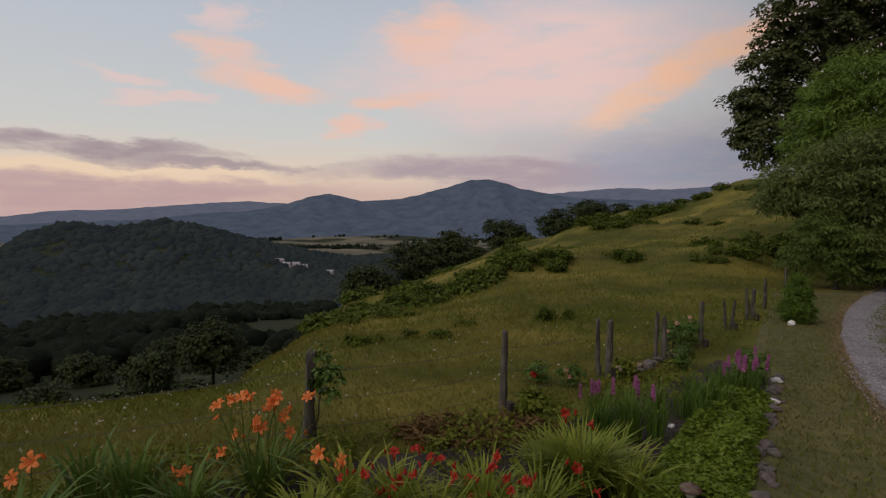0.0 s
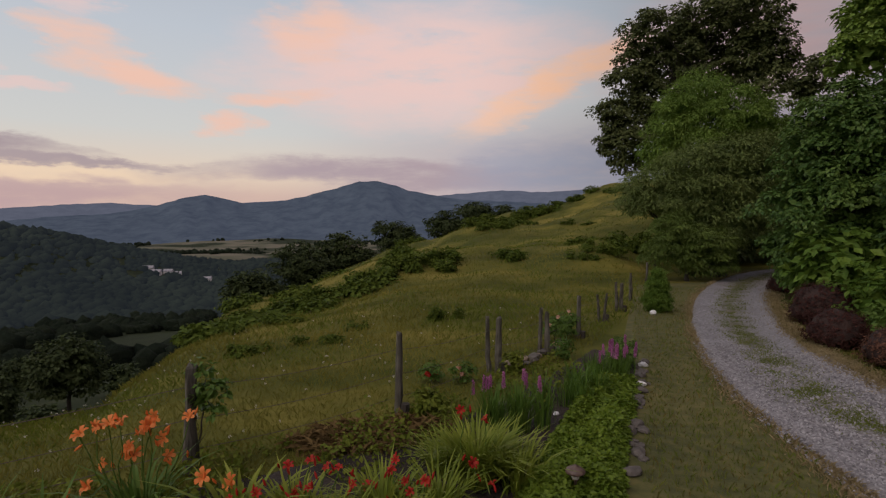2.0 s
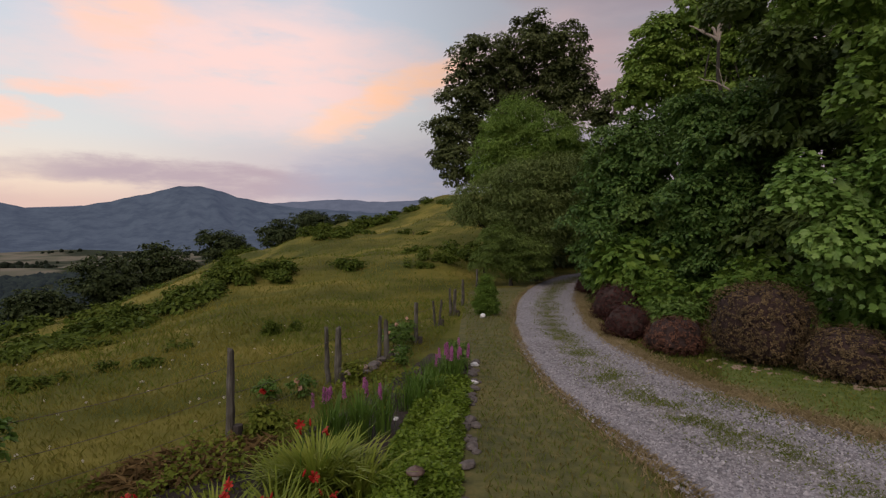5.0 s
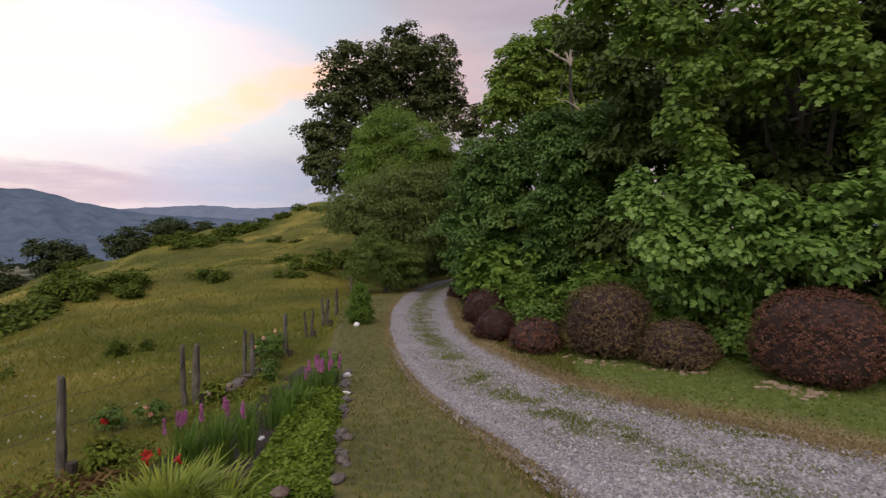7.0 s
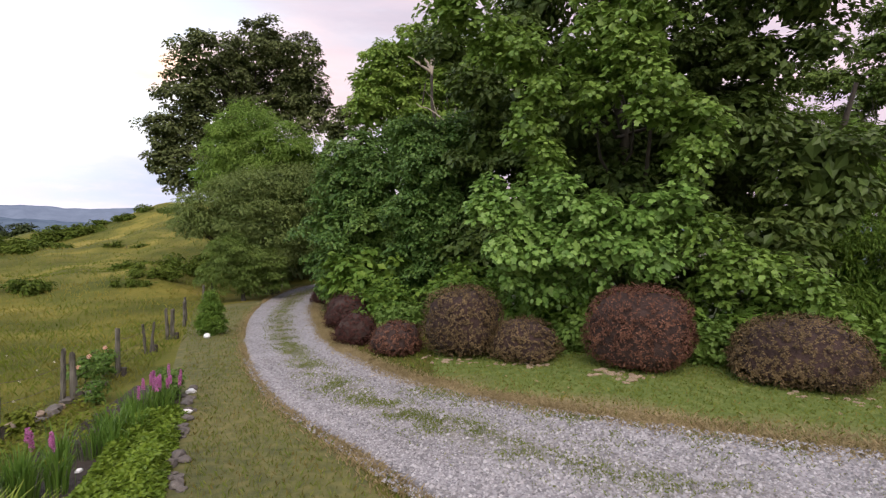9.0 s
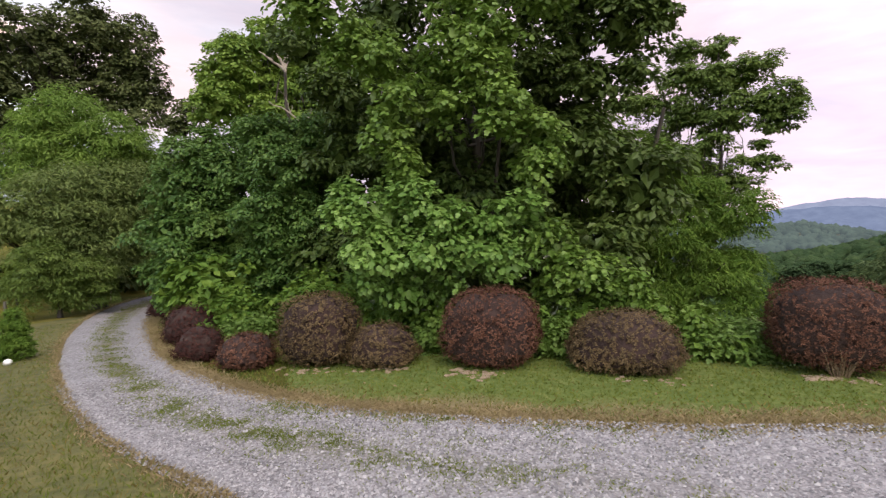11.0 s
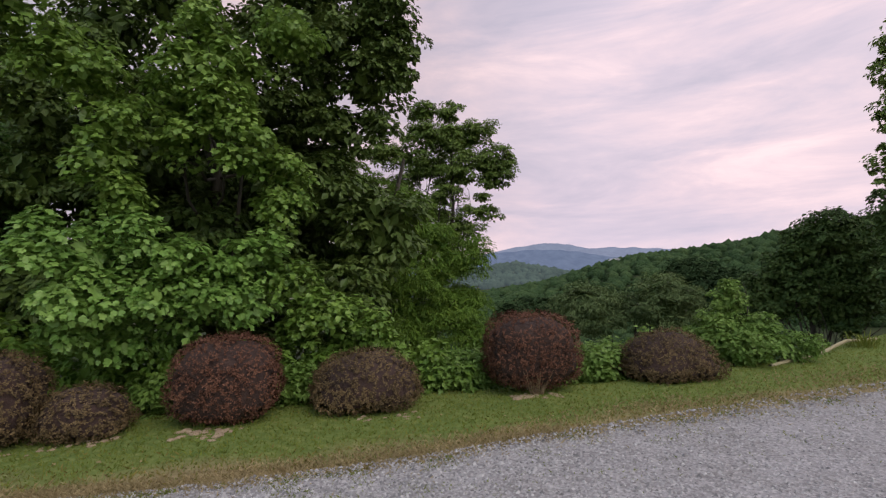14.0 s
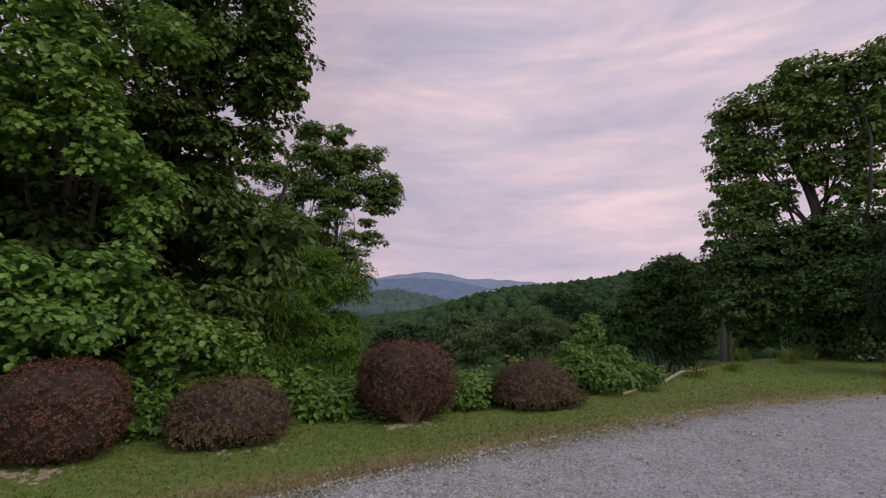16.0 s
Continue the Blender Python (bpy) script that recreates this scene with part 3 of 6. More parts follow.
def ground_z(x, y):
    x, y = np.asarray(x, float), np.asarray(y, float)
    r = np.hypot(x, y)
    az = np.degrees(np.arctan2(x, y))
    rc, zc, r0 = np.interp(az, BEAR, BROW), np.interp(az, BEAR, RISE), np.interp(az, BEAR, LEVEL)
    u = np.clip((r - r0) / np.maximum(rc - r0, 1), 0, 1)
    z = zc * u ** 1.35
    # gullies and humps in the pasture
    hump = 0.35 * np.sin(x * 0.21 + y * 0.13) * np.sin(y * 0.17 - x * 0.08 + 1.0) + 0.16 * np.sin(x * 0.55 - y * 0.4) * np.sin(y * 0.47)
    hump = hump + 0.22 * np.sin(x * 0.42 + 0.9 * np.sin(y * 0.23)) * np.sin(y * 0.31 - x * 0.22 + 0.4) + 0.09 * np.sin(x * 1.3 + y * 0.5) * np.sin(y * 1.1 - x * 0.7)
    z = z + 1.5 * hump * np.clip((r - 11) / 16, 0, 1) * np.clip(1 - (r - rc) / 40, 0, 1) * np.clip((36 - np.abs(az)) / 7, 0, 1)
    b = np.clip((r - rc) / (8 + 0.55 * rc), 0, 1)
    b = 1 - (1 - b) ** 2
    low = np.interp(r, FALL_R, FALL_Z)
    roll = 5.0 * np.sin(x * 0.011 + 1.3) * np.sin(y * 0.013) + 9 * np.sin(x * 0.0041) * np.sin(y * 0.0037 + 0.6)
    low = low + roll * np.clip((r - 150) / 300, 0, 1)
    for rad, width, bear, el in HILLS:
        e = np.interp(az, bear, el, left=-30, right=-30)
        top = 2.3 + rad * np.tan(np.radians(e))
        g = np.exp(-((r - rad) / width) ** 2)
        low = np.maximum(low, low + (top - low) * g) if rad != 520 else np.where(top > low, low + (top - low) * np.exp(-((r - rad) / np.where(r < rad, width, 900)) ** 2), low)
    return z + (low - z) * b


def build_ground():
    rings = np.concatenate([np.linspace(0.0, 14, 30), np.geomspace(14.5, 130, 80), np.geomspace(134, 4800, 90)])
    az = np.radians(np.linspace(-180, 180, 433)[:-1])
    R, A = np.meshgrid(rings, az, indexing="ij")
    X, Y = R * np.sin(A), R * np.cos(A)
    Z = ground_z(X, Y)
    n, k = R.shape
    i, j = np.meshgrid(np.arange(n - 1), np.arange(k), indexing="ij")
    jj = (j + 1) % k
    f = np.stack([i * k + j, (i + 1) * k + j, (i + 1) * k + jj, i * k + jj], -1).reshape(-1, 4)[:, ::-1]
    me = mesh_of("ground", np.stack([X, Y, Z], -1).reshape(-1, 3), f, MAT["ground"], True)
    tagged(new("ground", me), "rough hillside of dry olive grass falling away to wooded valleys", "ground", "", "structure")


build_ground()


def build_ridge(name, rad, bear, el, mat, label, deep=1100, lump=1.0):
    a = np.linspace(bear[0], bear[-1], 260)
    top = np.interp(a, bear, el) + lump * np.array([0.10 * noise.noise(Vector((q * 0.9, rad, 0))) + 0.05 * noise.noise(Vector((q * 3.1, rad, 4))) for q in a])
    s = np.concatenate([np.linspace(0, 1, 16), np.linspace(1.15, 1.6, 4)])
    V = []
    for k, q in enumerate(s):
        rr = rad - deep * (1 - q)
        peak = 2.3 + rad * np.tan(np.radians(top))
        spur = np.array([noise.noise(Vector((w * 0.55 + q * 0.8, q * 0.5, rad * 0.01))) + 0.4 * noise.noise(Vector((w * 1.4 - q, q * 0.8, rad * 0.02))) for w in a])
        w = q if q <= 1 else max(0.0, 1 - (q - 1) * 1.6)
        zz = -95 + (peak + 95) * np.clip(w ** 1.25 * (1 + 0.9 * spur * (1 - abs(1 - q)) * (1 - w)), 0, 1.0)
        V.append(np.stack([rr * np.sin(np.radians(a)), rr * np.cos(np.radians(a)), zz], -1))
    V = np.array(V)
    n, k = V.shape[:2]
    i, j = np.meshgrid(np.arange(n - 1), np.arange(k - 1), indexing="ij")
    f = np.stack([i * k + j, i * k + j + 1, (i + 1) * k + j + 1, (i + 1) * k + j], -1).reshape(-1, 4)
    me = mesh_of(name, V.reshape(-1, 3), f, mat, True)
    tagged(new(name, me), label, "mountain", "", "structure")


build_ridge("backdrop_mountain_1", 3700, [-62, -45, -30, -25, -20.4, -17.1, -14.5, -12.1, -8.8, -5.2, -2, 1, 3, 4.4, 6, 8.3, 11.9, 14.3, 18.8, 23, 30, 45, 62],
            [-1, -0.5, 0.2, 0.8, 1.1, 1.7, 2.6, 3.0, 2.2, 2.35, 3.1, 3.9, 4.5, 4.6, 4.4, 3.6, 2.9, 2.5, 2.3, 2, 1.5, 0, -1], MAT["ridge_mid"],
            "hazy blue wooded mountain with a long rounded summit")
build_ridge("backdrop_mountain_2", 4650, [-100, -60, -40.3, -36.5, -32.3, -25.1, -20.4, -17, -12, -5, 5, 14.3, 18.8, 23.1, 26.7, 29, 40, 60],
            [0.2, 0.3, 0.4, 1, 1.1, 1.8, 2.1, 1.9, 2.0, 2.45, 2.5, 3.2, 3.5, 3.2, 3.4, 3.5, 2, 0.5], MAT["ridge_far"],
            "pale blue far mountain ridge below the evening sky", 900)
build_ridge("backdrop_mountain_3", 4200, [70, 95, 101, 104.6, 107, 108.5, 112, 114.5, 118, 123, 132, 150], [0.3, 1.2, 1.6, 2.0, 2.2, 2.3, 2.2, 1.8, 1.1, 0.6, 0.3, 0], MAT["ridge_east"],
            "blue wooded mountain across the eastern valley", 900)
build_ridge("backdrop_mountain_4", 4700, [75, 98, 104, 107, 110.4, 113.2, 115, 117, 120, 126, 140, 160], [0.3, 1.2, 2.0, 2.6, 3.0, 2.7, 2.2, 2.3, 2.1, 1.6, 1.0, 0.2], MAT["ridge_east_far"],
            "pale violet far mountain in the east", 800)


def canopy(name, places, radii, mat, label, fine=2):
    """Woods seen from afar: one lumpy crown a tree, all in one."""
    bm = bmesh.new()
    bmesh.ops.create_icosphere(bm, subdivisions=fine, radius=1.0)
    tv = np.array([v.co[:] for v in bm.verts])
    tf = np.array([[v.index for v in f.verts] for f in bm.faces])
    bm.free()
    n = len(places)
    var = np.array([[1 + 0.8 * noise.noise(Vector(q) * 2.6 + Vector((s * 7.3, 0, 0))) for q in tv] for s in range(24)])
    pick = rng.integers(0, 24, n)
    turn = rng.uniform(0, 2 * math.pi, n)
    c, s = np.cos(turn)[:, None], np.sin(turn)[:, None]
    q = tv[None] * var[pick][:, :, None]
    q = np.stack([q[..., 0] * c - q[..., 1] * s, q[..., 0] * s + q[..., 1] * c, q[..., 2]], -1)
    v = places[:, None] + q * radii[:, None, None] * np.array((1, 1, 1.05))
    f = tf[None] + (np.arange(n) * len(tv))[:, None, None]
    tagged(new(name, mesh_of(name, v.reshape(-1, 3), f.reshape(-1, 3), mat, True)), label, "forest", "", "stuff")


def wood_places(n, r0, r1, a0, a1, size, keep=None, bias=1.0):
    r = r0 + (r1 - r0) * rng.random(n) ** bias
    a = np.radians(rng.uniform(a0, a1, n))
    x, y = r * np.sin(a), r * np.cos(a)
    s = size * rng.uniform(0.6, 1.35, n)
    ok = np.ones(n, bool) if keep is None else keep(x, y)
    p = np.stack([x, y, ground_z(x, y) + s * 0.45], -1)
    return p[ok], s[ok]


def clearing(x, y):
    return np.sin(x * 0.011 + 2.0) * np.sin(y * 0.009 + x * 0.004) < 0.45


p, s = wood_places(1300, 250, 430, 98, 150, 4.0)
canopy("hillside_forest", p, s, MAT["forest"], "mixed green forest covering the eastern valley slopes", 1)
p, s = wood_places(2200, 420, 640, 98, 156, 4.6)
canopy("hilltop_forest", p, s, MAT["forest"], "green forest along the eastern hill's crest", 1)
p, s = wood_places(1200, 80, 260, 98, 134, 3.2)
canopy("valley_forest", p, s, MAT["forest"], "green woods in the valley below the lawn", 1)
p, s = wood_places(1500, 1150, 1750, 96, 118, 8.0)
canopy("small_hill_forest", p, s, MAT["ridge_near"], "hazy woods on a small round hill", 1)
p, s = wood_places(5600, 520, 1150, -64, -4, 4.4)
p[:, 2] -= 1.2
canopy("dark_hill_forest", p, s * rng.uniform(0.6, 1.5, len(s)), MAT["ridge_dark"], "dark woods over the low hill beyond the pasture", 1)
p, s = wood_places(1500, 105, 340, -64, -12, 3.2, lambda x, y: np.sin(x * 0.03) * np.sin(y * 0.023 + 1) < 0.45)
canopy("lower_field_trees", p, s, MAT["dark_forest"], "scattered dark trees along the lower fields", 1)
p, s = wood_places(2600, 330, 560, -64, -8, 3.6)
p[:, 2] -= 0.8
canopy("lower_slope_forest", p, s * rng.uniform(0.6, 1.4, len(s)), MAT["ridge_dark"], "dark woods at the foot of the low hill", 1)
p, s = wood_places(1500, 1200, 2700, -30, 24, 7.0, lambda x, y: np.sin(x * 0.006 + 1) * np.sin(y * 0.005) < -0.1)
canopy("valley_floor_trees", p, s, MAT["dark_forest"], "hedgerow trees between the valley fields", 1)

# ---- the gravel drive ----
DRIVE_L = np.array([(30, 21.5), (25, 21.6), (19.5, 20.9), (14.6, 17.6), (10.6, 13.75), (7.9, 10.4), (6.3, 8.0), (5.1, 5.9), (4.6, 4.5), (4.25, 3.4), (3.95, 2.6), (3.4, 1.2), (2.6, -0.6), (1.2, -3), (0, -8), (-1, -14), (-2, -22)], float)
DRIVE_R = np.array([(30, 18.8), (25, 18.8), (20.4, 18.4), (16.2, 16.4), (12.4, 12.85), (8.98, 8.83), (7.74, 6.68), (7.02, 5.05), (6.73, 3.7), (6.7, 2.2), (6.8, 0.9), (7.0, -1), (7.55, -3.2), (8.0, -5.5), (8.7, -9.3), (9.3, -13.8), (8.9, -18)], float)


def drive_at(u, v):
    """A place on the drive: u along it from the wood, v across it."""
    k = np.arange(len(DRIVE_L))
    l = np.stack([np.interp(u, k, DRIVE_L[:, q]) for q in (0, 1)], -1)
    r = np.stack([np.interp(u, k, DRIVE_R[:, q]) for q in (0, 1)], -1)
    return l + (r - l) * v[..., None]


def soft_line(P):
    """The same line with its corners rounded."""
    k = np.arange(len(P))
    q = np.linspace(0, len(P) - 1, len(P) * 8)
    S = np.stack([np.interp(q, k, P[:, c]) for c in (0, 1)], -1)
    for _ in range(14):
        S[1:-1] = 0.25 * S[:-2] + 0.5 * S[1:-1] + 0.25 * S[2:]
    return S


DRIVE_L, DRIVE_R = soft_line(DRIVE_L), soft_line(DRIVE_R)
LAST = len(DRIVE_L) - 1


def build_drive():
    U, V = np.meshgrid(np.linspace(0, LAST, 420), np.linspace(-0.07, 1.07, 64), indexing="ij")
    P = drive_at(U, V)
    edge = np.minimum(V + 0.07, 1.07 - V)
    ragged = np.array([noise.noise(Vector((a * 1.6, b * 1.6, 0))) * 0.6 + noise.noise(Vector((a * 5, b * 5, 3))) * 0.4 for a, b in P.reshape(-1, 2)]).reshape(V.shape)
    Z = ground_z(P[..., 0], P[..., 1]) + np.clip((edge - 0.07) * 0.45 + ragged * 0.025, -0.03, 0.03) + 0.006 * ragged
    Z -= 0.02 * (np.exp(-((V - 0.24) / 0.09) ** 2) + np.exp(-((V - 0.76) / 0.09) ** 2)) * np.clip(1.4 - U / LAST * 1.8, 0, 1)
    n, k = U.shape
    i, j = np.meshgrid(np.arange(n - 1), np.arange(k - 1), indexing="ij")
    f = np.stack([i * k + j, i * k + j + 1, (i + 1) * k + j + 1, (i + 1) * k + j], -1).reshape(-1, 4)[:, ::-1]
    me = mesh_of("road", np.concatenate([P, Z[..., None]], -1).reshape(-1, 3), f, MAT["gravel"], True)
    part_way = U / LAST
    worn = np.exp(-((V - 0.5) / 0.13) ** 2) * np.clip((0.76 - part_way) / 0.25, 0, 1) * np.clip(0.85 + 1.2 * ragged, 0, 1) * 0.95
    worn = np.maximum(worn, np.clip((0.12 - np.minimum(V, 1 - V)) / 0.12, 0, 1) * np.clip(0.5 + ragged, 0, 1) * 0.7)
    att = me.attributes.new("worn", "FLOAT", "POINT")
    att.data.foreach_set("value", worn.ravel().astype(np.float32))
    tagged(new("road", me), "curving grey gravel drive with two wheel tracks", "road", "", "structure")
    # loose stones
    n = 48000
    u = LAST * (0.36 + 0.56 * rng.random(n))
    v = 1.06 - 1.1 * rng.random(n) ** 1.15
    keep = (v > -0.03) & (v < 1.03)
    u, v = u[keep], v[keep]
    P = drive_at(u, v)
    s = rng.uniform(0.008, 0.019, len(u)) * np.where(rng.random(len(u)) < 0.06, 1.7, 1)
    s = s * np.where(u > 0.62 * LAST, 1.4, 1.0)
    c = np.stack([P[:, 0], P[:, 1], ground_z(P[:, 0], P[:, 1]) + 0.028], -1)
    tv = np.array([(1, 0, 0), (0, 1, 0), (-1, 0, 0), (0, -1, 0), (0, 0, 0.8), (0, 0, -0.8)], float)
    tf = np.array([(0, 1, 4), (1, 2, 4), (2, 3, 4), (3, 0, 4)])
    jit = tv[None] * rng.uniform(0.6, 1.3, (len(u), 6, 1))
    a = rng.uniform(0, 6.28, len(u))[:, None]
    jit = np.stack([jit[..., 0] * np.cos(a) - jit[..., 1] * np.sin(a), jit[..., 0] * np.sin(a) + jit[..., 1] * np.cos(a), jit[..., 2]], -1)
    vv = c[:, None] + jit * s[:, None, None]
    ff = tf[None] + (np.arange(len(u)) * 6)[:, None, None]
    m, nt, p = nodes_of("loose_gravel")
    g = nt.nodes.new("ShaderNodeNewGeometry")
    nt.links.new(ramp_node(nt, g.outputs["Random Per Island"], [(0.0, (0.11, 0.105, 0.11)), (0.5, (0.25, 0.242, 0.248)), (0.85, (0.32, 0.31, 0.315)), (1.0, (0.40, 0.39, 0.39))]), p.inputs["Base Color"])
    p.inputs["Roughness"].default_value = 0.85
    tagged(new("gravel", mesh_of("gravel", vv.reshape(-1, 3), ff.reshape(-1, 3), m)), "loose grey crushed stone on the drive", "gravel", "", "stuff")


build_drive()


def build_lawn():
    az = np.linspace(48.5, 152.0, 260)
    mid = DRIVE_L * 0.04 + DRIVE_R * 0.96
    start = np.interp(az, np.degrees(np.arctan2(mid[:, 0], mid[:, 1])), np.hypot(mid[:, 0], mid[:, 1]))
    brow = np.interp(az, BEAR, BROW)
    s = np.linspace(0, 1, 60)
    R = start[None] + (np.maximum(brow + 0.5, start + 0.5) - start)[None] * s[:, None]
    A = np.radians(np.broadcast_to(az[None], R.shape))
    X, Y = R * np.sin(A), R * np.cos(A)
    Z = ground_z(X, Y) + 0.012 - 0.06 * np.clip((s[:, None] - 0.96) / 0.04, 0, 1) - 0.06 * np.clip((0.03 - s[:, None]) / 0.03, 0, 1)
    n, k = R.shape
    i, j = np.meshgrid(np.arange(n - 1), np.arange(k - 1), indexing="ij")
    f = np.stack([i * k + j, i * k + j + 1, (i + 1) * k + j + 1, (i + 1) * k + j], -1).reshape(-1, 4)
    me = mesh_of("lawn", np.stack([X, Y, Z], -1).reshape(-1, 3), f, MAT["lawn_sheet"], True)
    gap = np.minimum(R - np.interp(az, np.degrees(np.arctan2(DRIVE_R[:, 0], DRIVE_R[:, 1])), np.hypot(DRIVE_R[:, 0], DRIVE_R[:, 1]))[None], 9)
    patchy = np.array([noise.noise(Vector((a * 0.9, b * 0.9, 2))) for a, b in zip(X.ravel(), Y.ravel())]).reshape(X.shape)
    dry = np.clip(1.0 - np.abs(gap) * 0.9 + patchy * 0.6, 0, 0.92)
    att = me.attributes.new("dry", "FLOAT", "POINT")
    att.data.foreach_set("value", dry.ravel().astype(np.float32))
    tagged(new("lawn", me), "short mown green lawn beyond the drive", "lawn", "", "structure")


build_lawn()


def build_verge():
    y = np.linspace(-14, 17, 190)
    l = np.interp(y, [-14, 1.5, 3.9, 5.0, 6.4, 7.3, 9, 12, 17], [-9.0, -9.0, 2.45, 3.15, 4.1, 4.8, 5.6, 7.6, 10.9])
    r = np.interp(y, DRIVE_L[::-1, 1], DRIVE_L[::-1, 0]) + 0.25
    l = l - 0.3
    s = np.linspace(0, 1, 24)
    X = l[None] + (r - l)[None] * s[:, None]
    Y = np.broadcast_to(y[None], X.shape)
    e = np.minimum(np.minimum(s, 1 - s) * 12, 1)[:, None]
    Z = ground_z(X, Y) - 0.03 + 0.042 * e
    n, k = X.shape
    i, j = np.meshgrid(np.arange(n - 1), np.arange(k - 1), indexing="ij")
    f = np.stack([i * k + j, (i + 1) * k + j, (i + 1) * k + j + 1, i * k + j + 1], -1).reshape(-1, 4)
    tagged(new("verge", mesh_of("verge", np.stack([X, Y, Z], -1).reshape(-1, 3), f, MAT["verge"], True)), "dry brownish mown grass verge beside the flower bed", "verge", "", "structure")


build_verge()


# ---- grass ----
def blades(P, height, width, lean, mat, name, label):
    """Upright grass blades rooted at P, each a bent sliver."""
    n = len(P)
    a = rng.uniform(0, 2 * math.pi, n)
    side = np.stack([np.cos(a), np.sin(a), np.zeros(n)], -1) * (width * rng.uniform(0.6, 1.4, n))[:, None]
    b = rng.uniform(0, 2 * math.pi, n)
    tip = np.stack([np.cos(b), np.sin(b), np.zeros(n)], -1) * (height * lean * rng.random(n))[:, None]
    up = np.zeros((n, 3))
    up[:, 2] = height
    v = np.stack([P - side, P + side, P + up * 0.6 + tip * 0.35 + side * 0.6, P + up + tip], 1)
    f = (np.arange(n) * 4)[:, None, None] + np.array([(0, 1, 2), (0, 2, 3)])[None]
    tagged(new(name, mesh_of(name, v.reshape(-1, 3), f.reshape(-1, 3), mat)), label, "grass", "", "stuff")


def on_ground(x, y, dz=0.0):
    return np.stack([x, y, ground_z(x, y) + dz], -1)


FENCE = [(-4.6, 4.0), (-1.36, 5.12), (0.71, 6.15), (2.36, 7.6), (3.53, 8.46), (4.71, 9.45), (5.98, 10.81), (7.09, 11.99), (8.62, 13.9), (11.6, 17.58), (12.49, 18.33)]


def fence_side(x, y):
    """Positive on the pasture's side of the fence."""
    fx, fy = np.array([q[0] for q in FENCE]), np.array([q[1] for q in FENCE])
    return y - np.interp(x, np.concatenate([[-30], fx, [40]]), np.concatenate([[2.0], fy, [52]]))


def drive_gap(x, y):
    """How far outside the drive, in metres, counted across."""
    out = np.full(len(x), 99.0)
    inside = np.zeros(len(x), bool)
    for S in (DRIVE_L, DRIVE_R):
        for a in range(0, len(S), 2):
            out = np.minimum(out, np.hypot(x - S[a, 0], y - S[a, 1]))
    ring = np.concatenate([DRIVE_L, DRIVE_R[::-1]])[::3]
    x0, y0 = ring[:, 0], ring[:, 1]
    x1, y1 = np.roll(x0, -1), np.roll(y0, -1)
    for a in range(len(ring)):
        hit = ((y0[a] > y) != (y1[a] > y)) & (x < (x1[a] - x0[a]) * (y - y0[a]) / (y1[a] - y0[a] + 1e-12) + x0[a])
        inside ^= hit
    return np.where(inside, -out, out)


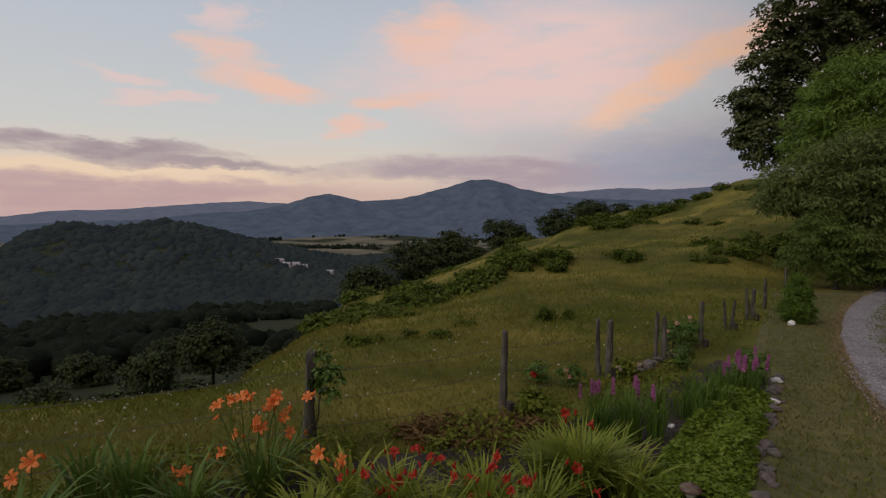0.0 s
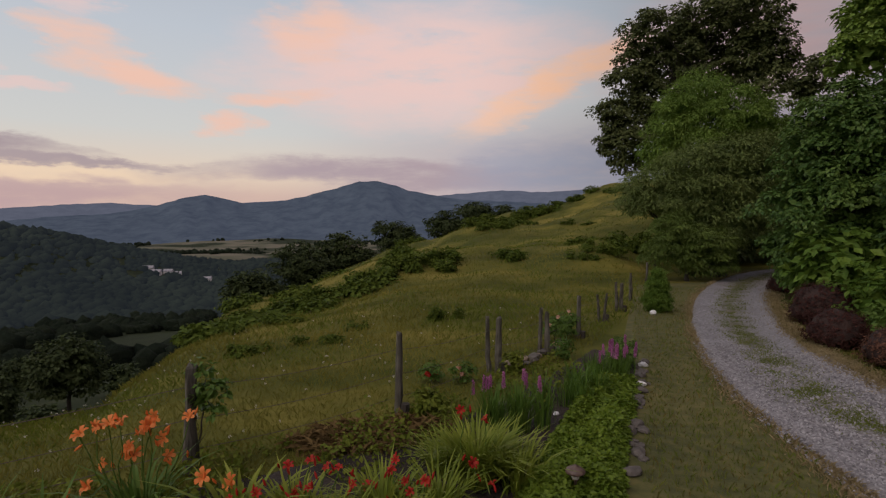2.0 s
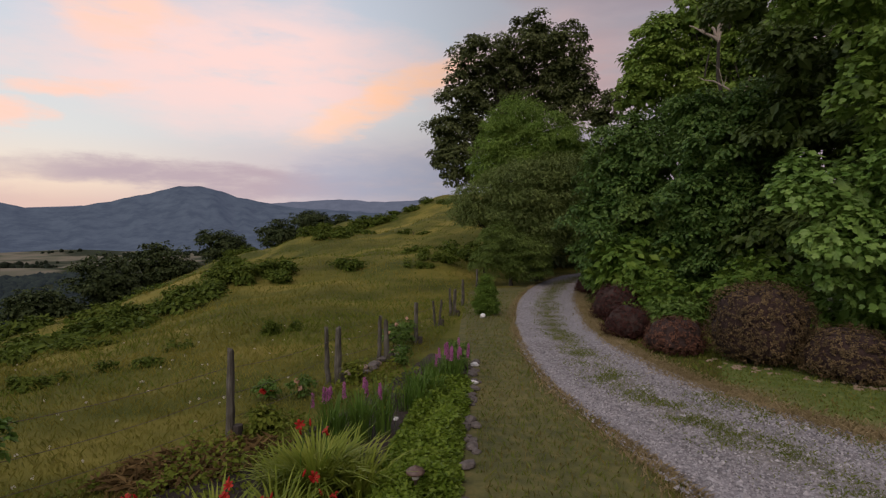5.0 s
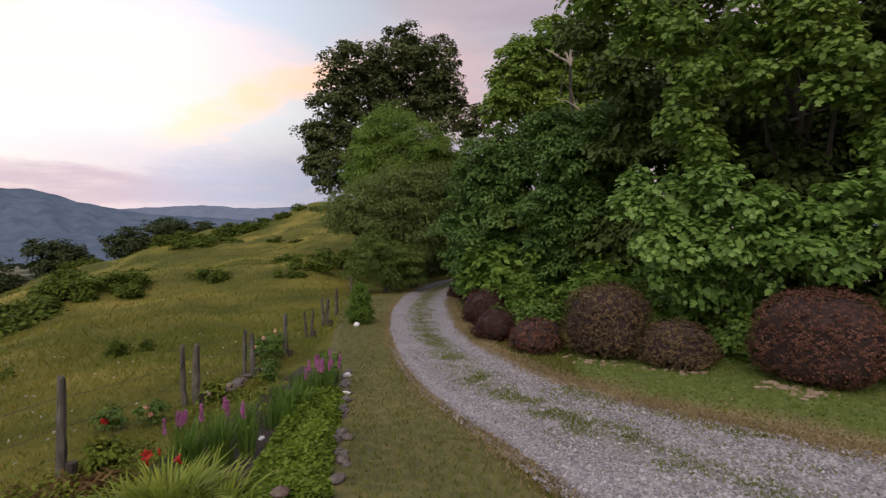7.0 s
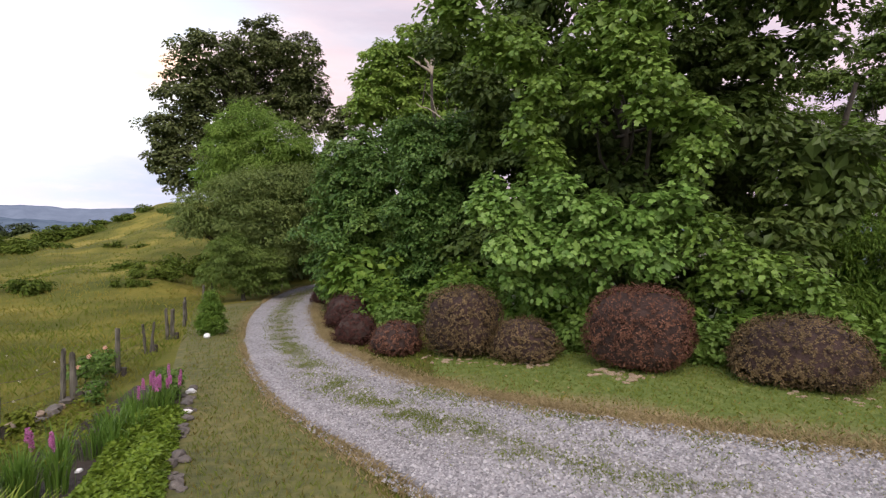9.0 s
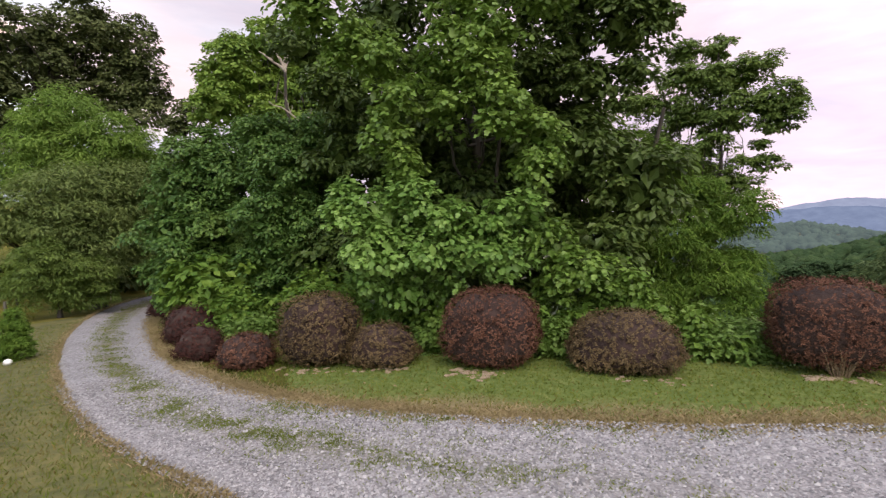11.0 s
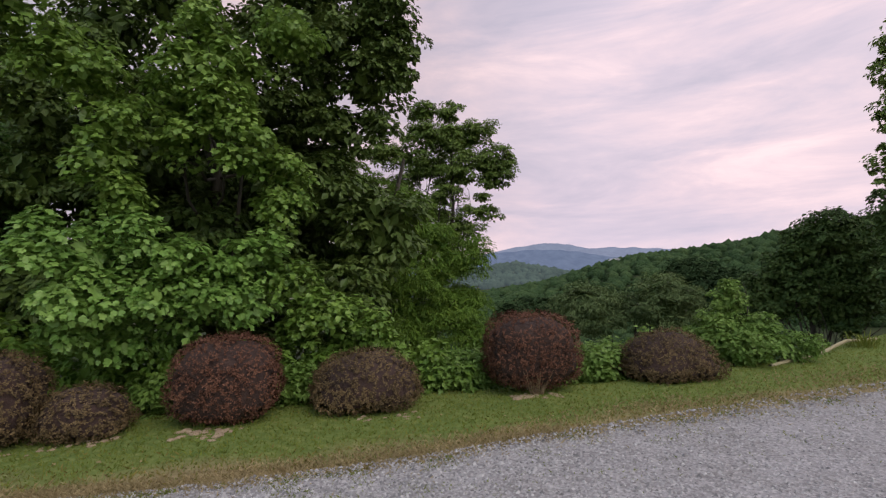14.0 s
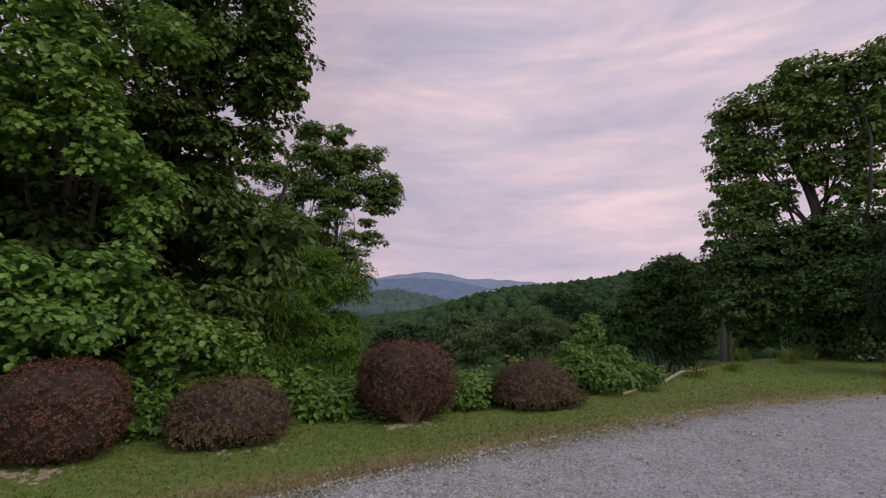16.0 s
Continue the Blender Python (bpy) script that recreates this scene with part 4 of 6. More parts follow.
def sow_grass():
    # lawn beyond the drive
    n = 190000
    y = rng.uniform(-26, 12, n)
    x = rng.uniform(5.5, 17, n)
    gap = drive_gap(x, y)
    right = x > np.interp(y, DRIVE_R[::-1, 1], DRIVE_R[::-1, 0])
    brow = np.hypot(x, y) < np.interp(np.degrees(np.arctan2(x, y)), BEAR, BROW) + 0.6
    near = rng.random(n) < np.clip(9.5 / np.hypot(x, y), 0.2, 1)
    ok = (gap > -0.02 + 0.45 * rng.random(n) ** 1.5) & right & brow & near
    x, y, gap = x[ok], y[ok], gap[ok]
    dry = rng.random(len(x)) < np.clip(1.0 - gap * 0.75, 0.07, 0.92)
    for sel, mat, nm, lb in ((~dry, "lawn", "lawn_grass", "short mown green lawn grass"), (dry, "dry_lawn", "dry_lawn_grass", "dry yellowed lawn grass along the drive")):
        k = sel.sum()
        blades(on_ground(x[sel], y[sel]), rng.uniform(0.03, 0.065, k), 0.010, 1.4, MAT[mat], nm, lb)
    # verge between flower bed and drive
    n = 130000
    y = rng.uniform(-1, 16, n)
    x = rng.uniform(0.5, 14, n)
    gap = drive_gap(x, y)
    left = x < np.interp(y, DRIVE_L[::-1, 1], DRIVE_L[::-1, 0]) + 0.1
    bed = x > np.interp(y, [0, 4.0, 5.0, 6.4, 7.3, 9, 12, 16], [1.2, 2.6, 3.25, 4.15, 4.85, 5.6, 7.6, 10.2])
    ok = (gap > -0.15 * rng.random(n)) & left & bed & (rng.random(n) < np.clip(6 / np.hypot(x, y), 0.25, 1))
    x, y, gap = x[ok], y[ok], gap[ok]
    dry = rng.random(len(x)) < 0.30
    for sel, mat, nm, lb in ((~dry, "lawn", "verge_grass", "short green grass beside the flower bed"), (dry, "dry_lawn", "dry_verge_grass", "brownish dry mown grass verge")):
        k = sel.sum()
        blades(on_ground(x[sel], y[sel]), rng.uniform(0.03, 0.08, k), 0.006, 0.9, MAT[mat], nm, lb)
    # grass strip between the wheel tracks
    n = 60000
    u = LAST * rng.uniform(0.10, 0.74, n)
    v = rng.normal(0.50, 0.10, n)
    P = drive_at(u, v)
    lump = np.array([noise.noise(Vector((a * 2.2, b * 2.2, 9))) + 0.5 * noise.noise(Vector((a * 6, b * 6, 2))) for a, b in P])
    ok = lump + 0.35 * rng.normal(size=len(P)) > 0.08 + 0.5 * np.clip(u / LAST - 0.5, 0, 1) * 2
    P = P[ok]
    blades(on_ground(P[:, 0], P[:, 1], 0.02), rng.uniform(0.015, 0.045, len(P)), 0.006, 1.5, MAT["lawn"], "median_grass", "thin grass growing between the wheel tracks")
    # straw along both edges of the gravel
    n = 56000
    u = LAST * rng.uniform(0.1, 0.95, n)
    v = np.where(rng.random(n) < 0.75, 1 + rng.normal(0.055, 0.075, n), -np.abs(rng.normal(0.01, 0.05, n)) + 0.03)
    P = drive_at(u, v)
    lump = np.array([noise.noise(Vector((a * 0.8, b * 0.8, 21))) for a, b in P])
    P = P[lump + 0.3 * rng.normal(size=n) > -0.25]
    blades(on_ground(P[:, 0], P[:, 1], 0.012), rng.uniform(0.025, 0.065, len(P)), 0.007, 1.6, MAT["straw"], "straw_edge", "dry straw-coloured grass fringing the gravel")
    # tufts creeping into the far margin of the drive
    n = 22000
    u = LAST * rng.uniform(0.45, 0.97, n)
    v = 1 - np.abs(rng.normal(0, 0.16, n))
    P = drive_at(u, v)
    lump = np.array([noise.noise(Vector((a * 1.6, b * 1.6, 5))) + 0.6 * noise.noise(Vector((a * 5, b * 5, 1))) for a, b in P])
    P = P[lump + 0.15 * rng.normal(size=len(lump)) > 0.14]
    blades(on_ground(P[:, 0], P[:, 1], 0.01), rng.uniform(0.02, 0.055, len(P)), 0.008, 1.2, MAT["lawn"], "margin_grass", "sparse grass tufts at the margin of the gravel")
    # pasture
    n = 170000
    r = 4.2 * (74 / 4.2) ** (rng.random(n) ** 0.9)
    a = np.radians(rng.uniform(-62, 46, n))
    x, y = r * np.sin(a), r * np.cos(a)
    az = np.degrees(a)
    gap = drive_gap(x, y)
    ok = (fence_side(x, y) > -0.6) & (gap > 0.9) & (r < np.interp(az, BEAR, BROW) + 2.0)
    x, y, r = x[ok], y[ok], r[ok]
    lush = np.array([noise.noise(Vector((a * 0.11, b * 0.16, 1.5))) + 0.5 * noise.noise(Vector((a * 0.45, b * 0.5, 8))) for a, b in zip(x, y)]) + rng.normal(0, 0.14, len(x)) > -0.04
    for sel, mat, nm, lb in ((~lush, "pasture", "pasture_grass", "long dry straw-coloured pasture grass"), (lush, "pasture_green", "green_pasture_grass", "rank green grass and weeds in the pasture")):
        k = sel.sum()
        rr = r[sel]
        blades(on_ground(x[sel], y[sel]), rng.uniform(0.03, 0.11, k) * np.clip(rr / 9, 0.8, 1.4), 0.0030 * np.clip(rr / 7, 1, 7), 1.0, MAT[mat], nm, lb)


sow_grass()


# ---- trees ----
def tree(name, blobs, base, mat, label, spray, lai, size, shape=OVAL, trunk=0.22, bark="bark", cover=1.6, droop=0.0, flat=0.55, inner=1.0, ragged=0.18, top=None, category="tree", limbs=True, group=""):
    blobs = [tuple(b) if len(b) == 5 else (*b, b[3] * 0.92) for b in blobs]
    cx = sum(b[0] for b in blobs) / len(blobs)
    cy = sum(b[1] for b in blobs) / len(blobs)
    bx, by = base if base else (cx, cy)
    bz = float(ground_z(bx, by)) - 0.05
    t = holder(name, (bx, by, bz), label, category, group)
    hi = max(b[2] + b[4] * 0.4 for b in blobs) if top is None else top
    fork = np.array((bx * 0.75 + cx * 0.25, by * 0.75 + cy * 0.25, bz + (hi - bz) * 0.5))
    crest = np.array((cx, cy, hi))
    stem = np.concatenate([limb_path((bx, by, bz), fork, 0.05, 6), limb_path(fork, crest, 0.08, 6)[1:]])
    rad = np.linspace(1.0, 0.18, len(stem)) * trunk
    rad[0] *= 1.35
    under("trunk", mesh_of("trunk", *tube(stem, rad, 9), MAT[bark], True), t)
    if limbs:
        for b in blobs:
            k = rng.integers(2, 6)
            a = stem[k]
            if math.hypot(b[0] - a[0], b[1] - a[1]) > 3.0 and len(blobs) > 5:
                continue
            p = limb_path(a, (b[0], b[1], b[2] - 0.1 * b[4]), 0.2)
            main = under("limb", mesh_of("limb", *tube(p, np.linspace(rad[k] * 0.36, rad[k] * 0.08, len(p)), 6), MAT[bark], True), t)
            for _ in range(3):
                d = sphere_dirs(1)[0] * np.array((b[3], b[3], b[4])) * 0.85
                q = limb_path(p[3], np.array(b[:3]) + d, 0.25, 5)
                under("bough", mesh_of("bough", *tube(q, np.linspace(rad[k] * 0.16, rad[k] * 0.04, len(q)), 5), MAT[bark], True), main)
    under("crown", mesh_of("crown", *foliage(blobs, spray, lai, size, shape, cover, droop, flat, inner, ragged), MAT[mat]), t)
    return t


tree("oak_tree", [(17.22, 25.28, 12.0, 1.82), (19.34, 24.07, 13.11, 1.67), (20.68, 22.75, 12.59, 1.63), (16.38, 26.19, 10.19, 1.42), (18.97, 25.74, 10.8, 2.3), (15.72, 26.17, 8.0, 1.29), (15.97, 25.94, 6.17, 1.42),
                  (21.26, 22.73, 10.89, 1.57), (17.71, 26.16, 8.28, 1.94), (21.04, 24.21, 10.74, 2.05), (21.98, 21.95, 9.94, 0.79), (21.17, 22.43, 9.26, 0.85), (15.38, 26.86, 6.59, 0.85), (16.74, 25.86, 5.42, 0.69)], (18.6, 25.5), "oak",
     "dark spreading oak tree on the hill brow", 0.46, 1.45, 0.19, trunk=0.42, cover=1.05, inner=0.3, flat=0.55, ragged=0.25)
willow = tree("willow_tree", [(14.28, 18.64, 3.86, 1.75), (15.59, 17.6, 4.27, 1.52), (13.51, 19.19, 3.01, 1.08), (15.15, 18.25, 2.51, 1.62), (16.41, 17.82, 2.5, 1.3), (16.52, 17.52, 4.57, 1.17), (14.57, 19.09, 2.03, 0.99), (13.0, 20.2, 3.4, 1.0)], (15.6, 18.6), "willow",
              "soft rounded willow beside the bend of the drive", 0.42, 1.35, 0.18, SLIM, trunk=0.25, cover=1.7, flat=0.9, inner=1.0, ragged=0.12)
# the upper lobes are a brighter green than the body
under("upper_growth", mesh_of("upper_growth", *foliage([(15.48, 19.92, 7.37, 1.31), (14.59, 20.21, 6.43, 1.17), (16.03, 18.44, 6.37, 1.29), (15.69, 19.62, 5.9, 1.56), (16.94, 17.93, 6.04, 1.1), (14.44, 20.47, 5.1, 1.02)],
      0.40, 1.35, 0.18, SLIM, 1.6, 0.0, 0.9, 1.0, 0.12), MAT["willow_top"]), willow, "brighter green upper growth")
tree("verge_shrub", [(12.73, 17.72, 1.84, 0.9), (13.66, 17.17, 1.35, 0.96), (12.45, 18.09, 1.17, 0.72), (13.46, 17.66, 0.66, 0.69), (14.34, 17.31, 0.85, 0.66)], None, "walnut",
     "sprawling green shrub with arching sprays under the willow", 0.34, 1.6, 0.15, SLIM, trunk=0.08, cover=1.4, droop=0.3, flat=0.4, category="shrub", ragged=0.35)
tree("far_tree", [(30.64, 28.43, 11.34, 1.35), (31.59, 27.76, 12.25, 1.13), (30.06, 29.11, 10.65, 0.81)], None, "oak",
     "small dark tree far behind the wood", 0.45, 1.3, 0.26, trunk=0.2, cover=1.1, inner=0.3, ragged=0.3)
tree("woodland_tree", [(17.79, 13.67, 9.81, 1.16), (17.53, 14.1, 8.61, 1.02), (18.69, 12.96, 10.46, 1.11), (18.86, 13.42, 8.62, 1.49), (19.97, 12.32, 10.6, 1.21), (19.69, 12.02, 8.78, 1.38), (19.62, 10.29, 9.34, 1.32),
                       (20.07, 9.89, 7.56, 1.3), (19.73, 11.34, 7.34, 1.33), (16.75, 13.78, 7.53, 0.95), (21.39, 9.69, 10.72, 1.48), (19.49, 8.85, 5.89, 1.14), (18.52, 12.59, 7.31, 1.22), (19.6, 12.2, 5.2, 2.0)], (19.6, 12.2), "back_wood",
     "tall leafy woodland tree above the drive", 0.42, 1.7, 0.18, trunk=0.35, cover=1.2, flat=0.6, inner=1.2, ragged=0.35)
tree("understory_tree", [(14.19, 12.05, 5.21, 1.09), (13.68, 12.56, 4.02, 1.03), (14.26, 11.22, 4.41, 1.2), (13.18, 12.53, 2.64, 0.99), (13.92, 11.74, 3.02, 1.24), (13.53, 12.75, 1.35, 0.95), (14.01, 11.84, 1.43, 1.2),
                         (15.11, 11.28, 2.82, 1.02), (13.63, 12.2, 0.6, 0.84), (14.71, 11.53, 0.75, 0.92), (15.49, 11.26, 5.74, 0.94), (15.4, 12.6, 2.6, 1.6)], (14.3, 11.9), "wood",
     "dense dark green tree hanging over the drive's edge", 0.36, 1.6, 0.135, trunk=0.25, cover=1.25, droop=0.25, flat=0.5, inner=1.2, ragged=0.35)
tree("understory_tree", [(13.79, 9.31, 5.47, 0.91), (14.48, 8.46, 5.63, 0.9), (13.68, 8.61, 4.3, 1.05), (14.64, 7.85, 4.31, 0.89), (13.36, 9.15, 3.09, 0.96), (13.95, 8.18, 2.89, 1.12), (14.4, 7.65, 2.01, 0.96), (13.79, 9.15, 1.85, 0.98),
                         (13.97, 8.22, 1.32, 0.96), (13.46, 9.37, 0.95, 0.65), (14.73, 7.41, 3.06, 0.79), (14.69, 7.52, 0.77, 0.71), (14.12, 8.96, 0.5, 0.54), (15.2, 9.0, 3.2, 1.7)], (14.3, 8.5), "wood",
     "dense columnar green tree clothed with leaves to the ground", 0.36, 1.6, 0.135, trunk=0.22, cover=1.2, droop=0.3, flat=0.5, inner=1.2, ragged=0.4)
# added backing for the lane's dark end; shade is in the leaf colour
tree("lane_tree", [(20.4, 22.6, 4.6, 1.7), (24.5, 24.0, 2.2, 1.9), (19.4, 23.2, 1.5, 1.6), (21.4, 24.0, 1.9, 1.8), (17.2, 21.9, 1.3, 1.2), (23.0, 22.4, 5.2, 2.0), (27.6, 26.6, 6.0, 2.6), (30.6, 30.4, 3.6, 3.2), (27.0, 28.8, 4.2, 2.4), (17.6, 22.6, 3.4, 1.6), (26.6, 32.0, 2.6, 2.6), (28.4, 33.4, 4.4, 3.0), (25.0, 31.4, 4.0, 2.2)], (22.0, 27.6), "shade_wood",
     "tree arching over the lane, its leaves coloured dark as shade", 0.55, 1.2, 0.32, trunk=0.25, cover=1.3, inner=1.0, ragged=0.25)
tree("drooping_tree", [(17.99, 0.28, 5.93, 1.01), (18.22, -0.66, 4.93, 1.16), (17.27, 0.85, 4.33, 1.03), (18.44, -1.83, 4.74, 0.98), (18.08, -2.35, 3.71, 1.05), (17.54, -0.98, 3.35, 1.17), (18.0, -3.37, 3.31, 0.86), (17.99, -3.25, 2.35, 0.98),
                       (17.25, -1.85, 2.02, 1.14), (17.9, -3.99, 2.71, 0.65), (17.75, -3.55, 1.22, 1.03), (17.46, -2.38, 0.72, 1.06), (18.1, -4.52, 3.28, 0.5), (17.62, -4.05, 0.28, 0.78), (16.98, -0.74, 1.69, 1.0), (17.21, -0.89, 0.42, 0.91),
                       (17.38, -2.7, -0.3, 0.83), (17.94, -4.33, 1.39, 0.6), (16.9, 0.31, 2.8, 0.91)], (18.2, -1.2), "droop",
     "broad tree with drooping layered green branches", 0.46, 1.4, 0.16, SLIM, trunk=0.3, cover=1.2, droop=0.6, flat=0.28, inner=1.0, ragged=0.25)
walnut = tree("walnut_tree", [(41.81, -5.85, 15.41, 1.17, 0.8), (41.6, -8.26, 15.55, 0.98, 0.7), (41.42, -10.14, 13.67, 1.49, 1.0), (40.7, -11.63, 11.53, 1.47, 1.0), (41.21, -8.56, 13.15, 1.86, 1.2), (41.59, -5.77, 13.38, 1.71, 1.1), (40.77, -11.59, 9.8, 1.21, 0.9),
                     (41.09, -8.9, 10.68, 1.94, 1.2), (42.17, -6.01, 11.34, 1.8, 1.2), (42.41, -3.34, 11.95, 1.45, 1.0), (40.83, -10.68, 7.03, 0.96, 0.6), (41.49, -7.62, 8.99, 1.33, 0.9), (41.1, -10.57, 8.35, 0.52, 0.4), (40.56, -12.42, 10.8, 0.69, 0.5),
                     (42.29, -4.18, 9.64, 1.26, 0.9), (42.13, -2.21, 12.46, 1.27, 0.9), (41.25, -9.05, 7.35, 0.62, 0.4)], (43.0, -6.0), "walnut",
     "open-crowned tree with layered tufts against the sky", 0.60, 2.1, 0.24, OVAL, trunk=0.34, cover=1.5, flat=0.5, inner=0.35, ragged=0.3)
under("lower_crown", mesh_of("lower_crown", *foliage([(41.9, -6.5, 7.4, 1.4), (41.6, -8.3, 6.2, 1.3), (42.0, -5.0, 7.9, 1.3), (41.5, -9.6, 5.4, 1.0), (42.0, -7.0, 5.0, 1.6)], 0.6, 1.8, 0.24, OVAL, 1.3, 0.0, 0.5, 0.3, 0.3), MAT["walnut"]), walnut)
HANGING = [(10.23, 5.39, 7.16, 0.56), (10.08, 5.87, 7.34, 0.44), (10.7, 4.84, 6.7, 0.49), (10.72, 4.32, 6.29, 0.52), (10.78, 4.06, 5.48, 0.54), (10.6, 4.12, 4.66, 0.49), (10.75, 3.91, 4.01, 0.44), (10.98, 2.68, 6.52, 0.55), (11.33, 2.28, 6.95, 0.51),
           (11.42, 3.19, 6.15, 0.54), (10.95, 2.21, 5.88, 0.59), (11.05, 2.73, 5.18, 0.54), (11.09, 1.77, 5.44, 0.53), (11.05, 1.78, 4.73, 0.41), (11.49, 1.07, 4.64, 0.51), (11.25, 1.11, 3.9, 0.46), (11.45, 0.77, 4.27, 0.32),
           (10.68, 5.31, 6.51, 0.35), (11.66, 1.86, 6.71, 0.5), (11.69, 0.84, 7.74, 0.58), (11.3, 2.75, 7.66, 0.49)]
LOW_BRANCH = [(10.18, 4.92, 3.36, 0.35), (9.79, 4.82, 2.96, 0.32), (10.31, 4.14, 2.84, 0.6), (10.02, 4.24, 2.19, 0.59), (10.59, 3.56, 3.07, 0.55), (10.56, 2.81, 2.71, 0.62), (10.19, 3.32, 2.06, 0.63), (11.07, 1.83, 2.69, 0.57),
              (10.57, 2.55, 1.91, 0.56), (10.85, 1.8, 2.0, 0.55), (10.16, 4.44, 1.48, 0.39), (10.66, 3.75, 1.26, 0.45), (11.04, 1.23, 2.91, 0.31), (11.07, 2.82, 1.18, 0.4)]
SIDE_BRANCH = [(11.65, 0.84, 2.31, 0.49), (11.57, 0.29, 1.68, 0.52), (11.56, 0.73, 1.26, 0.47), (11.78, -0.38, 1.42, 0.49), (11.66, -0.86, 1.04, 0.44), (11.97, -0.11, 0.83, 0.43), (11.55, -1.27, 0.73, 0.32), (11.96, 1.04, 0.66, 0.38),
               (11.75, -2.08, 0.64, 0.22), (11.28, -2.17, 0.2, 0.17)]
UPPER_CROWN = [(13.4, 5.14, 8.37, 1.09), (13.89, 3.8, 9.13, 1.05), (14.09, 1.41, 8.63, 1.16), (14.53, 0.06, 8.78, 1.16), (14.43, -1.18, 8.71, 0.85), (14.44, -1.79, 8.81, 0.54), (14.39, -0.84, 7.57, 0.85), (14.52, 0.56, 7.39, 0.93),
               (14.36, 2.11, 6.77, 1.07), (13.01, 6.47, 6.34, 0.87), (13.88, 4.46, 6.67, 1.07), (14.53, -0.04, 6.28, 0.85), (14.57, -1.13, 6.55, 0.55), (13.67, 4.73, 4.19, 1.12), (14.27, 3.24, 4.36, 1.16), (14.64, 1.77, 3.25, 0.94),
               (13.55, 6.79, 4.83, 0.89), (13.19, 7.87, 7.87, 0.66), (14.35, -1.61, 7.9, 0.61), (14.32, 0.78, 10.35, 1.4), (13.82, 4.05, 10.61, 1.5), (14.34, -1.05, 9.96, 1.08)]
maple = tree("tulip_tree", HANGING, (14.4, 2.8), "maple",
             "large tulip tree with bright leaves over the hedge", 0.26, 1.6, 0.118, TULIP, trunk=0.22, cover=1.2, droop=0.35, flat=0.65, inner=0.5, ragged=0.4, top=11.5)
under("lower_branch", mesh_of("lower_branch", *foliage(LOW_BRANCH, 0.26, 1.8, 0.13, TULIP, 1.15, 0.3, 0.6, 0.5, 0.4), MAT["maple_low"]), maple, "low branch of large bright leaves")
under("side_branch", mesh_of("side_branch", *foliage(SIDE_BRANCH, 0.26, 1.5, 0.125, TULIP, 1.15, 0.3, 0.6, 0.4, 0.45), MAT["maple"]), maple, "drooping branch of bright leaves")
# upper crown takes the darker leaf colour in place of shade
under("upper_crown", mesh_of("upper_crown", *foliage(UPPER_CROWN, 0.40, 1.5, 0.17, OVAL, 1.1, 0.2, 0.5, 1.0, 0.42), MAT["shade_wood"]), maple, "inner crown with shade put into its leaf colour")
# backing masses added to close gaps; their dark leaf colour stands for shade
under("inner_crown", mesh_of("inner_crown", *foliage([(13.6, 2.4, 1.6, 1.5), (13.7, 0.2, 1.6, 1.4), (13.4, 5.2, 2.2, 1.4), (13.6, 6.9, 2.0, 1.2), (14.6, -1.2, 3.6, 1.3), (15.0, 0.4, 4.6, 1.3), (15.7, 3.0, 3.4, 1.9), (15.6, 5.6, 4.2, 1.8), (15.8, 1.6, 5.8, 1.6), (15.4, 5.6, 6.3, 1.5), (15.7, 7.6, 6.0, 1.4), (13.3, 3.2, 3.4, 1.1), (13.2, 4.4, 5.2, 0.9), (13.6, 1.4, 4.9, 0.9), (16.2, 4.1, 5.6, 1.4), (16.7, 1.0, 3.2, 1.4), (16.6, 2.4, 4.4, 1.4)], 0.42, 1.5, 0.23, OVAL, 1.1, 0.2, 0.5, 1.4, 0.35), MAT["shade_wood"]), maple, "inner leaves behind the bright branches, coloured dark as shade")
poplar = tree("poplar_tree", [(16.2, -25.74, 13.42, 1.16), (17.48, -25.26, 12.42, 1.3), (18.4, -24.2, 11.94, 1.1), (15.12, -26.42, 12.68, 1.28), (14.05, -27.06, 12.89, 1.19), (16.51, -25.61, 11.22, 1.43), (18.98, -23.85, 10.7, 0.87), (18.49, -24.6, 9.85, 1.2),
                     (15.31, -26.15, 10.96, 1.33), (13.94, -26.81, 10.77, 1.28), (17.72, -25.19, 9.71, 1.23), (18.91, -24.22, 8.16, 1.09), (18.08, -24.93, 7.62, 1.12), (19.1, -23.76, 6.73, 0.98), (18.43, -24.68, 5.95, 1.24), (14.72, -27.0, 8.78, 1.03)], (15.9, -26.3), "poplar",
     "tall pale-leaved tree with a forked trunk", 0.42, 1.5, 0.22, OVAL, trunk=0.36, cover=1.15, flat=0.55, inner=0.3, ragged=0.32)
under("side_crown", mesh_of("side_crown", *foliage([(15.0, -26.6, 7.0, 1.0), (17.3, -25.2, 7.4, 1.05), (16.4, -25.7, 8.8, 0.9), (14.2, -27.0, 9.2, 0.9), (13.92, -27.02, 7.38, 1.01), (19.2, -23.82, 9.24, 0.64), (15.96, -26.21, 9.0, 0.91), (13.19, -27.68, 10.78, 1.49), (13.18, -27.56, 13.38, 1.26)], 0.42, 1.4, 0.22, OVAL, 1.1, 0.0, 0.55, 0.2, 0.3), MAT["poplar"]), poplar)
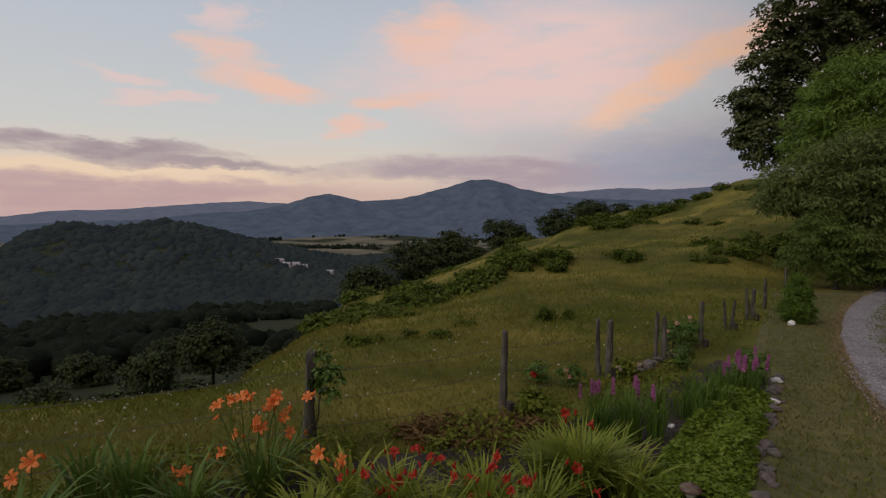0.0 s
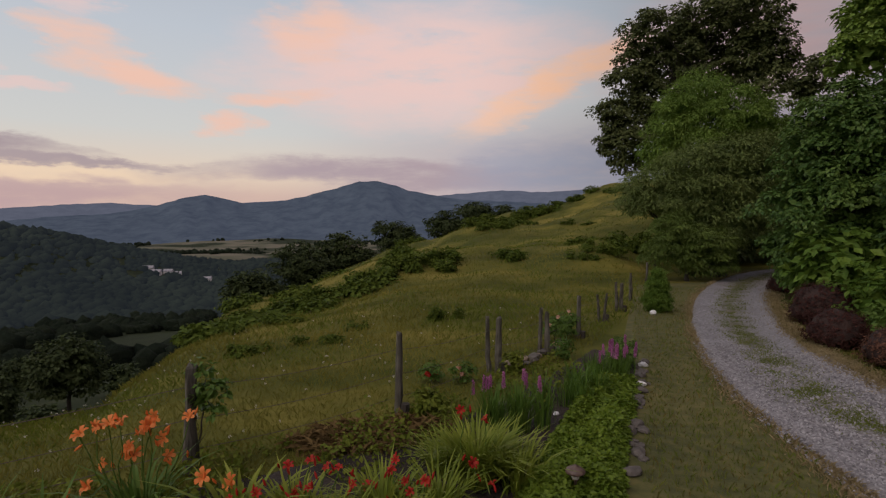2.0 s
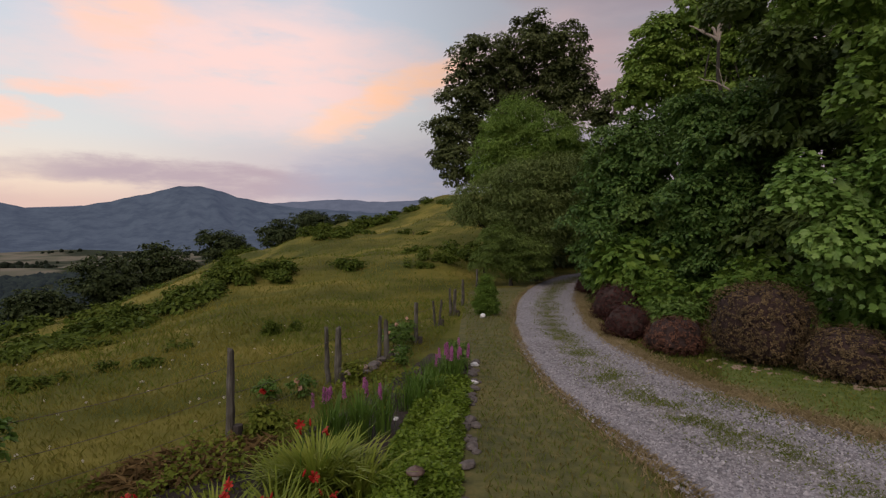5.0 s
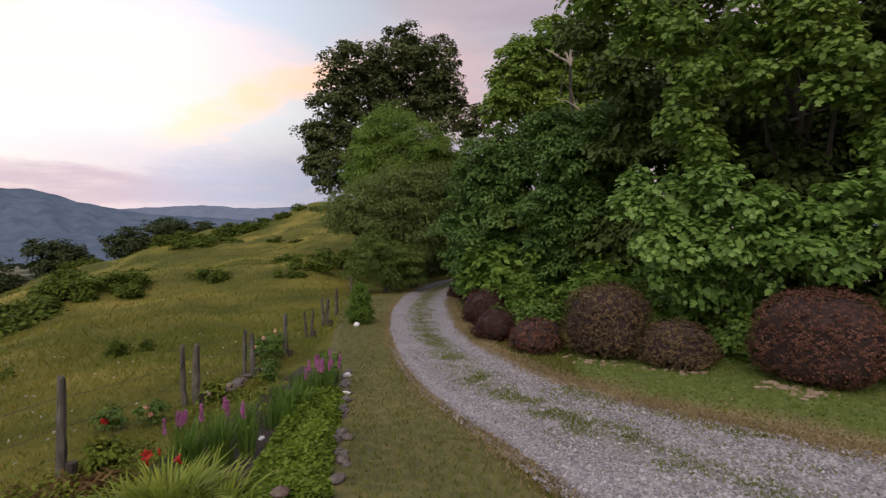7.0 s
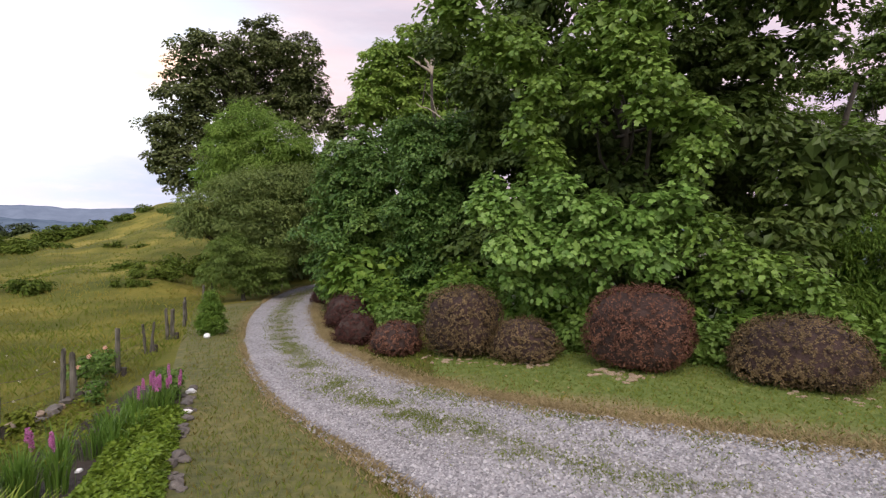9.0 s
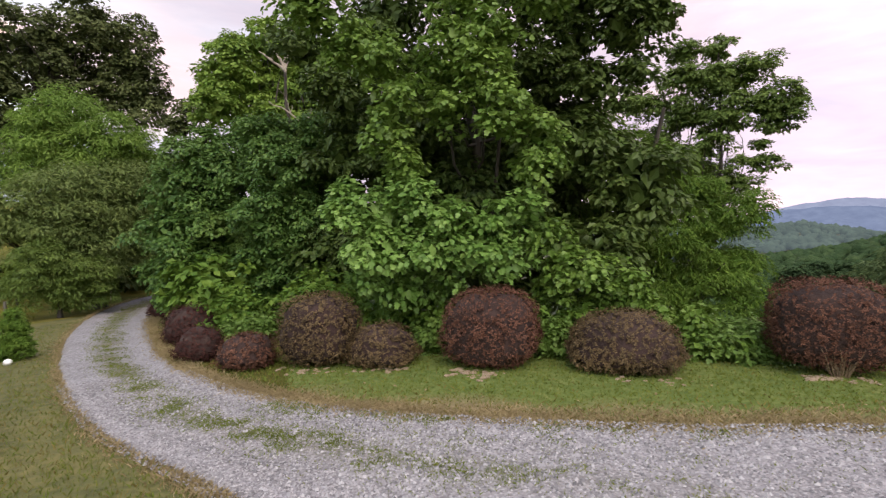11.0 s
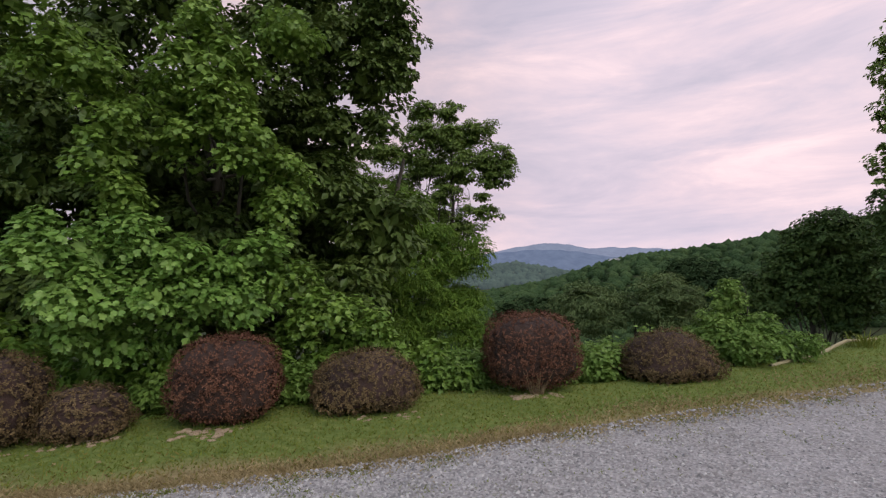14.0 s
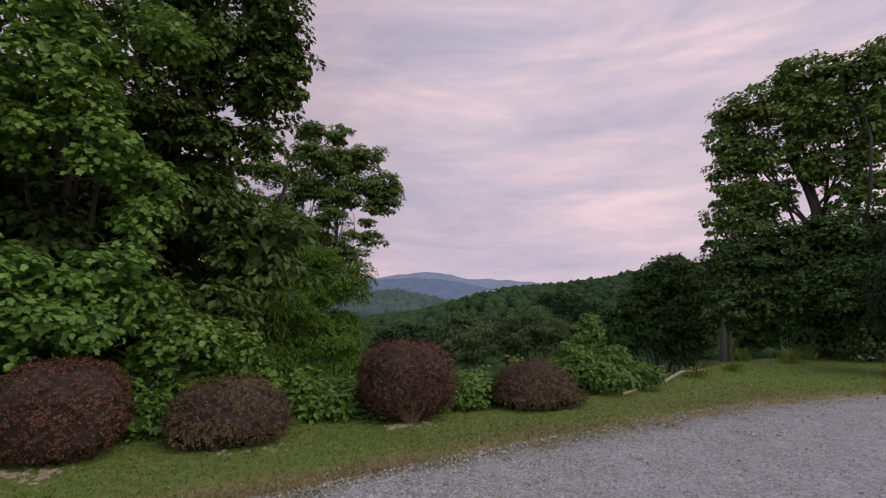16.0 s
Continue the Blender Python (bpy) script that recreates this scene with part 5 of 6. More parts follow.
tree("thicket_tree", [(18.68, -23.32, 4.53, 1.35), (17.57, -24.2, 4.21, 1.5), (16.22, -25.06, 4.96, 1.32), (14.9, -25.73, 5.15, 1.4), (14.04, -26.61, 5.33, 1.24), (17.74, -22.77, 2.3, 1.47), (16.54, -24.16, 2.33, 1.59), (14.63, -24.66, 2.85, 1.6),
                      (13.65, -25.98, 2.85, 1.53), (17.58, -23.22, 0.9, 1.05), (15.88, -24.59, 0.9, 1.13), (14.19, -25.6, 1.0, 1.19), (13.38, -27.21, 4.06, 1.44)], (16.0, -24.8), "thicket",
     "dark bushy tree at the lawn's edge", 0.45, 1.7, 0.2, trunk=0.2, cover=1.2, inner=1.1, flat=0.6, ragged=0.25)
tree("round_tree", [(23.17, -24.26, 4.19, 1.11), (23.58, -23.34, 3.21, 1.32), (22.76, -24.84, 2.89, 1.49), (24.53, -22.51, 2.04, 1.2), (23.51, -23.63, 1.25, 1.7), (22.34, -25.15, 0.99, 1.59), (24.92, -22.39, 0.38, 1.2), (22.99, -24.3, -0.32, 1.16), (25.45, -22.03, 1.19, 0.81)], None, "thicket",
     "dark round-headed tree below the lawn", 0.42, 1.7, 0.2, trunk=0.25, cover=1.3, inner=1.1, flat=0.6, ragged=0.2)
tree("spruce_tree", [(10.66, -22.1, 3.07, 1.22, 2.59)], None, "conifer",
     "dense black-green conifer beside the lawn", 0.35, 2.4, 0.26, SLIM, trunk=0.2, cover=2.2, inner=1.4, ragged=0.1)
tree("bright_shrub", [(12.5, -9.97, 1.51, 0.35), (12.55, -9.8, 0.95, 0.54), (12.02, -10.44, 0.75, 0.47), (12.93, -9.49, 0.53, 0.42), (11.73, -10.86, 0.39, 0.4), (12.36, -10.23, 0.26, 0.47), (11.33, -11.27, 0.35, 0.28), (12.46, -9.95, 1.9, 0.16)], None, "bright",
     "bright green sapling and brambles at the lawn's edge", 0.17, 1.5, 0.10, trunk=0.03, cover=1.3, category="shrub", ragged=0.4)
tree("olive_tree", [(40.96, -19.6, -1.03, 3.36, 2.26), (38.34, -24.4, -0.69, 3.04, 2.46)], None, "olive",
     "feathery grey-green tree down the slope", 0.7, 1.9, 0.42, SLIM, trunk=0.25, cover=2.0, inner=1.0)
for b in [(52.31, -18.14, -2.87, 4.38, 2.31), (47.55, -37.37, -1.41, 3.87, 3.36), (74.41, -51.43, -0.19, 5.08, 3.75)]:
    tree("valley_tree", [b], None, "forest", "green valley tree below the lawn", 0.9, 1.9, 0.5, trunk=0.3, cover=2.0, inner=1.0, group="trees below the lawn")
for b in [(-9.53, 65.31, -5.4, 3.16, 2.07), (-4.1, 69.88, -3.57, 3.41, 3.05), (1.48, 73.99, -2.38, 3.81, 3.14), (9.34, 79.45, 0.03, 3.21, 2.67), (18.48, 86.04, 1.62, 2.96, 2.33), (24.67, 88.63, 3.56, 3.37, 2.44), (29.61, 87.1, 3.96, 1.2, 1.41)]:
    tree("ridge_tree", [b, (b[0] + b[3] * 0.7, b[1], b[2] - b[4] * 0.3, b[3] * 0.6, b[4] * 0.7)], (b[0], b[1]), "ridge_trees", "dark tree just behind the pasture's brow", 0.75, 1.6, 0.40, trunk=0.22, cover=1.9, inner=1.2, ragged=0.3, group="trees behind the brow")
tree("field_tree", [(-18.37, 41.08, -7.83, 2.31, 2.27)], None, "ridge_trees", "dark rounded tree below the pasture", 0.55, 2.0, 0.32, trunk=0.22, cover=2.0, inner=1.2)
for a, r, q in ((-50, 60, 2.4), (-46, 85, 3.0), (-44, 48, 1.6), (-41, 100, 3.2), (-38, 66, 2.2), (-35, 90, 3.0), (-33, 52, 1.8), (-30, 75, 2.8), (-28, 105, 3.2), (-26, 60, 1.8), (-20, 80, 2.4), (-17, 62, 1.6)):
    x, y = r * math.sin(radians(a)), r * math.cos(radians(a))
    z = float(ground_z(x, y))
    tree("slope_tree", [(x, y, z + q * 0.8, q, q * 0.8), (x + q * 0.6, y + 0.5, z + q * 0.5, q * 0.7, q * 0.6)], (x, y), "ridge_trees", "dark tree on the slope below the pasture", 0.6, 1.6, 0.5, trunk=0.15, cover=1.6, inner=0.8, ragged=0.35, group="trees on the lower slope")
tree("field_shrub", [(-20.55, 36.63, -8.39, 1.36, 1.48)], None, "ridge_trees", "dark shrub below the pasture", 0.4, 2.0, 0.28, trunk=0.12, cover=2.0, inner=1.2, category="shrub")
for x, y, r, h in ((26.7, 53.7, 0.7, 0.5), (17.2, 28.2, 1.4, 0.9), (14.3, 27.5, 0.65, 0.45), (14.0, 40.6, 1.3, 0.7), (22.9, 53.3, 1.7, 0.9), (20.7, 53.9, 1.5, 0.8), (7.3, 49.5, 1.1, 0.7), (1.4, 21.7, 0.8, 0.4), (2.5, 21.9, 0.7, 0.4), (3.6, 23.1, 0.9, 0.45),
                   (5.4, 23.5, 0.8, 0.45), (4.4, 22.2, 0.7, 0.35), (8.1, 23.5, 0.8, 0.4), (-0.3, 10.5, 0.28, 0.14), (-1.5, 10.3, 0.3, 0.12), (0.5, 11.7, 0.14, 0.16), (2.5, 12.1, 0.2, 0.28), (12.5, 43.3, 1.3, 0.6), (14.2, 23.3, 0.9, 0.6), (12.1, 21.3, 0.6, 0.4), (10.8, 20.8, 0.4, 0.35),
                   (-1.4, 14.3, 0.5, 0.2), (0.4, 20.8, 0.8, 0.3), (5.9, 43.0, 1.2, 0.6), (18.8, 37.5, 0.8, 0.5)):
    z = float(ground_z(x, y))
    tree("pasture_shrub", [(x + rng.normal(0, r * 0.8), y + rng.normal(0, r * 0.5), z + h * rng.uniform(0.0, 0.35), r * rng.uniform(0.3, 0.7), h * rng.uniform(0.5, 1.0)) for _ in range(5)], (x, y), "weed_green", "low green shrub in the dry pasture", max(0.09, r * 0.22), 1.1, max(0.06, min(0.22, r * 0.18)), trunk=0.03, cover=1.3, inner=0.8, category="shrub", group="shrubs in the pasture", limbs=False, ragged=0.45)
for b in ([(11.6, -2.37, 0.02, 0.8, 0.51)] + [(11.36, -5.72, 0.14, 0.57, 0.5)] + [(10.82, 8.0, 0.24, 0.73, 0.47)] + [(12.03, -9.73, 0.37, 1.1, 0.64)] + [(10.5, 3.02, 0.3, 0.33, 0.5)] + [(10.7, 0.73, 0.22, 0.4, 0.51)] + [(12.0, -3.1, 0.1, 0.8, 0.55)] + [(12.1, -4.6, 0.1, 0.8, 0.5)] + [(12.2, -6.3, 0.15, 0.9, 0.5)] + [(12.7, -8.3, 0.2, 0.9, 0.55)]):
    z = float(ground_z(b[0], b[1]))
    tree("undergrowth", [(b[0], b[1], b[2], b[3], b[4]), (b[0] + 0.3, b[1] + 0.4, b[2] - 0.1, b[3] * 0.8, b[4] * 0.8)], (b[0], b[1]), "bright", "fresh green undergrowth behind the hedge", 0.18, 1.3, 0.12, trunk=0.02, cover=2.0, inner=1.0, category="weeds", group="undergrowth behind the hedge", ragged=0.35)


# brambles and rank weeds in the pasture's hollows
def brambles():
    blobs = []
    while len(blobs) < 90:
        a, r = radians(rng.uniform(-14, 37)), rng.uniform(15, 62)
        x, y = r * math.sin(a), r * math.cos(a)
        lush = math.sin(x * 0.33 + 1.2 * math.sin(y * 0.21)) * math.sin(y * 0.19 + x * 0.1 + 0.7)
        if lush > 0.45 and r < np.interp(math.degrees(a), BEAR, BROW) - 1 and fence_side(np.array([x]), np.array([y]))[0] > 2:
            s = rng.uniform(0.35, 1.0)
            blobs.append((x, y, float(ground_z(x, y)) + 0.05, s, s * rng.uniform(0.25, 0.5)))
    v, f = foliage(blobs, 0.25, 1.2, 0.24, OVAL, 1.4, 0.0, 0.6, 0.4, 0.4)
    tagged(new("brambles", mesh_of("brambles", v, f, MAT["weed_green"])), "low brambles and rank weeds in the pasture hollows", "brambles", "", "stuff")


brambles()


# bare dead tops standing out of the wood
def snag(base, tips, r, label, split):
    t = holder("dead_tree", base, label, "dead tree")
    fork = np.array((base[0], base[1], base[2] + (tips[0][2] - base[2]) * split))
    p = limb_path(base, fork, 0.05, 7)
    under("trunk", mesh_of("trunk", *tube(p, np.linspace(r, r * 0.6, len(p)), 7), MAT["bark"], True), t, "bark-covered lower trunk")
    for k, q in enumerate(tips):
        p = limb_path(fork + rng.normal(size=3) * 0.02, q, 0.18, 7)
        arm = under("branch", mesh_of("branch", *tube(p, np.linspace(r * 0.7, r * 0.2, len(p)), 6), MAT["deadwood"], True), t)
        for _ in range(2):
            e = p[4] + rng.normal(size=3) * 0.28 + np.array((0, 0, 0.2))
            w = limb_path(p[3], e, 0.2, 5)
            under("twig", mesh_of("twig", *tube(w, np.linspace(r * 0.25, r * 0.06, 5), 5), MAT["deadwood"], True), arm)



# one forks high over the wood, the other pokes sideways out of the leaves
snag((16.2, 10.35, float(ground_z(16.2, 10.35)) - 0.1), [(15.92, 10.75, 9.35), (16.47, 9.92, 9.79), (16.36, 10.09, 10.45), (15.7, 11.05, 9.05)], 0.085, "bleached dead tree standing out of the wood", 0.90)
snag((15.66, 9.2, float(ground_z(15.66, 9.2)) - 0.1), [(16.42, 7.79, 7.29), (15.74, 9.05, 6.9), (16.76, 7.08, 6.07), (15.4, 10.5, 7.2)], 0.06, "bleached dead branches among green leaves", 0.88)

# shrubs that close the wood's edge behind the hedge
for x, y, r, h in ((11.2, 8.6, 0.9, 1.1), (11.6, 6.4, 1.2, 1.5), (11.5, 4.2, 1.1, 1.3), (11.4, 2.0, 1.0, 1.2), (11.7, 0.2, 1.0, 1.1), (12.1, -2.2, 1.0, 1.0), (12.6, 10.6, 1.3, 2.0), (14.6, 12.6, 1.3, 1.8), (17.8, 15.6, 1.6, 2.6), (21.6, 16.4, 1.8, 3.6), (19.5, 25.2, 1.8, 3.0), (24.5, 22.5, 2.2, 4.5), (24.0, 29.5, 2.4, 4.5), (28.5, 27.5, 2.6, 5.0)):
    z = float(ground_z(x, y))
    tree("wood_edge_shrub", [(x, y, z + h * 0.5, r, h * 0.6), (x + 0.5, y + 0.3, z + h * 0.35, r * 0.9, h * 0.5)], (x, y), "droop", "dark green shrub at the wood's edge", 0.30, 0.95, 0.16 if x < 12.3 else 0.28, trunk=0.05, cover=1.3, inner=0.8, category="shrub", group="shrubs at the wood's edge", ragged=0.3)


# ---- clipped barberry hedge ----
def solid(cx, cy, z0, rh, h, square, belly):
    """A rounded, flat-footed lump: its directions scaled to a bush's outline."""
    bm = bmesh.new()
    bmesh.ops.create_icosphere(bm, subdivisions=3, radius=1.0)
    v = np.array([q.co[:] for q in bm.verts])
    f = np.array([[q.index for q in p.verts] for p in bm.faces])
    bm.free()
    return bush_outline(v, cx, cy, z0, rh, h, square, belly), f


def bush_outline(d, cx, cy, z0, rh, h, square, belly):
    square = np.where(d[:, 2] < 0, 3.6, square)
    k = (np.abs(d[:, 0]) ** square + np.abs(d[:, 1]) ** square + np.abs(d[:, 2]) ** square) ** (-1 / square)
    q = d * k[:, None]
    lump = 1 + 0.07 * np.array([noise.noise(Vector(w) * 2.6 + Vector((cx * 3, cy * 3, 0))) + 0.9 * noise.noise(Vector(w) * 7 + Vector((cx, cy, 5))) for w in d])
    fine = np.array([noise.noise(Vector(w) * 11 * rh + Vector((cx * 2, cy, 9))) + 0.6 * noise.noise(Vector(w) * 21 * rh + Vector((cy, cx, 3))) for w in d])
    q = q * (lump + 0.055 / max(rh, 0.5) * fine)[:, None]
    return np.stack([cx + q[:, 0] * rh, cy + q[:, 1] * rh, z0 + h * belly + q[:, 2] * h * np.where(q[:, 2] < 0, belly, 1 - belly)], -1)


def barberry(x, y, rh, h, mat, square, label, foot=0.05):
    z = float(ground_z(x, y))
    t = holder("barberry_bush", (x, y, z - 0.03), label, "bush", "barberry hedge")
    z0, belly = z + foot, 0.34 if h < 1.1 else 0.46
    # solid core blocks the view through; its dark colour paints the gaps' shade
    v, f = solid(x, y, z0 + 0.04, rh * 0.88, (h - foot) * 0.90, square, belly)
    under("twig_core", mesh_of("twig_core", v, f, MAT["core"], True), t, "solid core standing in for twigs, coloured dark as shade")
    n = int(1250 * rh * (rh + h))
    d = sphere_dirs(n)
    mid = np.array((x, y, z0 + h * 0.45))
    root = bush_outline(d, x, y, z0, rh, h - foot, square, belly)
    root = mid + (root - mid) * rng.uniform(0.90, 0.99, (n, 1))
    way_ = unit(d + rng.normal(size=d.shape) * 0.40 + np.array((0, 0, 0.35)))
    long_ = rng.uniform(0.02, 0.085, n) * np.where(rng.random(n) < 0.03, 1.9, 1.0)
    m = 8
    idx = np.repeat(np.arange(n), m)
    s = np.tile(np.linspace(0.0, 1.0, m), n)
    pos = root[idx] + way_[idx] * (long_[idx] * s)[:, None] + rng.normal(0, 0.008, (n * m, 3))
    pos[:, 2] = np.maximum(pos[:, 2], z + 0.015)
    nor = d[idx] * 0.9 + way_[idx] * 0.3 + np.array((0, 0, 0.25)) + rng.normal(size=pos.shape) * 0.45
    lv = leaves(OVAL, pos, nor, way_[idx] * 0.5 + rng.normal(size=pos.shape), rng.uniform(0.026, 0.05, n * m) * (1.1 - 0.4 * s))
    under("foliage", mesh_of("foliage", *lv, MAT[mat]), t)
    for k in range(9):
        a = rng.uniform(0, 6.28)
        r0 = rh * rng.uniform(0.05, 0.3)
        p = limb_path((x + r0 * math.cos(a), y + r0 * math.sin(a), z - 0.03), (x + 2.0 * r0 * math.cos(a), y + 2.0 * r0 * math.sin(a), z0 + h * 0.4), 0.1, 5)
        under("stem", mesh_of("stem", *tube(p, np.linspace(0.018, 0.009, 5), 5), MAT["deadwood"], True), t)


for x, y, rh, h, mat, sq, lb in (
        (10.45, 9.35, 0.58, 0.92, "barberry_dark", 2.5, "dark purple rounded barberry bush beside the drive"),
        (8.98, 7.72, 0.46, 0.70, "barberry_dark", 2.3, "small dark purple barberry bush"),
        (8.62, 6.30, 0.52, 0.64, "barberry", 2.4, "low spreading red-brown barberry bush"),
        (9.22, 5.05, 0.74, 1.38, "barberry_brown", 2.9, "tall round brown-leaved barberry bush"),
        (9.36, 3.78, 0.62, 0.78, "barberry_brown", 2.4, "low brownish barberry bush beside a tall one"),
        (9.90, 1.78, 0.88, 1.42, "barberry", 3.0, "large clipped round maroon barberry bush"),
        (10.2, -0.60, 1.00, 1.06, "barberry_brown", 2.2, "broad low brown barberry bush"),
        (10.9, -4.05, 0.95, 1.60, "barberry", 3.3, "tall block-shaped maroon barberry bush on bare stems"),
        (11.0, -7.25, 1.04, 1.09, "barberry_brown", 2.0, "loose spreading red-brown barberry bush"),
        (14.3, 13.95, 0.55, 0.60, "barberry_dark", 2.5, "small dark barberry bush far along the drive")):
    barberry(x, y, rh, h, mat, sq, lb, 0.12 if h > 1.5 else 0.03)


BLOCK = [o for o in bpy.data.objects if o.name.startswith("barberry_bush") and abs(o.matrix_world.translation.y + 4.05) < 0.01][0]
for k in range(30):
    s, q = rng.normal(0, 0.09), rng.uniform(-1, 1)
    p = limb_path((10.24 + s * 0.3, -3.95 + q * 0.11, -0.05), (10.12 + s, -3.95 + q * 0.36, 0.46), 0.05, 5)
    under("stem", mesh_of("stem", *tube(p, np.linspace(0.010, 0.006, 5), 5), MAT["stem_tan"], True), BLOCK)


# ---- stones ----
def rock_mesh(s, mat):
    bm = bmesh.new()
    bmesh.ops.create_icosphere(bm, subdivisions=2, radius=1.0)
    off = Vector(rng.uniform(-50, 50, 3))
    for v in bm.verts:
        v.co *= 1 + 0.5 * noise.noise(v.co * 1.3 + off)
        v.co.x *= s[0]
        v.co.y *= s[1]
        v.co.z *= s[2]
    me = bpy.data.meshes.new("rock")
    bm.to_mesh(me)
    bm.free()
    me.materials.append(mat)
    return me


def rock(name, x, y, s, mat, label, group, sink=0.3):
    ob = new(name, rock_mesh(s, MAT[mat]))
    ob.matrix_world = pose(x, y, float(ground_z(x, y)) + s[2] * (1 - sink), 0, 0, rng.uniform(0, 360))
    tagged(ob, label, "rock", group)


for k in range(36):
    u = rng.random()
    x, y = np.interp(u, [0, 0.35, 0.7, 1], [2.1, 3.2, 4.12, 5.0]), np.interp(u, [0, 0.35, 0.7, 1], [3.45, 5.06, 6.42, 7.75])
    q = rng.uniform(0.03, 0.075)
    rock("edging_stone", x + rng.normal(0, 0.05), y + rng.normal(0, 0.05), (q * 1.3, q, q * 0.7), "soil_rock", "grey field stone edging the flower bed", "stones edging the bed")
for x, y, q in ((4.78, 7.36, 0.06), (4.16, 6.46, 0.065), (2.55, 5.7, 0.04)):
    rock("pale_stone", x, y, (q * 1.2, q, q * 0.7), "white_stone", "pale rounded stone in the flower bed", "pale stones")
rock("white_stone", 7.69, 11.40, (0.09, 0.08, 0.07), "white_stone", "white stone at the foot of a small conifer", "pale stones")
for bx, by, n, w in ((9.02, 1.9, 46, 0.55), (10.05, -3.85, 44, 0.5), (8.60, 4.95, 16, 0.6), (8.80, 3.7, 14, 0.5), (9.2, -0.9, 14, 0.6)):
    for k in range(n):
        q = rng.uniform(0.022, 0.058)
        rock("hedge_stone", bx + rng.normal(0, 0.16), by + rng.uniform(-w, w), (q * 1.5, q, q * 0.45), "tan_rock", "tan flat stone under the hedge", "stones under the hedge")


# ---- fence ----
def post(x, y, h, r, lean, stub=False):
    z = float(ground_z(x, y))
    t = holder("fence_post", (x, y, z - 0.05), "weathered grey wooden fence post, split at the top", "fence post", "pasture fence")
    p = np.stack([np.linspace(0, lean[0], 7) * h + x, np.linspace(0, lean[1], 7) * h + y, np.linspace(z - 0.05, z + h, 7)], -1)
    p[1:-1, :2] += rng.normal(0, 0.005, (5, 2))
    v, f = tube(p, np.linspace(r * 1.02, r * 0.74, 7) * rng.uniform(0.9, 1.1, 7), 9)
    v[:, :2] += rng.normal(0, r * 0.07, (len(v), 2))
    n = len(v)
    top = v[-9:].mean(0) + np.array((0, 0, 0.015))
    v[-9:, 2] += rng.uniform(-0.035, 0.03, 9)
    v = np.concatenate([v, top[None]])
    cap = np.array([(n - 9 + k, n - 9 + (k + 1) % 9, n, n) for k in range(9)])
    me = bpy.data.meshes.new("post")
    me.from_pydata([tuple(q) for q in v], [], [tuple(q) for q in f] + [tuple(q[:3]) for q in cap])
    me.materials.append(MAT["post"])
    under("post_shaft", me, t)
    if stub:
        sx, sy = x + r * 0.6 + 0.05, y - 0.03
        q = np.array([(sx, sy, z - 0.05), (sx, sy, z + 0.06), (sx + 0.005, sy, z + 0.15), (sx + 0.005, sy, z + 0.155)])
        under("stub", mesh_of("stub", *tube(q, [0.062, 0.058, 0.055, 0.004], 8), MAT["bark"]), t, "dark sawn-off stub beside the post")
    return p[-1]


POSTS = [(-4.6, 4.0, 1.0, 0.06, (0.02, 0)), (-1.36, 5.12, 1.02, 0.062, (0.05, 0)), (0.71, 6.15, 1.0, 0.05, (0.03, 0.0)), (2.30, 7.62, 0.86, 0.042, (-0.02, 0)), (2.44, 7.58, 0.86, 0.055, (0.02, 0)),
         (3.50, 8.48, 0.80, 0.04, (0.03, 0)), (3.62, 8.44, 0.74, 0.05, (0.0, 0.02)), (4.71, 9.45, 0.84, 0.05, (0.02, 0)), (5.92, 10.8, 0.60, 0.035, (-0.10, 0)), (6.02, 10.82, 0.62, 0.035, (0.14, 0)),
         (7.05, 12.0, 0.74, 0.045, (-0.02, 0)), (7.16, 11.98, 0.72, 0.055, (0.03, 0)), (8.62, 13.9, 0.70, 0.05, (0.02, 0)), (9.4, 15.1, 0.72, 0.05, (-0.03, 0)), (11.6, 17.58, 0.75, 0.055, (0.02, 0)), (12.5, 18.4, 0.75, 0.05, (0, 0))]
for k, q in enumerate(POSTS):
    post(*q, k in (2, 4, 6, 7, 9, 11))
LINE = [POSTS[k] for k in (0, 1, 2, 4, 6, 7, 9, 11, 12, 13, 14, 15)]
for share in (0.78, 0.48, 0.2):
    pts = []
    for (xa, ya, ha, *_), (xb, yb, hb, *_) in zip(LINE[:-1], LINE[1:]):
        for s in np.linspace(0, 1, 9)[:-1]:
            x, y = xa + (xb - xa) * s, ya + (yb - ya) * s
            za, zb_ = float(ground_z(xa, ya)) + ha * share, float(ground_z(xb, yb)) + hb * share
            pts.append((x - 0.045, y + 0.05, za + (zb_ - za) * s - 0.05 * math.sin(math.pi * s)))
    tagged(new("fence_wire", mesh_of("fence_wire", *tube(pts, [0.0035] * len(pts), 4), MAT["wire"])), "thin rusty wire strung along the fence posts", "fence wire", "pasture fence")


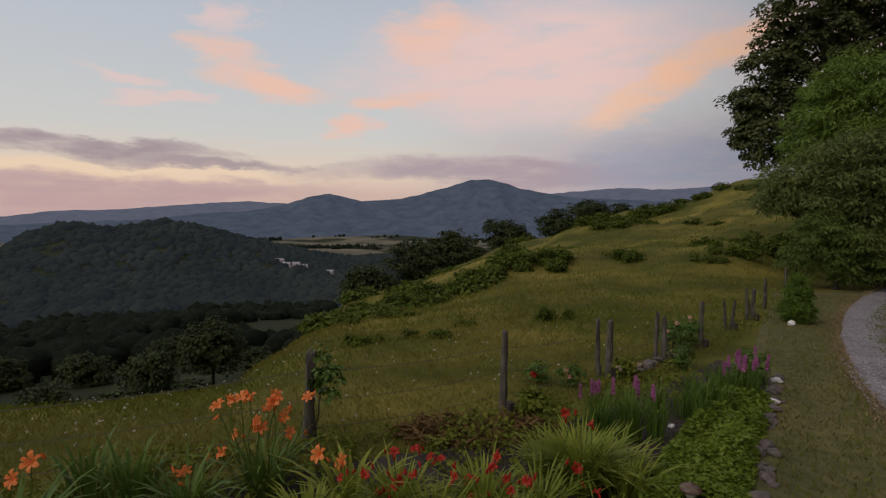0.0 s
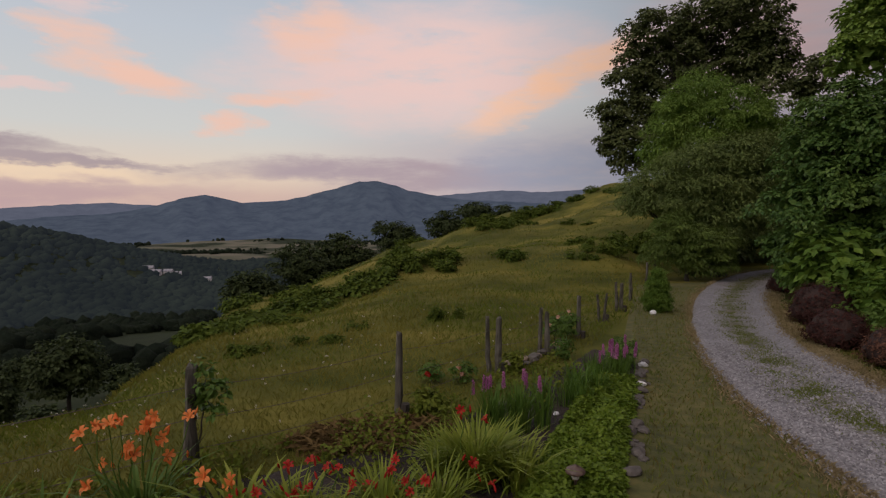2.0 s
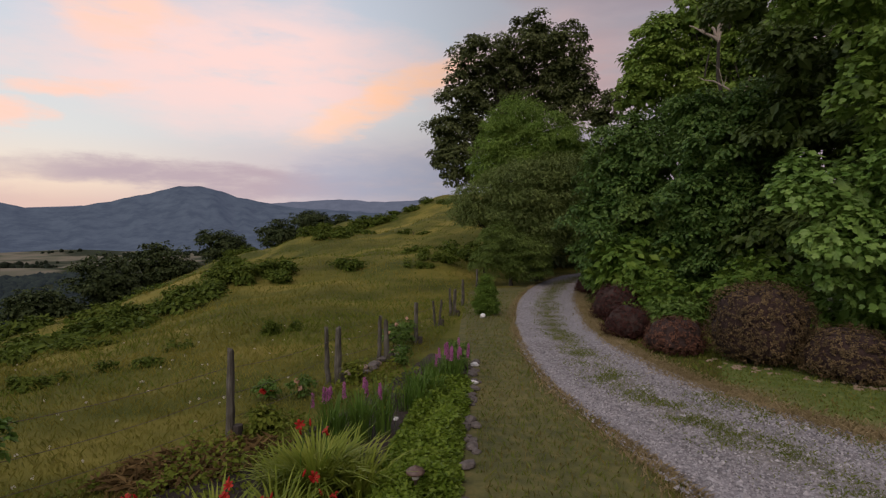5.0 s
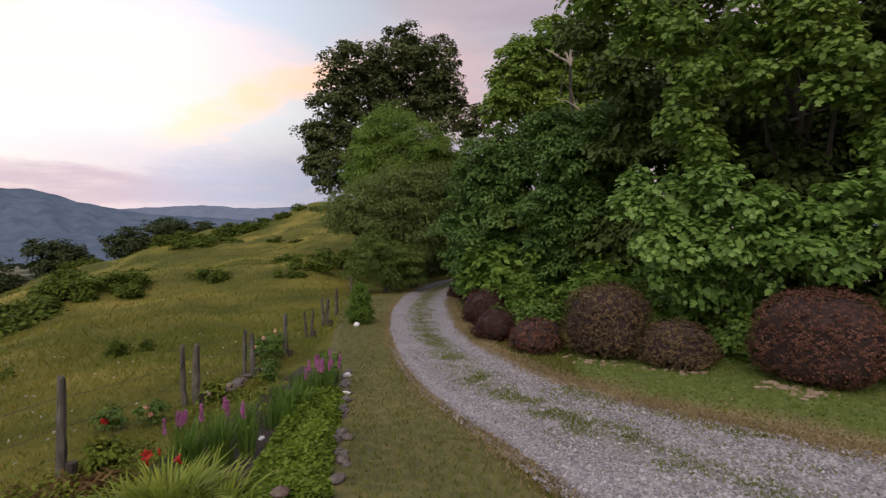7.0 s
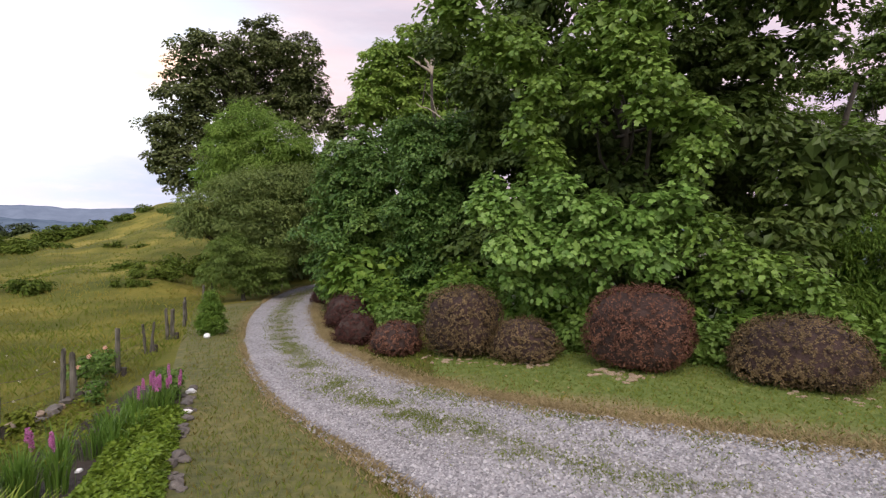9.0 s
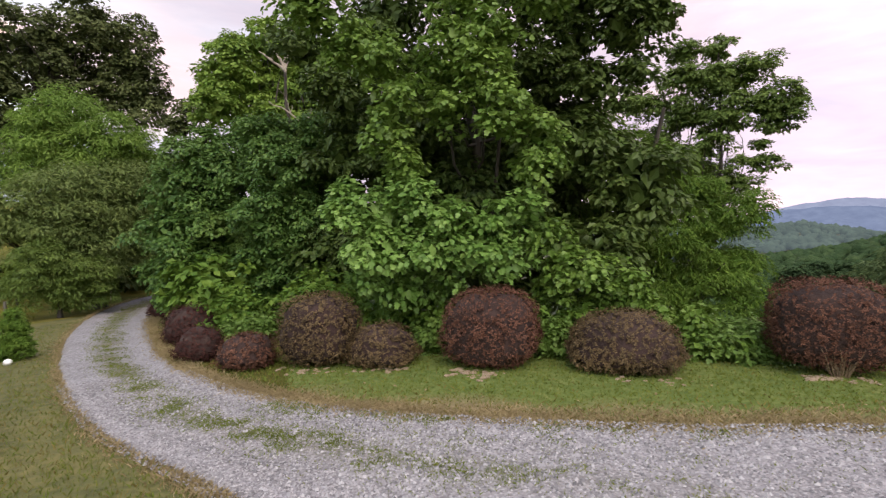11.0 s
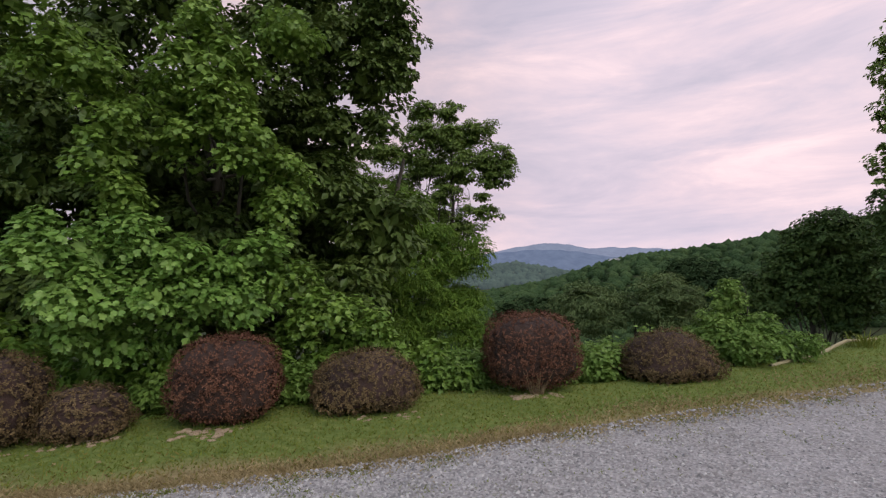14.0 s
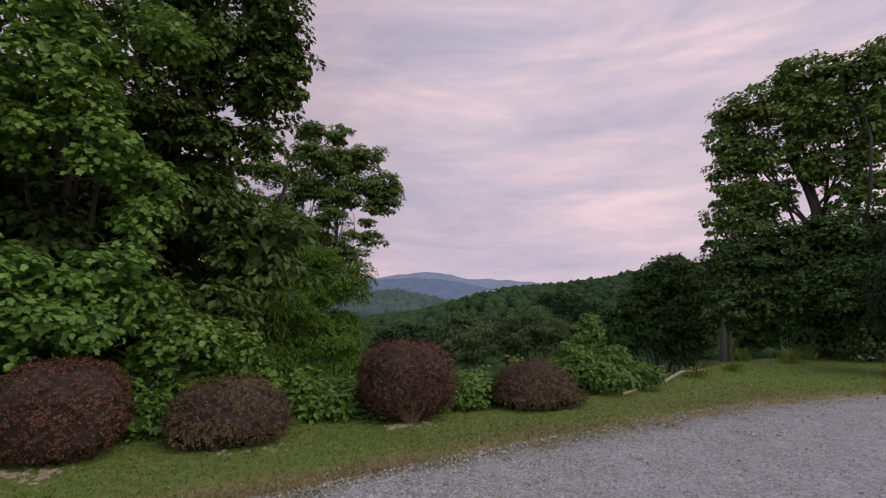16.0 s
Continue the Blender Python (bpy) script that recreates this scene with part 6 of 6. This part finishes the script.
# ---- flower bed ----
def bed_soil():
    L = np.array([(-5.4, 4.3), (-3.0, 4.2), (-1.5, 4.85), (0.6, 5.5), (2.0, 6.5), (3.4, 7.6), (4.5, 8.6)])
    R = np.array([(-5.4, 2.4), (-3.0, 2.9), (-1.5, 3.2), (0.6, 3.3), (2.1, 3.5), (4.1, 6.4), (5.0, 7.8)])
    U, V = np.meshgrid(np.linspace(0, 6, 90), np.linspace(0, 1, 26), indexing="ij")
    k = np.arange(7)
    l = np.stack([np.interp(U, k, L[:, c]) for c in (0, 1)], -1)
    r = np.stack([np.interp(U, k, R[:, c]) for c in (0, 1)], -1)
    P = l + (r - l) * V[..., None]
    e = np.minimum(np.minimum(V, 1 - V) * 8, 1)
    nz = np.array([noise.noise(Vector((a * 3, b * 3, 0))) + 0.5 * noise.noise(Vector((a * 9, b * 9, 2))) for a, b in P.reshape(-1, 2)]).reshape(V.shape)
    Z = ground_z(P[..., 0], P[..., 1]) - 0.03 + e * 0.05 + nz * 0.02
    n, m = U.shape
    i, j = np.meshgrid(np.arange(n - 1), np.arange(m - 1), indexing="ij")
    f = np.stack([i * m + j, i * m + j + 1, (i + 1) * m + j + 1, (i + 1) * m + j], -1).reshape(-1, 4)[:, ::-1]
    tagged(new("flower_bed", mesh_of("flower_bed", np.concatenate([P, Z[..., None]], -1).reshape(-1, 3), f, MAT["soil"], True)), "dark crumbly soil of the flower bed", "soil", "", "structure")


bed_soil()


def arching(x, y, n, length, spread, width, up=0.9, foot=0.1):
    """Strap leaves that rise from one foot and arch over."""
    z = float(ground_z(x, y))
    a = rng.uniform(0, 2 * math.pi, n)
    out = np.stack([np.cos(a), np.sin(a), np.zeros(n)], -1)
    side = np.stack([-np.sin(a), np.cos(a), np.zeros(n)], -1)
    L = length * rng.uniform(0.6, 1.15, n)
    sp = spread * rng.uniform(0.2, 1.2, n)
    fold = rng.uniform(0.4, 1.15, n)
    base = np.array((x, y, z)) + out * (foot * rng.random(n))[:, None]
    rows = []
    for s, w in ((0, 0.55), (0.25, 0.95), (0.5, 1.0), (0.75, 0.75), (1.0, 0.06)):
        h = L * up * (s * 1.35 - fold * 0.75 * s ** 2.2)
        c = base + out * (L * sp * s ** 1.6)[:, None] + np.array((0, 0, 1.0)) * h[:, None]
        rows += [c - side * width * w, c + side * width * w]
    v = np.stack(rows, 1)
    f = np.array([(2 * k, 2 * k + 1, 2 * k + 3, 2 * k + 2) for k in range(4)])
    return v.reshape(-1, 3), ((np.arange(n) * 10)[:, None, None] + f[None]).reshape(-1, 4)


def lily_flower(c, face, r):
    """Six recurved petals round a throat."""
    face = unit(np.array(face, float))
    a = unit(np.cross(face, np.array((0.31, 0.2, 0.93))))
    b = np.cross(face, a)
    vs, fs = [], []
    for k in range(6):
        q = k * math.pi / 3 + rng.normal(0, 0.08)
        o, s = a * math.cos(q) + b * math.sin(q), -a * math.sin(q) + b * math.cos(q)
        w = (0.30 if k % 2 else 0.22) * r
        n = len(vs)
        for d, h, ww in ((0.05, -0.55, 0.15), (0.40, 0.05, 0.8), (0.75, 0.22, 1.0), (1.0, 0.06, 0.45)):
            m = c + o * d * r + face * h * r
            vs += [m - s * w * ww, m + s * w * ww]
        fs += [(n + 2 * j, n + 2 * j + 1, n + 2 * j + 3, n + 2 * j + 2) for j in range(3)]
    return np.array(vs), np.array(fs)


def daylily(x, y, n, length, flowers, petal, leaf, label, width=0.013, spread=0.75, up=0.85, size=0.065):
    t = holder("daylily", (x, y, float(ground_z(x, y))), label, "daylily", "daylilies in the bed")
    if n:
        under("foliage", mesh_of("foliage", *arching(x, y, n, length, spread, width, up, 0.16), MAT[leaf], True), t)
    for fx, fy, fz in flowers:
        c = np.array((fx, fy, fz))
        p = limb_path((x + (fx - x) * 0.35, y + (fy - y) * 0.35, float(ground_z(x, y))), c - np.array((0, 0, 0.03)), 0.08, 6)
        st = under("stem", mesh_of("stem", *tube(p, np.linspace(0.006, 0.004, 6), 5), MAT["iris_leaf"], True), t)
        face = np.array((-0.25, -0.8, 0.75)) + rng.normal(size=3) * 0.45
        under("flower", mesh_of("flower", *lily_flower(c, face, size * rng.uniform(0.85, 1.15)), MAT[petal], True), st)
        for _ in range(2):
            e = c + np.array((rng.normal(0, 0.05), rng.normal(0, 0.05), rng.uniform(-0.09, 0.02)))
            d = unit(np.array((rng.normal(0, 0.4), rng.normal(0, 0.4), 1.0)))
            under("bud", mesh_of("bud", *tube([e, e + d * 0.02, e + d * 0.045, e + d * 0.065], [0.004, 0.010, 0.009, 0.002], 6), MAT[petal], True), st)


ORANGE = [(-1.69, 4.28, 0.84), (-1.76, 4.26, 0.82), (-1.62, 4.30, 0.83), (-1.45, 4.37, 0.77), (-1.41, 4.39, 0.81), (-1.48, 4.33, 0.73), (-1.20, 4.55, 0.75), (-1.73, 4.26, 0.53), (-1.79, 4.13, 0.43), (-1.57, 4.32, 0.62), (-1.32, 4.41, 0.49), (-1.36, 4.40, 0.63), (-1.85, 4.2, 0.80), (-1.55, 4.35, 0.56)]
daylily(-1.5, 4.3, 70, 0.62, ORANGE, "orange", "iris_leaf", "clump of tall orange daylilies beside a fence post")
daylily(-1.95, 3.85, 80, 0.55, [(-1.95, 3.83, 0.43)], "orange", "iris_leaf", "green daylily clump with one orange flower")
daylily(-2.9, 3.4, 80, 0.6, [(-2.78, 3.28, 0.64), (-2.72, 3.36, 0.72)], "orange", "iris_leaf", "green daylily clump at the bed's end")
daylily(-2.45, 4.0, 70, 0.62, [], "orange", "iris_leaf", "clump of upright green strap leaves", 0.014, 0.4, 1.0)
daylily(-2.9, 4.15, 50, 0.6, [], "orange", "iris_leaf", "clump of upright green strap leaves", 0.014, 0.45, 1.0)
daylily(-0.72, 3.95, 46, 0.62, [(-0.98, 4.0, 0.48), (-0.8, 4.0, 0.42)], "orange", "lily_leaf", "pale green daylily with broad arching leaves", 0.018, 0.8)
RED = [(-0.38, 3.98, 0.51), (-0.22, 3.99, 0.53), (-0.10, 4.0, 0.46), (-0.39, 3.9, 0.25), (0.42, 3.97, 0.47), (0.66, 3.95, 0.30), (1.02, 3.87, 0.43), (1.16, 3.83, 0.27), (0.20, 3.99, 0.30), (0.48, 3.97, 0.22)]
daylily(-0.35, 3.9, 170, 0.5, RED[:4] + [(-0.35 + rng.normal(0, 0.22), 3.95 + rng.normal(0, 0.08), rng.uniform(0.25, 0.5)) for _ in range(7)], "red", "lily_leaf", "red daylilies among yellowish strap leaves", 0.010, 0.75, 0.85, 0.04)
daylily(0.32, 3.9, 190, 0.5, [RED[4], RED[5], RED[8], RED[9]] + [(0.4 + rng.normal(0, 0.25), 3.95 + rng.normal(0, 0.08), rng.uniform(0.2, 0.45)) for _ in range(7)], "red", "lily_leaf", "red daylilies among yellowish strap leaves", 0.010, 0.75, 0.85, 0.04)
daylily(1.18, 4.35, 640, 0.50, [RED[6], RED[7], (1.25, 4.32, 0.60), (1.05, 4.4, 0.66)], "red", "lily_leaf", "large yellow-green daylily clump with a few red flowers", 0.011, 0.85, 1.0, 0.045)
daylily(1.50, 4.15, 120, 0.5, [], "red", "lily_leaf", "low yellow-green daylily clump without flowers", 0.010, 0.8, 0.9)


for x, y, n, long_ in ((-0.05, 3.72, 150, 0.46), (0.75, 3.90, 170, 0.46), (0.50, 3.58, 150, 0.42), (-0.95, 3.62, 120, 0.48), (0.95, 4.55, 220, 0.46), (1.48, 4.5, 200, 0.44)):
    daylily(x, y, n, long_, [], "red", "lily_leaf", "low yellow-green daylily clump without flowers", 0.009, 0.7, 0.85)


def blazing_star(x, y, n, h, w, tips, label):
    t = holder("blazing_star", (x, y, float(ground_z(x, y))), label, "flowering plant", "purple spikes in the bed")
    z = float(ground_z(x, y))
    under("foliage", mesh_of("foliage", *joined([arching(x + rng.normal(0, w), y + rng.normal(0, w * 0.6), n // 8, h, 0.3, 0.006, 1.0, 0.14) for _ in range(8)]), MAT["spike_leaf"], True), t)
    for fx, fy, fz in tips:
        p = limb_path((fx + rng.normal(0, 0.03), fy, z), (fx, fy, fz), 0.03, 6)
        st = under("stem", mesh_of("stem", *tube(p, np.linspace(0.006, 0.003, 6), 5), MAT["spike_leaf"], True), t)
        k = 260
        s = rng.random(k)
        L = rng.uniform(0.10, 0.18)
        d = sphere_dirs(k)
        pos = np.array((fx, fy, fz)) - np.array((0, 0, 1.0)) * (s * L)[:, None] + d * (0.010 * (0.4 + s))[:, None]
        under("flower_spike", mesh_of("flower_spike", *leaves(OVAL, pos, d + rng.normal(size=d.shape) * 0.5, d, rng.uniform(0.011, 0.022, k)), MAT["pink"]), st)


SPIKES = [(1.47, 5.50, 0.56), (1.60, 5.52, 0.60), (1.62, 5.46, 0.60), (1.79, 5.40, 0.66), (1.70, 5.6, 0.58), (2.0, 5.34, 0.70), (2.05, 5.4, 0.64), (2.16, 5.28, 0.62), (2.2, 5.36, 0.58)]
blazing_star(1.85, 5.42, 520, 0.56, 0.20, SPIKES, "tall clump of magenta blazing star spikes")
blazing_star(2.85, 6.1, 420, 0.5, 0.22, [], "green tuft of fine upright leaves in the bed")
TIPS = [(3.85 + rng.normal(0, 0.16), 6.7 + rng.normal(0, 0.12), rng.uniform(0.50, 0.64)) for _ in range(17)]
blazing_star(3.85, 6.7, 420, 0.44, 0.18, TIPS, "dense clump of magenta blazing star in full flower")
tree("bed_shrub", [(4.42, 7.35, 0.22, 0.22, 0.26)], (4.42, 7.35), "bright", "small bright green shrub at the end of the bed", 0.08, 2.2, 0.06, trunk=0.015, cover=2.0, category="shrub")


def ground_cover():
    n = 26000
    u, v = rng.random(n), rng.random(n)
    k = [0, 0.45, 1]
    l = np.stack([np.interp(u, k, [0.9, 1.95, 3.5]), np.interp(u, k, [3.2, 4.7, 6.7])], -1)
    r = np.stack([np.interp(u, k, [2.0, 2.75, 4.1]), np.interp(u, k, [3.35, 4.55, 6.4])], -1)
    P = l + (r - l) * v[:, None]
    mound = np.array([noise.noise(Vector((a * 2.6, b * 2.6, 7))) for a, b in P])
    h = np.clip(0.13 + 0.14 * mound, 0.02, 0.3) * np.minimum(1, np.minimum(v, 1 - v) * 7) * rng.random(n) ** 0.4
    pos = np.stack([P[:, 0], P[:, 1], ground_z(P[:, 0], P[:, 1]) + 0.03 + h], -1)
    nor = rng.normal(size=pos.shape) * 0.5 + np.array((0, 0, 1.0))
    tagged(new("ground_cover", mesh_of("ground_cover", *leaves(OVAL, pos, nor, rng.normal(size=pos.shape) + np.array((0, -0.3, 0)), rng.uniform(0.035, 0.075, n)), MAT["cover"])), "mat of bright green feathery ground cover edging the bed", "ground cover", "", "stuff")
    n = 9000
    x, y = rng.uniform(-5, 3.6, n), rng.random(n)
    y = np.interp(x, [-5, -1.5, 0.7, 2.2, 3.6], [3.9, 4.6, 5.3, 6.3, 7.5]) + (y - 0.5) * 1.3
    lump = np.array([noise.noise(Vector((a * 1.3, b * 1.3, 3))) for a, b in zip(x, y)])
    ok = lump > -0.05
    x, y, lump = x[ok], y[ok], lump[ok]
    pos = on_ground(x, y, 0.02) + np.array((0, 0, 1.0)) * (rng.random(len(x)) * np.clip(0.1 + lump * 0.5, 0.05, 0.36))[:, None]
    tagged(new("bed_weeds", mesh_of("bed_weeds", *leaves(OVAL, pos, rng.normal(size=pos.shape) * 0.6 + np.array((0, 0, 0.8)), rng.normal(size=pos.shape), rng.uniform(0.03, 0.075, len(x))), MAT["pasture_green"])), "mixed low green leaves between the bed and the fence", "weeds", "", "stuff")


ground_cover()


def mown_hay():
    """A heap of brown cut grass on the bank, and flat stones along the fence."""
    n = 5200
    x, y = rng.normal(0.35, 0.42, n), rng.normal(5.55, 0.20, n)
    ok = (x - 0.35) ** 2 / 0.75 + (y - 5.55) ** 2 / 0.17 < 1
    P = on_ground(x[ok], y[ok], 0.02) + np.array((0, 0, 1.0)) * (0.05 * rng.random(ok.sum()))[:, None]
    v, f = leaves(SLIM, P, rng.normal(size=P.shape) * 0.4 + np.array((0, 0, 1.0)), rng.normal(size=P.shape) * np.array((1, 1, 0.3)), rng.uniform(0.08, 0.20, len(P)))
    tagged(new("cut_grass", mesh_of("cut_grass", v, f, MAT["hay"])), "heap of brown cut grass on the bank below the fence", "hay", "", "stuff")
    for k in range(16):
        u = k / 15
        q = rng.uniform(0.05, 0.10)
        rock("fence_stone", 2.75 + 1.6 * u + rng.normal(0, 0.05), 7.75 + 1.45 * u + rng.normal(0, 0.05), (q * 1.5, q, q * 0.6), "soil_rock" if k % 3 else "tan_rock", "flat brown field stone along the fence", "stones along the fence")


mown_hay()


def rose(x, y, h, blooms, mat, label):
    z = float(ground_z(x, y))
    t = tree("rose_bush", [(x, y, z + h * 0.55, h * 0.45, h * 0.45)], (x, y), "iris_leaf", label, 0.09, 1.2, 0.05, trunk=0.01, cover=1.4, inner=0.4, category="rose", limbs=False, group="roses along the fence")
    for k in range(blooms):
        d = sphere_dirs(1)[0]
        c = np.array((x, y, z + h * 0.7)) + d * np.array((0.4, 0.4, 0.35)) * h
        q = sphere_dirs(36)
        under("bloom", mesh_of("bloom", *leaves(OVAL, c + q * 0.018, q + rng.normal(size=q.shape) * 0.2, np.cross(q, sphere_dirs(36)), np.full(36, 0.038)), MAT[mat]), t)


rose(4.1, 9.2, 0.5, 3, "peach", "small rose bush with peach blooms by the fence")
rose(4.55, 9.6, 0.5, 2, "peach", "small rose bush with peach blooms by the fence")
rose(3.75, 8.1, 0.35, 2, "peach", "low rose bush with pale blooms")
rose(1.35, 7.3, 0.3, 3, "red", "low rose bush with faded red blooms")
rose(1.75, 7.2, 0.3, 3, "peach", "low rose bush with faded blooms")
tree("post_vine", [(-1.16, 5.12, 0.70, 0.13, 0.17), (-1.24, 5.16, 0.95, 0.07, 0.08)], (-1.27, 5.18), "iris_leaf", "leafy vine climbing a fence post", 0.07, 0.9, 0.075, trunk=0.012, cover=1.6, inner=0.5, category="vine")
for x, y, h in ((1.05, 6.15, 0.30), (2.7, 7.5, 0.3)):
    tree("weed_clump", [(x, y, float(ground_z(x, y)) + h * 0.45, h * 0.5, h * 0.5)], (x, y), "pasture_green", "dark leafy weed clump by the fence", 0.09, 1.8, 0.07, trunk=0.01, cover=1.8, category="weeds", limbs=False, group="weeds by the fence")
tree("cone_conifer", [(8.05, 11.75, 0.28, 0.36, 0.34), (8.05, 11.75, 0.58, 0.27, 0.34), (8.05, 11.75, 0.86, 0.15, 0.26)], (8.05, 11.75), "droop", "small clipped cone-shaped conifer beside the drive", 0.09, 2.6, 0.08, SLIM, trunk=0.04, cover=2.2, category="conifer", limbs=False, ragged=0.08)


def path_light(x, y):
    z = float(ground_z(x, y))
    t = holder("path_light", (x, y, z), "bronze mushroom-shaped garden path light in the bed", "garden light")

    def turned(name, prof, mat, parent):
        a = np.arange(20) * 2 * math.pi / 20
        v = np.array([(x + r * math.cos(q), y + r * math.sin(q), z + h) for r, h in prof for q in a])
        n = len(prof)
        f = np.array([(i * 20 + j, i * 20 + (j + 1) % 20, (i + 1) * 20 + (j + 1) % 20, (i + 1) * 20 + j) for i in range(n - 1) for j in range(20)])
        return under(name, mesh_of(name, v, f, MAT[mat], True), parent)

    turned("stake", [(0.012, -0.03), (0.012, 0.20), (0.03, 0.205), (0.03, 0.215), (0.001, 0.216)], "copper", t)
    turned("lens", [(0.032, 0.215), (0.038, 0.25), (0.034, 0.262), (0.001, 0.262)], "lens", t)
    turned("cap", [(0.034, 0.258), (0.078, 0.262), (0.082, 0.270), (0.074, 0.286), (0.045, 0.305), (0.012, 0.315), (0.010, 0.326), (0.001, 0.328)], "copper", t)


path_light(1.88, 3.86)

# ---- at the lawn's far end ----
tagged(new("drain_pipe", mesh_of("drain_pipe", *tube([(11.2, -10.0, 0.02), (11.7, -11.2, 0.06), (12.2, -12.4, 0.05), (12.5, -13.1, 0.16), (12.9, -13.9, 0.22), (13.4, -15.0, 0.12), (13.9, -16.0, 0.05)], [0.045] * 7, 9), MAT["hose"], True)), "faded plastic pipe lying along the lawn's edge", "pipe")
t = holder("tree_stump", (16.2, -19.7, -0.05), "broken reddish-brown tree stump behind the lawn", "stump")
under("stump_wood", mesh_of("stump_wood", *tube([(16.2, -19.7, -0.05), (16.2, -19.72, 0.5), (16.18, -19.75, 1.1), (16.2, -19.7, 1.55)], [0.19, 0.15, 0.13, 0.03], 9), MAT["bark"], True), t)
under("stump_splinter", mesh_of("stump_splinter", *tube([(16.05, -19.85, -0.05), (16.0, -19.9, 0.8), (15.98, -19.9, 1.25)], [0.10, 0.08, 0.02], 7), MAT["bark"], True), t)
for x, y, n, h in ((14.6, -21.5, 120, 0.7), (15.3, -23.6, 160, 0.8), (14.9, -25.2, 140, 0.8), (15.8, -20.2, 100, 0.7), (13.6, -27.5, 120, 0.6), (12.9, -14.5, 80, 0.5), (13.6, -17.0, 90, 0.5)):
    t = holder("tall_grass_clump", (x, y, float(ground_z(x, y))), "clump of tall bright grass at the lawn's edge", "grass clump", "grass clumps at the lawn's edge")
    under("foliage", mesh_of("foliage", *arching(x, y, n, h, 0.5, 0.014, 0.9, 0.5), MAT["lawn"], True), t)
t = holder("marker_post", (18.2, 21.1, float(ground_z(18.2, 21.1)) - 0.05), "pale wooden marker post where the drive enters the wood", "post")
zz = float(ground_z(18.2, 21.1))
under("post_shaft", mesh_of("post_shaft", *tube([(18.2, 21.1, zz - 0.05), (18.2, 21.1, zz + 1.0), (18.2, 21.1, zz + 1.9), (18.2, 21.1, zz + 1.94)], [0.05, 0.05, 0.05, 0.01], 8), MAT["deadwood"], True), t)


# ---- houses in the valley ----
def box_mesh(name, x0, x1, y0, y1, z0, z1, mat):
    v = [(x, y, z) for x in (x0, x1) for y in (y0, y1) for z in (z0, z1)]
    f = [(0, 1, 3, 2), (4, 6, 7, 5), (0, 4, 5, 1), (2, 3, 7, 6), (0, 2, 6, 4), (1, 5, 7, 3)]
    return mesh_of(name, np.array(v, float), np.array(f), mat)


def house(x, y, w, d, h, label):
    z = float(ground_z(x, y)) - 0.3
    t = holder("house", (x, y, z), label, "house", "houses in the valley")
    under("wall", box_mesh("wall", x - w / 2, x + w / 2, y - d / 2, y + d / 2, z, z + h, MAT["house_wall"]), t)
    o = 0.5
    v = np.array([(x - w / 2 - o, y - d / 2 - o, z + h), (x + w / 2 + o, y - d / 2 - o, z + h), (x + w / 2 + o, y + d / 2 + o, z + h), (x - w / 2 - o, y + d / 2 + o, z + h), (x - w / 2 - o, y, z + h + d * 0.32), (x + w / 2 + o, y, z + h + d * 0.32)])
    me = bpy.data.meshes.new("roof")
    me.from_pydata([tuple(q) for q in v], [], [(0, 1, 5, 4), (2, 3, 4, 5), (0, 4, 3), (1, 2, 5), (3, 2, 1, 0)])
    me.materials.append(MAT["house_roof"])
    under("roof", me, t)
    for k in range(3):
        cx = x + w * (k - 1) * 0.3
        under("window", box_mesh("window", cx - 0.6, cx + 0.6, y - d / 2 - 0.06, y - d / 2 + 0.02, z + 1.2, z + 2.6, MAT["glass"]), t)


for x, y, w in ((-210, 667.7, 11), (-190, 673.7, 9), (-179, 676.6, 8), (-197, 650, 12), (-150, 690, 8)):
    house(x, y, w, 8, 4.5, "small white house among dark valley trees")
house(443.8, -231.3, 14, 9, 5, "white house on the wooded hill's crest")


def litter():
    """Fallen leaves on the lawn and small pale blooms in the rough grass."""
    n = 34
    x, y = rng.uniform(7.0, 9.2, n), rng.uniform(-8, 5, n)
    ok = x > np.interp(y, DRIVE_R[::-1, 1], DRIVE_R[::-1, 0]) + 0.2
    p = on_ground(x[ok], y[ok], 0.05)
    v, f = leaves(OVAL, p, np.array((0, 0, 1.0)) + rng.normal(size=p.shape) * 0.3, rng.normal(size=p.shape), rng.uniform(0.05, 0.09, len(p)))
    tagged(new("fallen_leaves", mesh_of("fallen_leaves", v, f, MAT["straw"])), "a few fallen tan leaves on the lawn", "leaves", "", "stuff")
    n = 170
    a, r = np.radians(rng.uniform(-42, 30, n)), rng.uniform(5.5, 13, n)
    x, y = r * np.sin(a), r * np.cos(a)
    ok = fence_side(x, y) > 0.2
    c = np.repeat(on_ground(x[ok], y[ok], 0.16), 7, 0)
    q = sphere_dirs(len(c))
    v, f = leaves(OVAL, c + q * 0.008, q, np.cross(q, sphere_dirs(len(c))), np.full(len(c), 0.022))
    tagged(new("meadow_blooms", mesh_of("meadow_blooms", v, f, MAT["bloom"])), "tiny pale wildflowers scattered in the pasture", "wildflowers", "", "stuff")


litter()
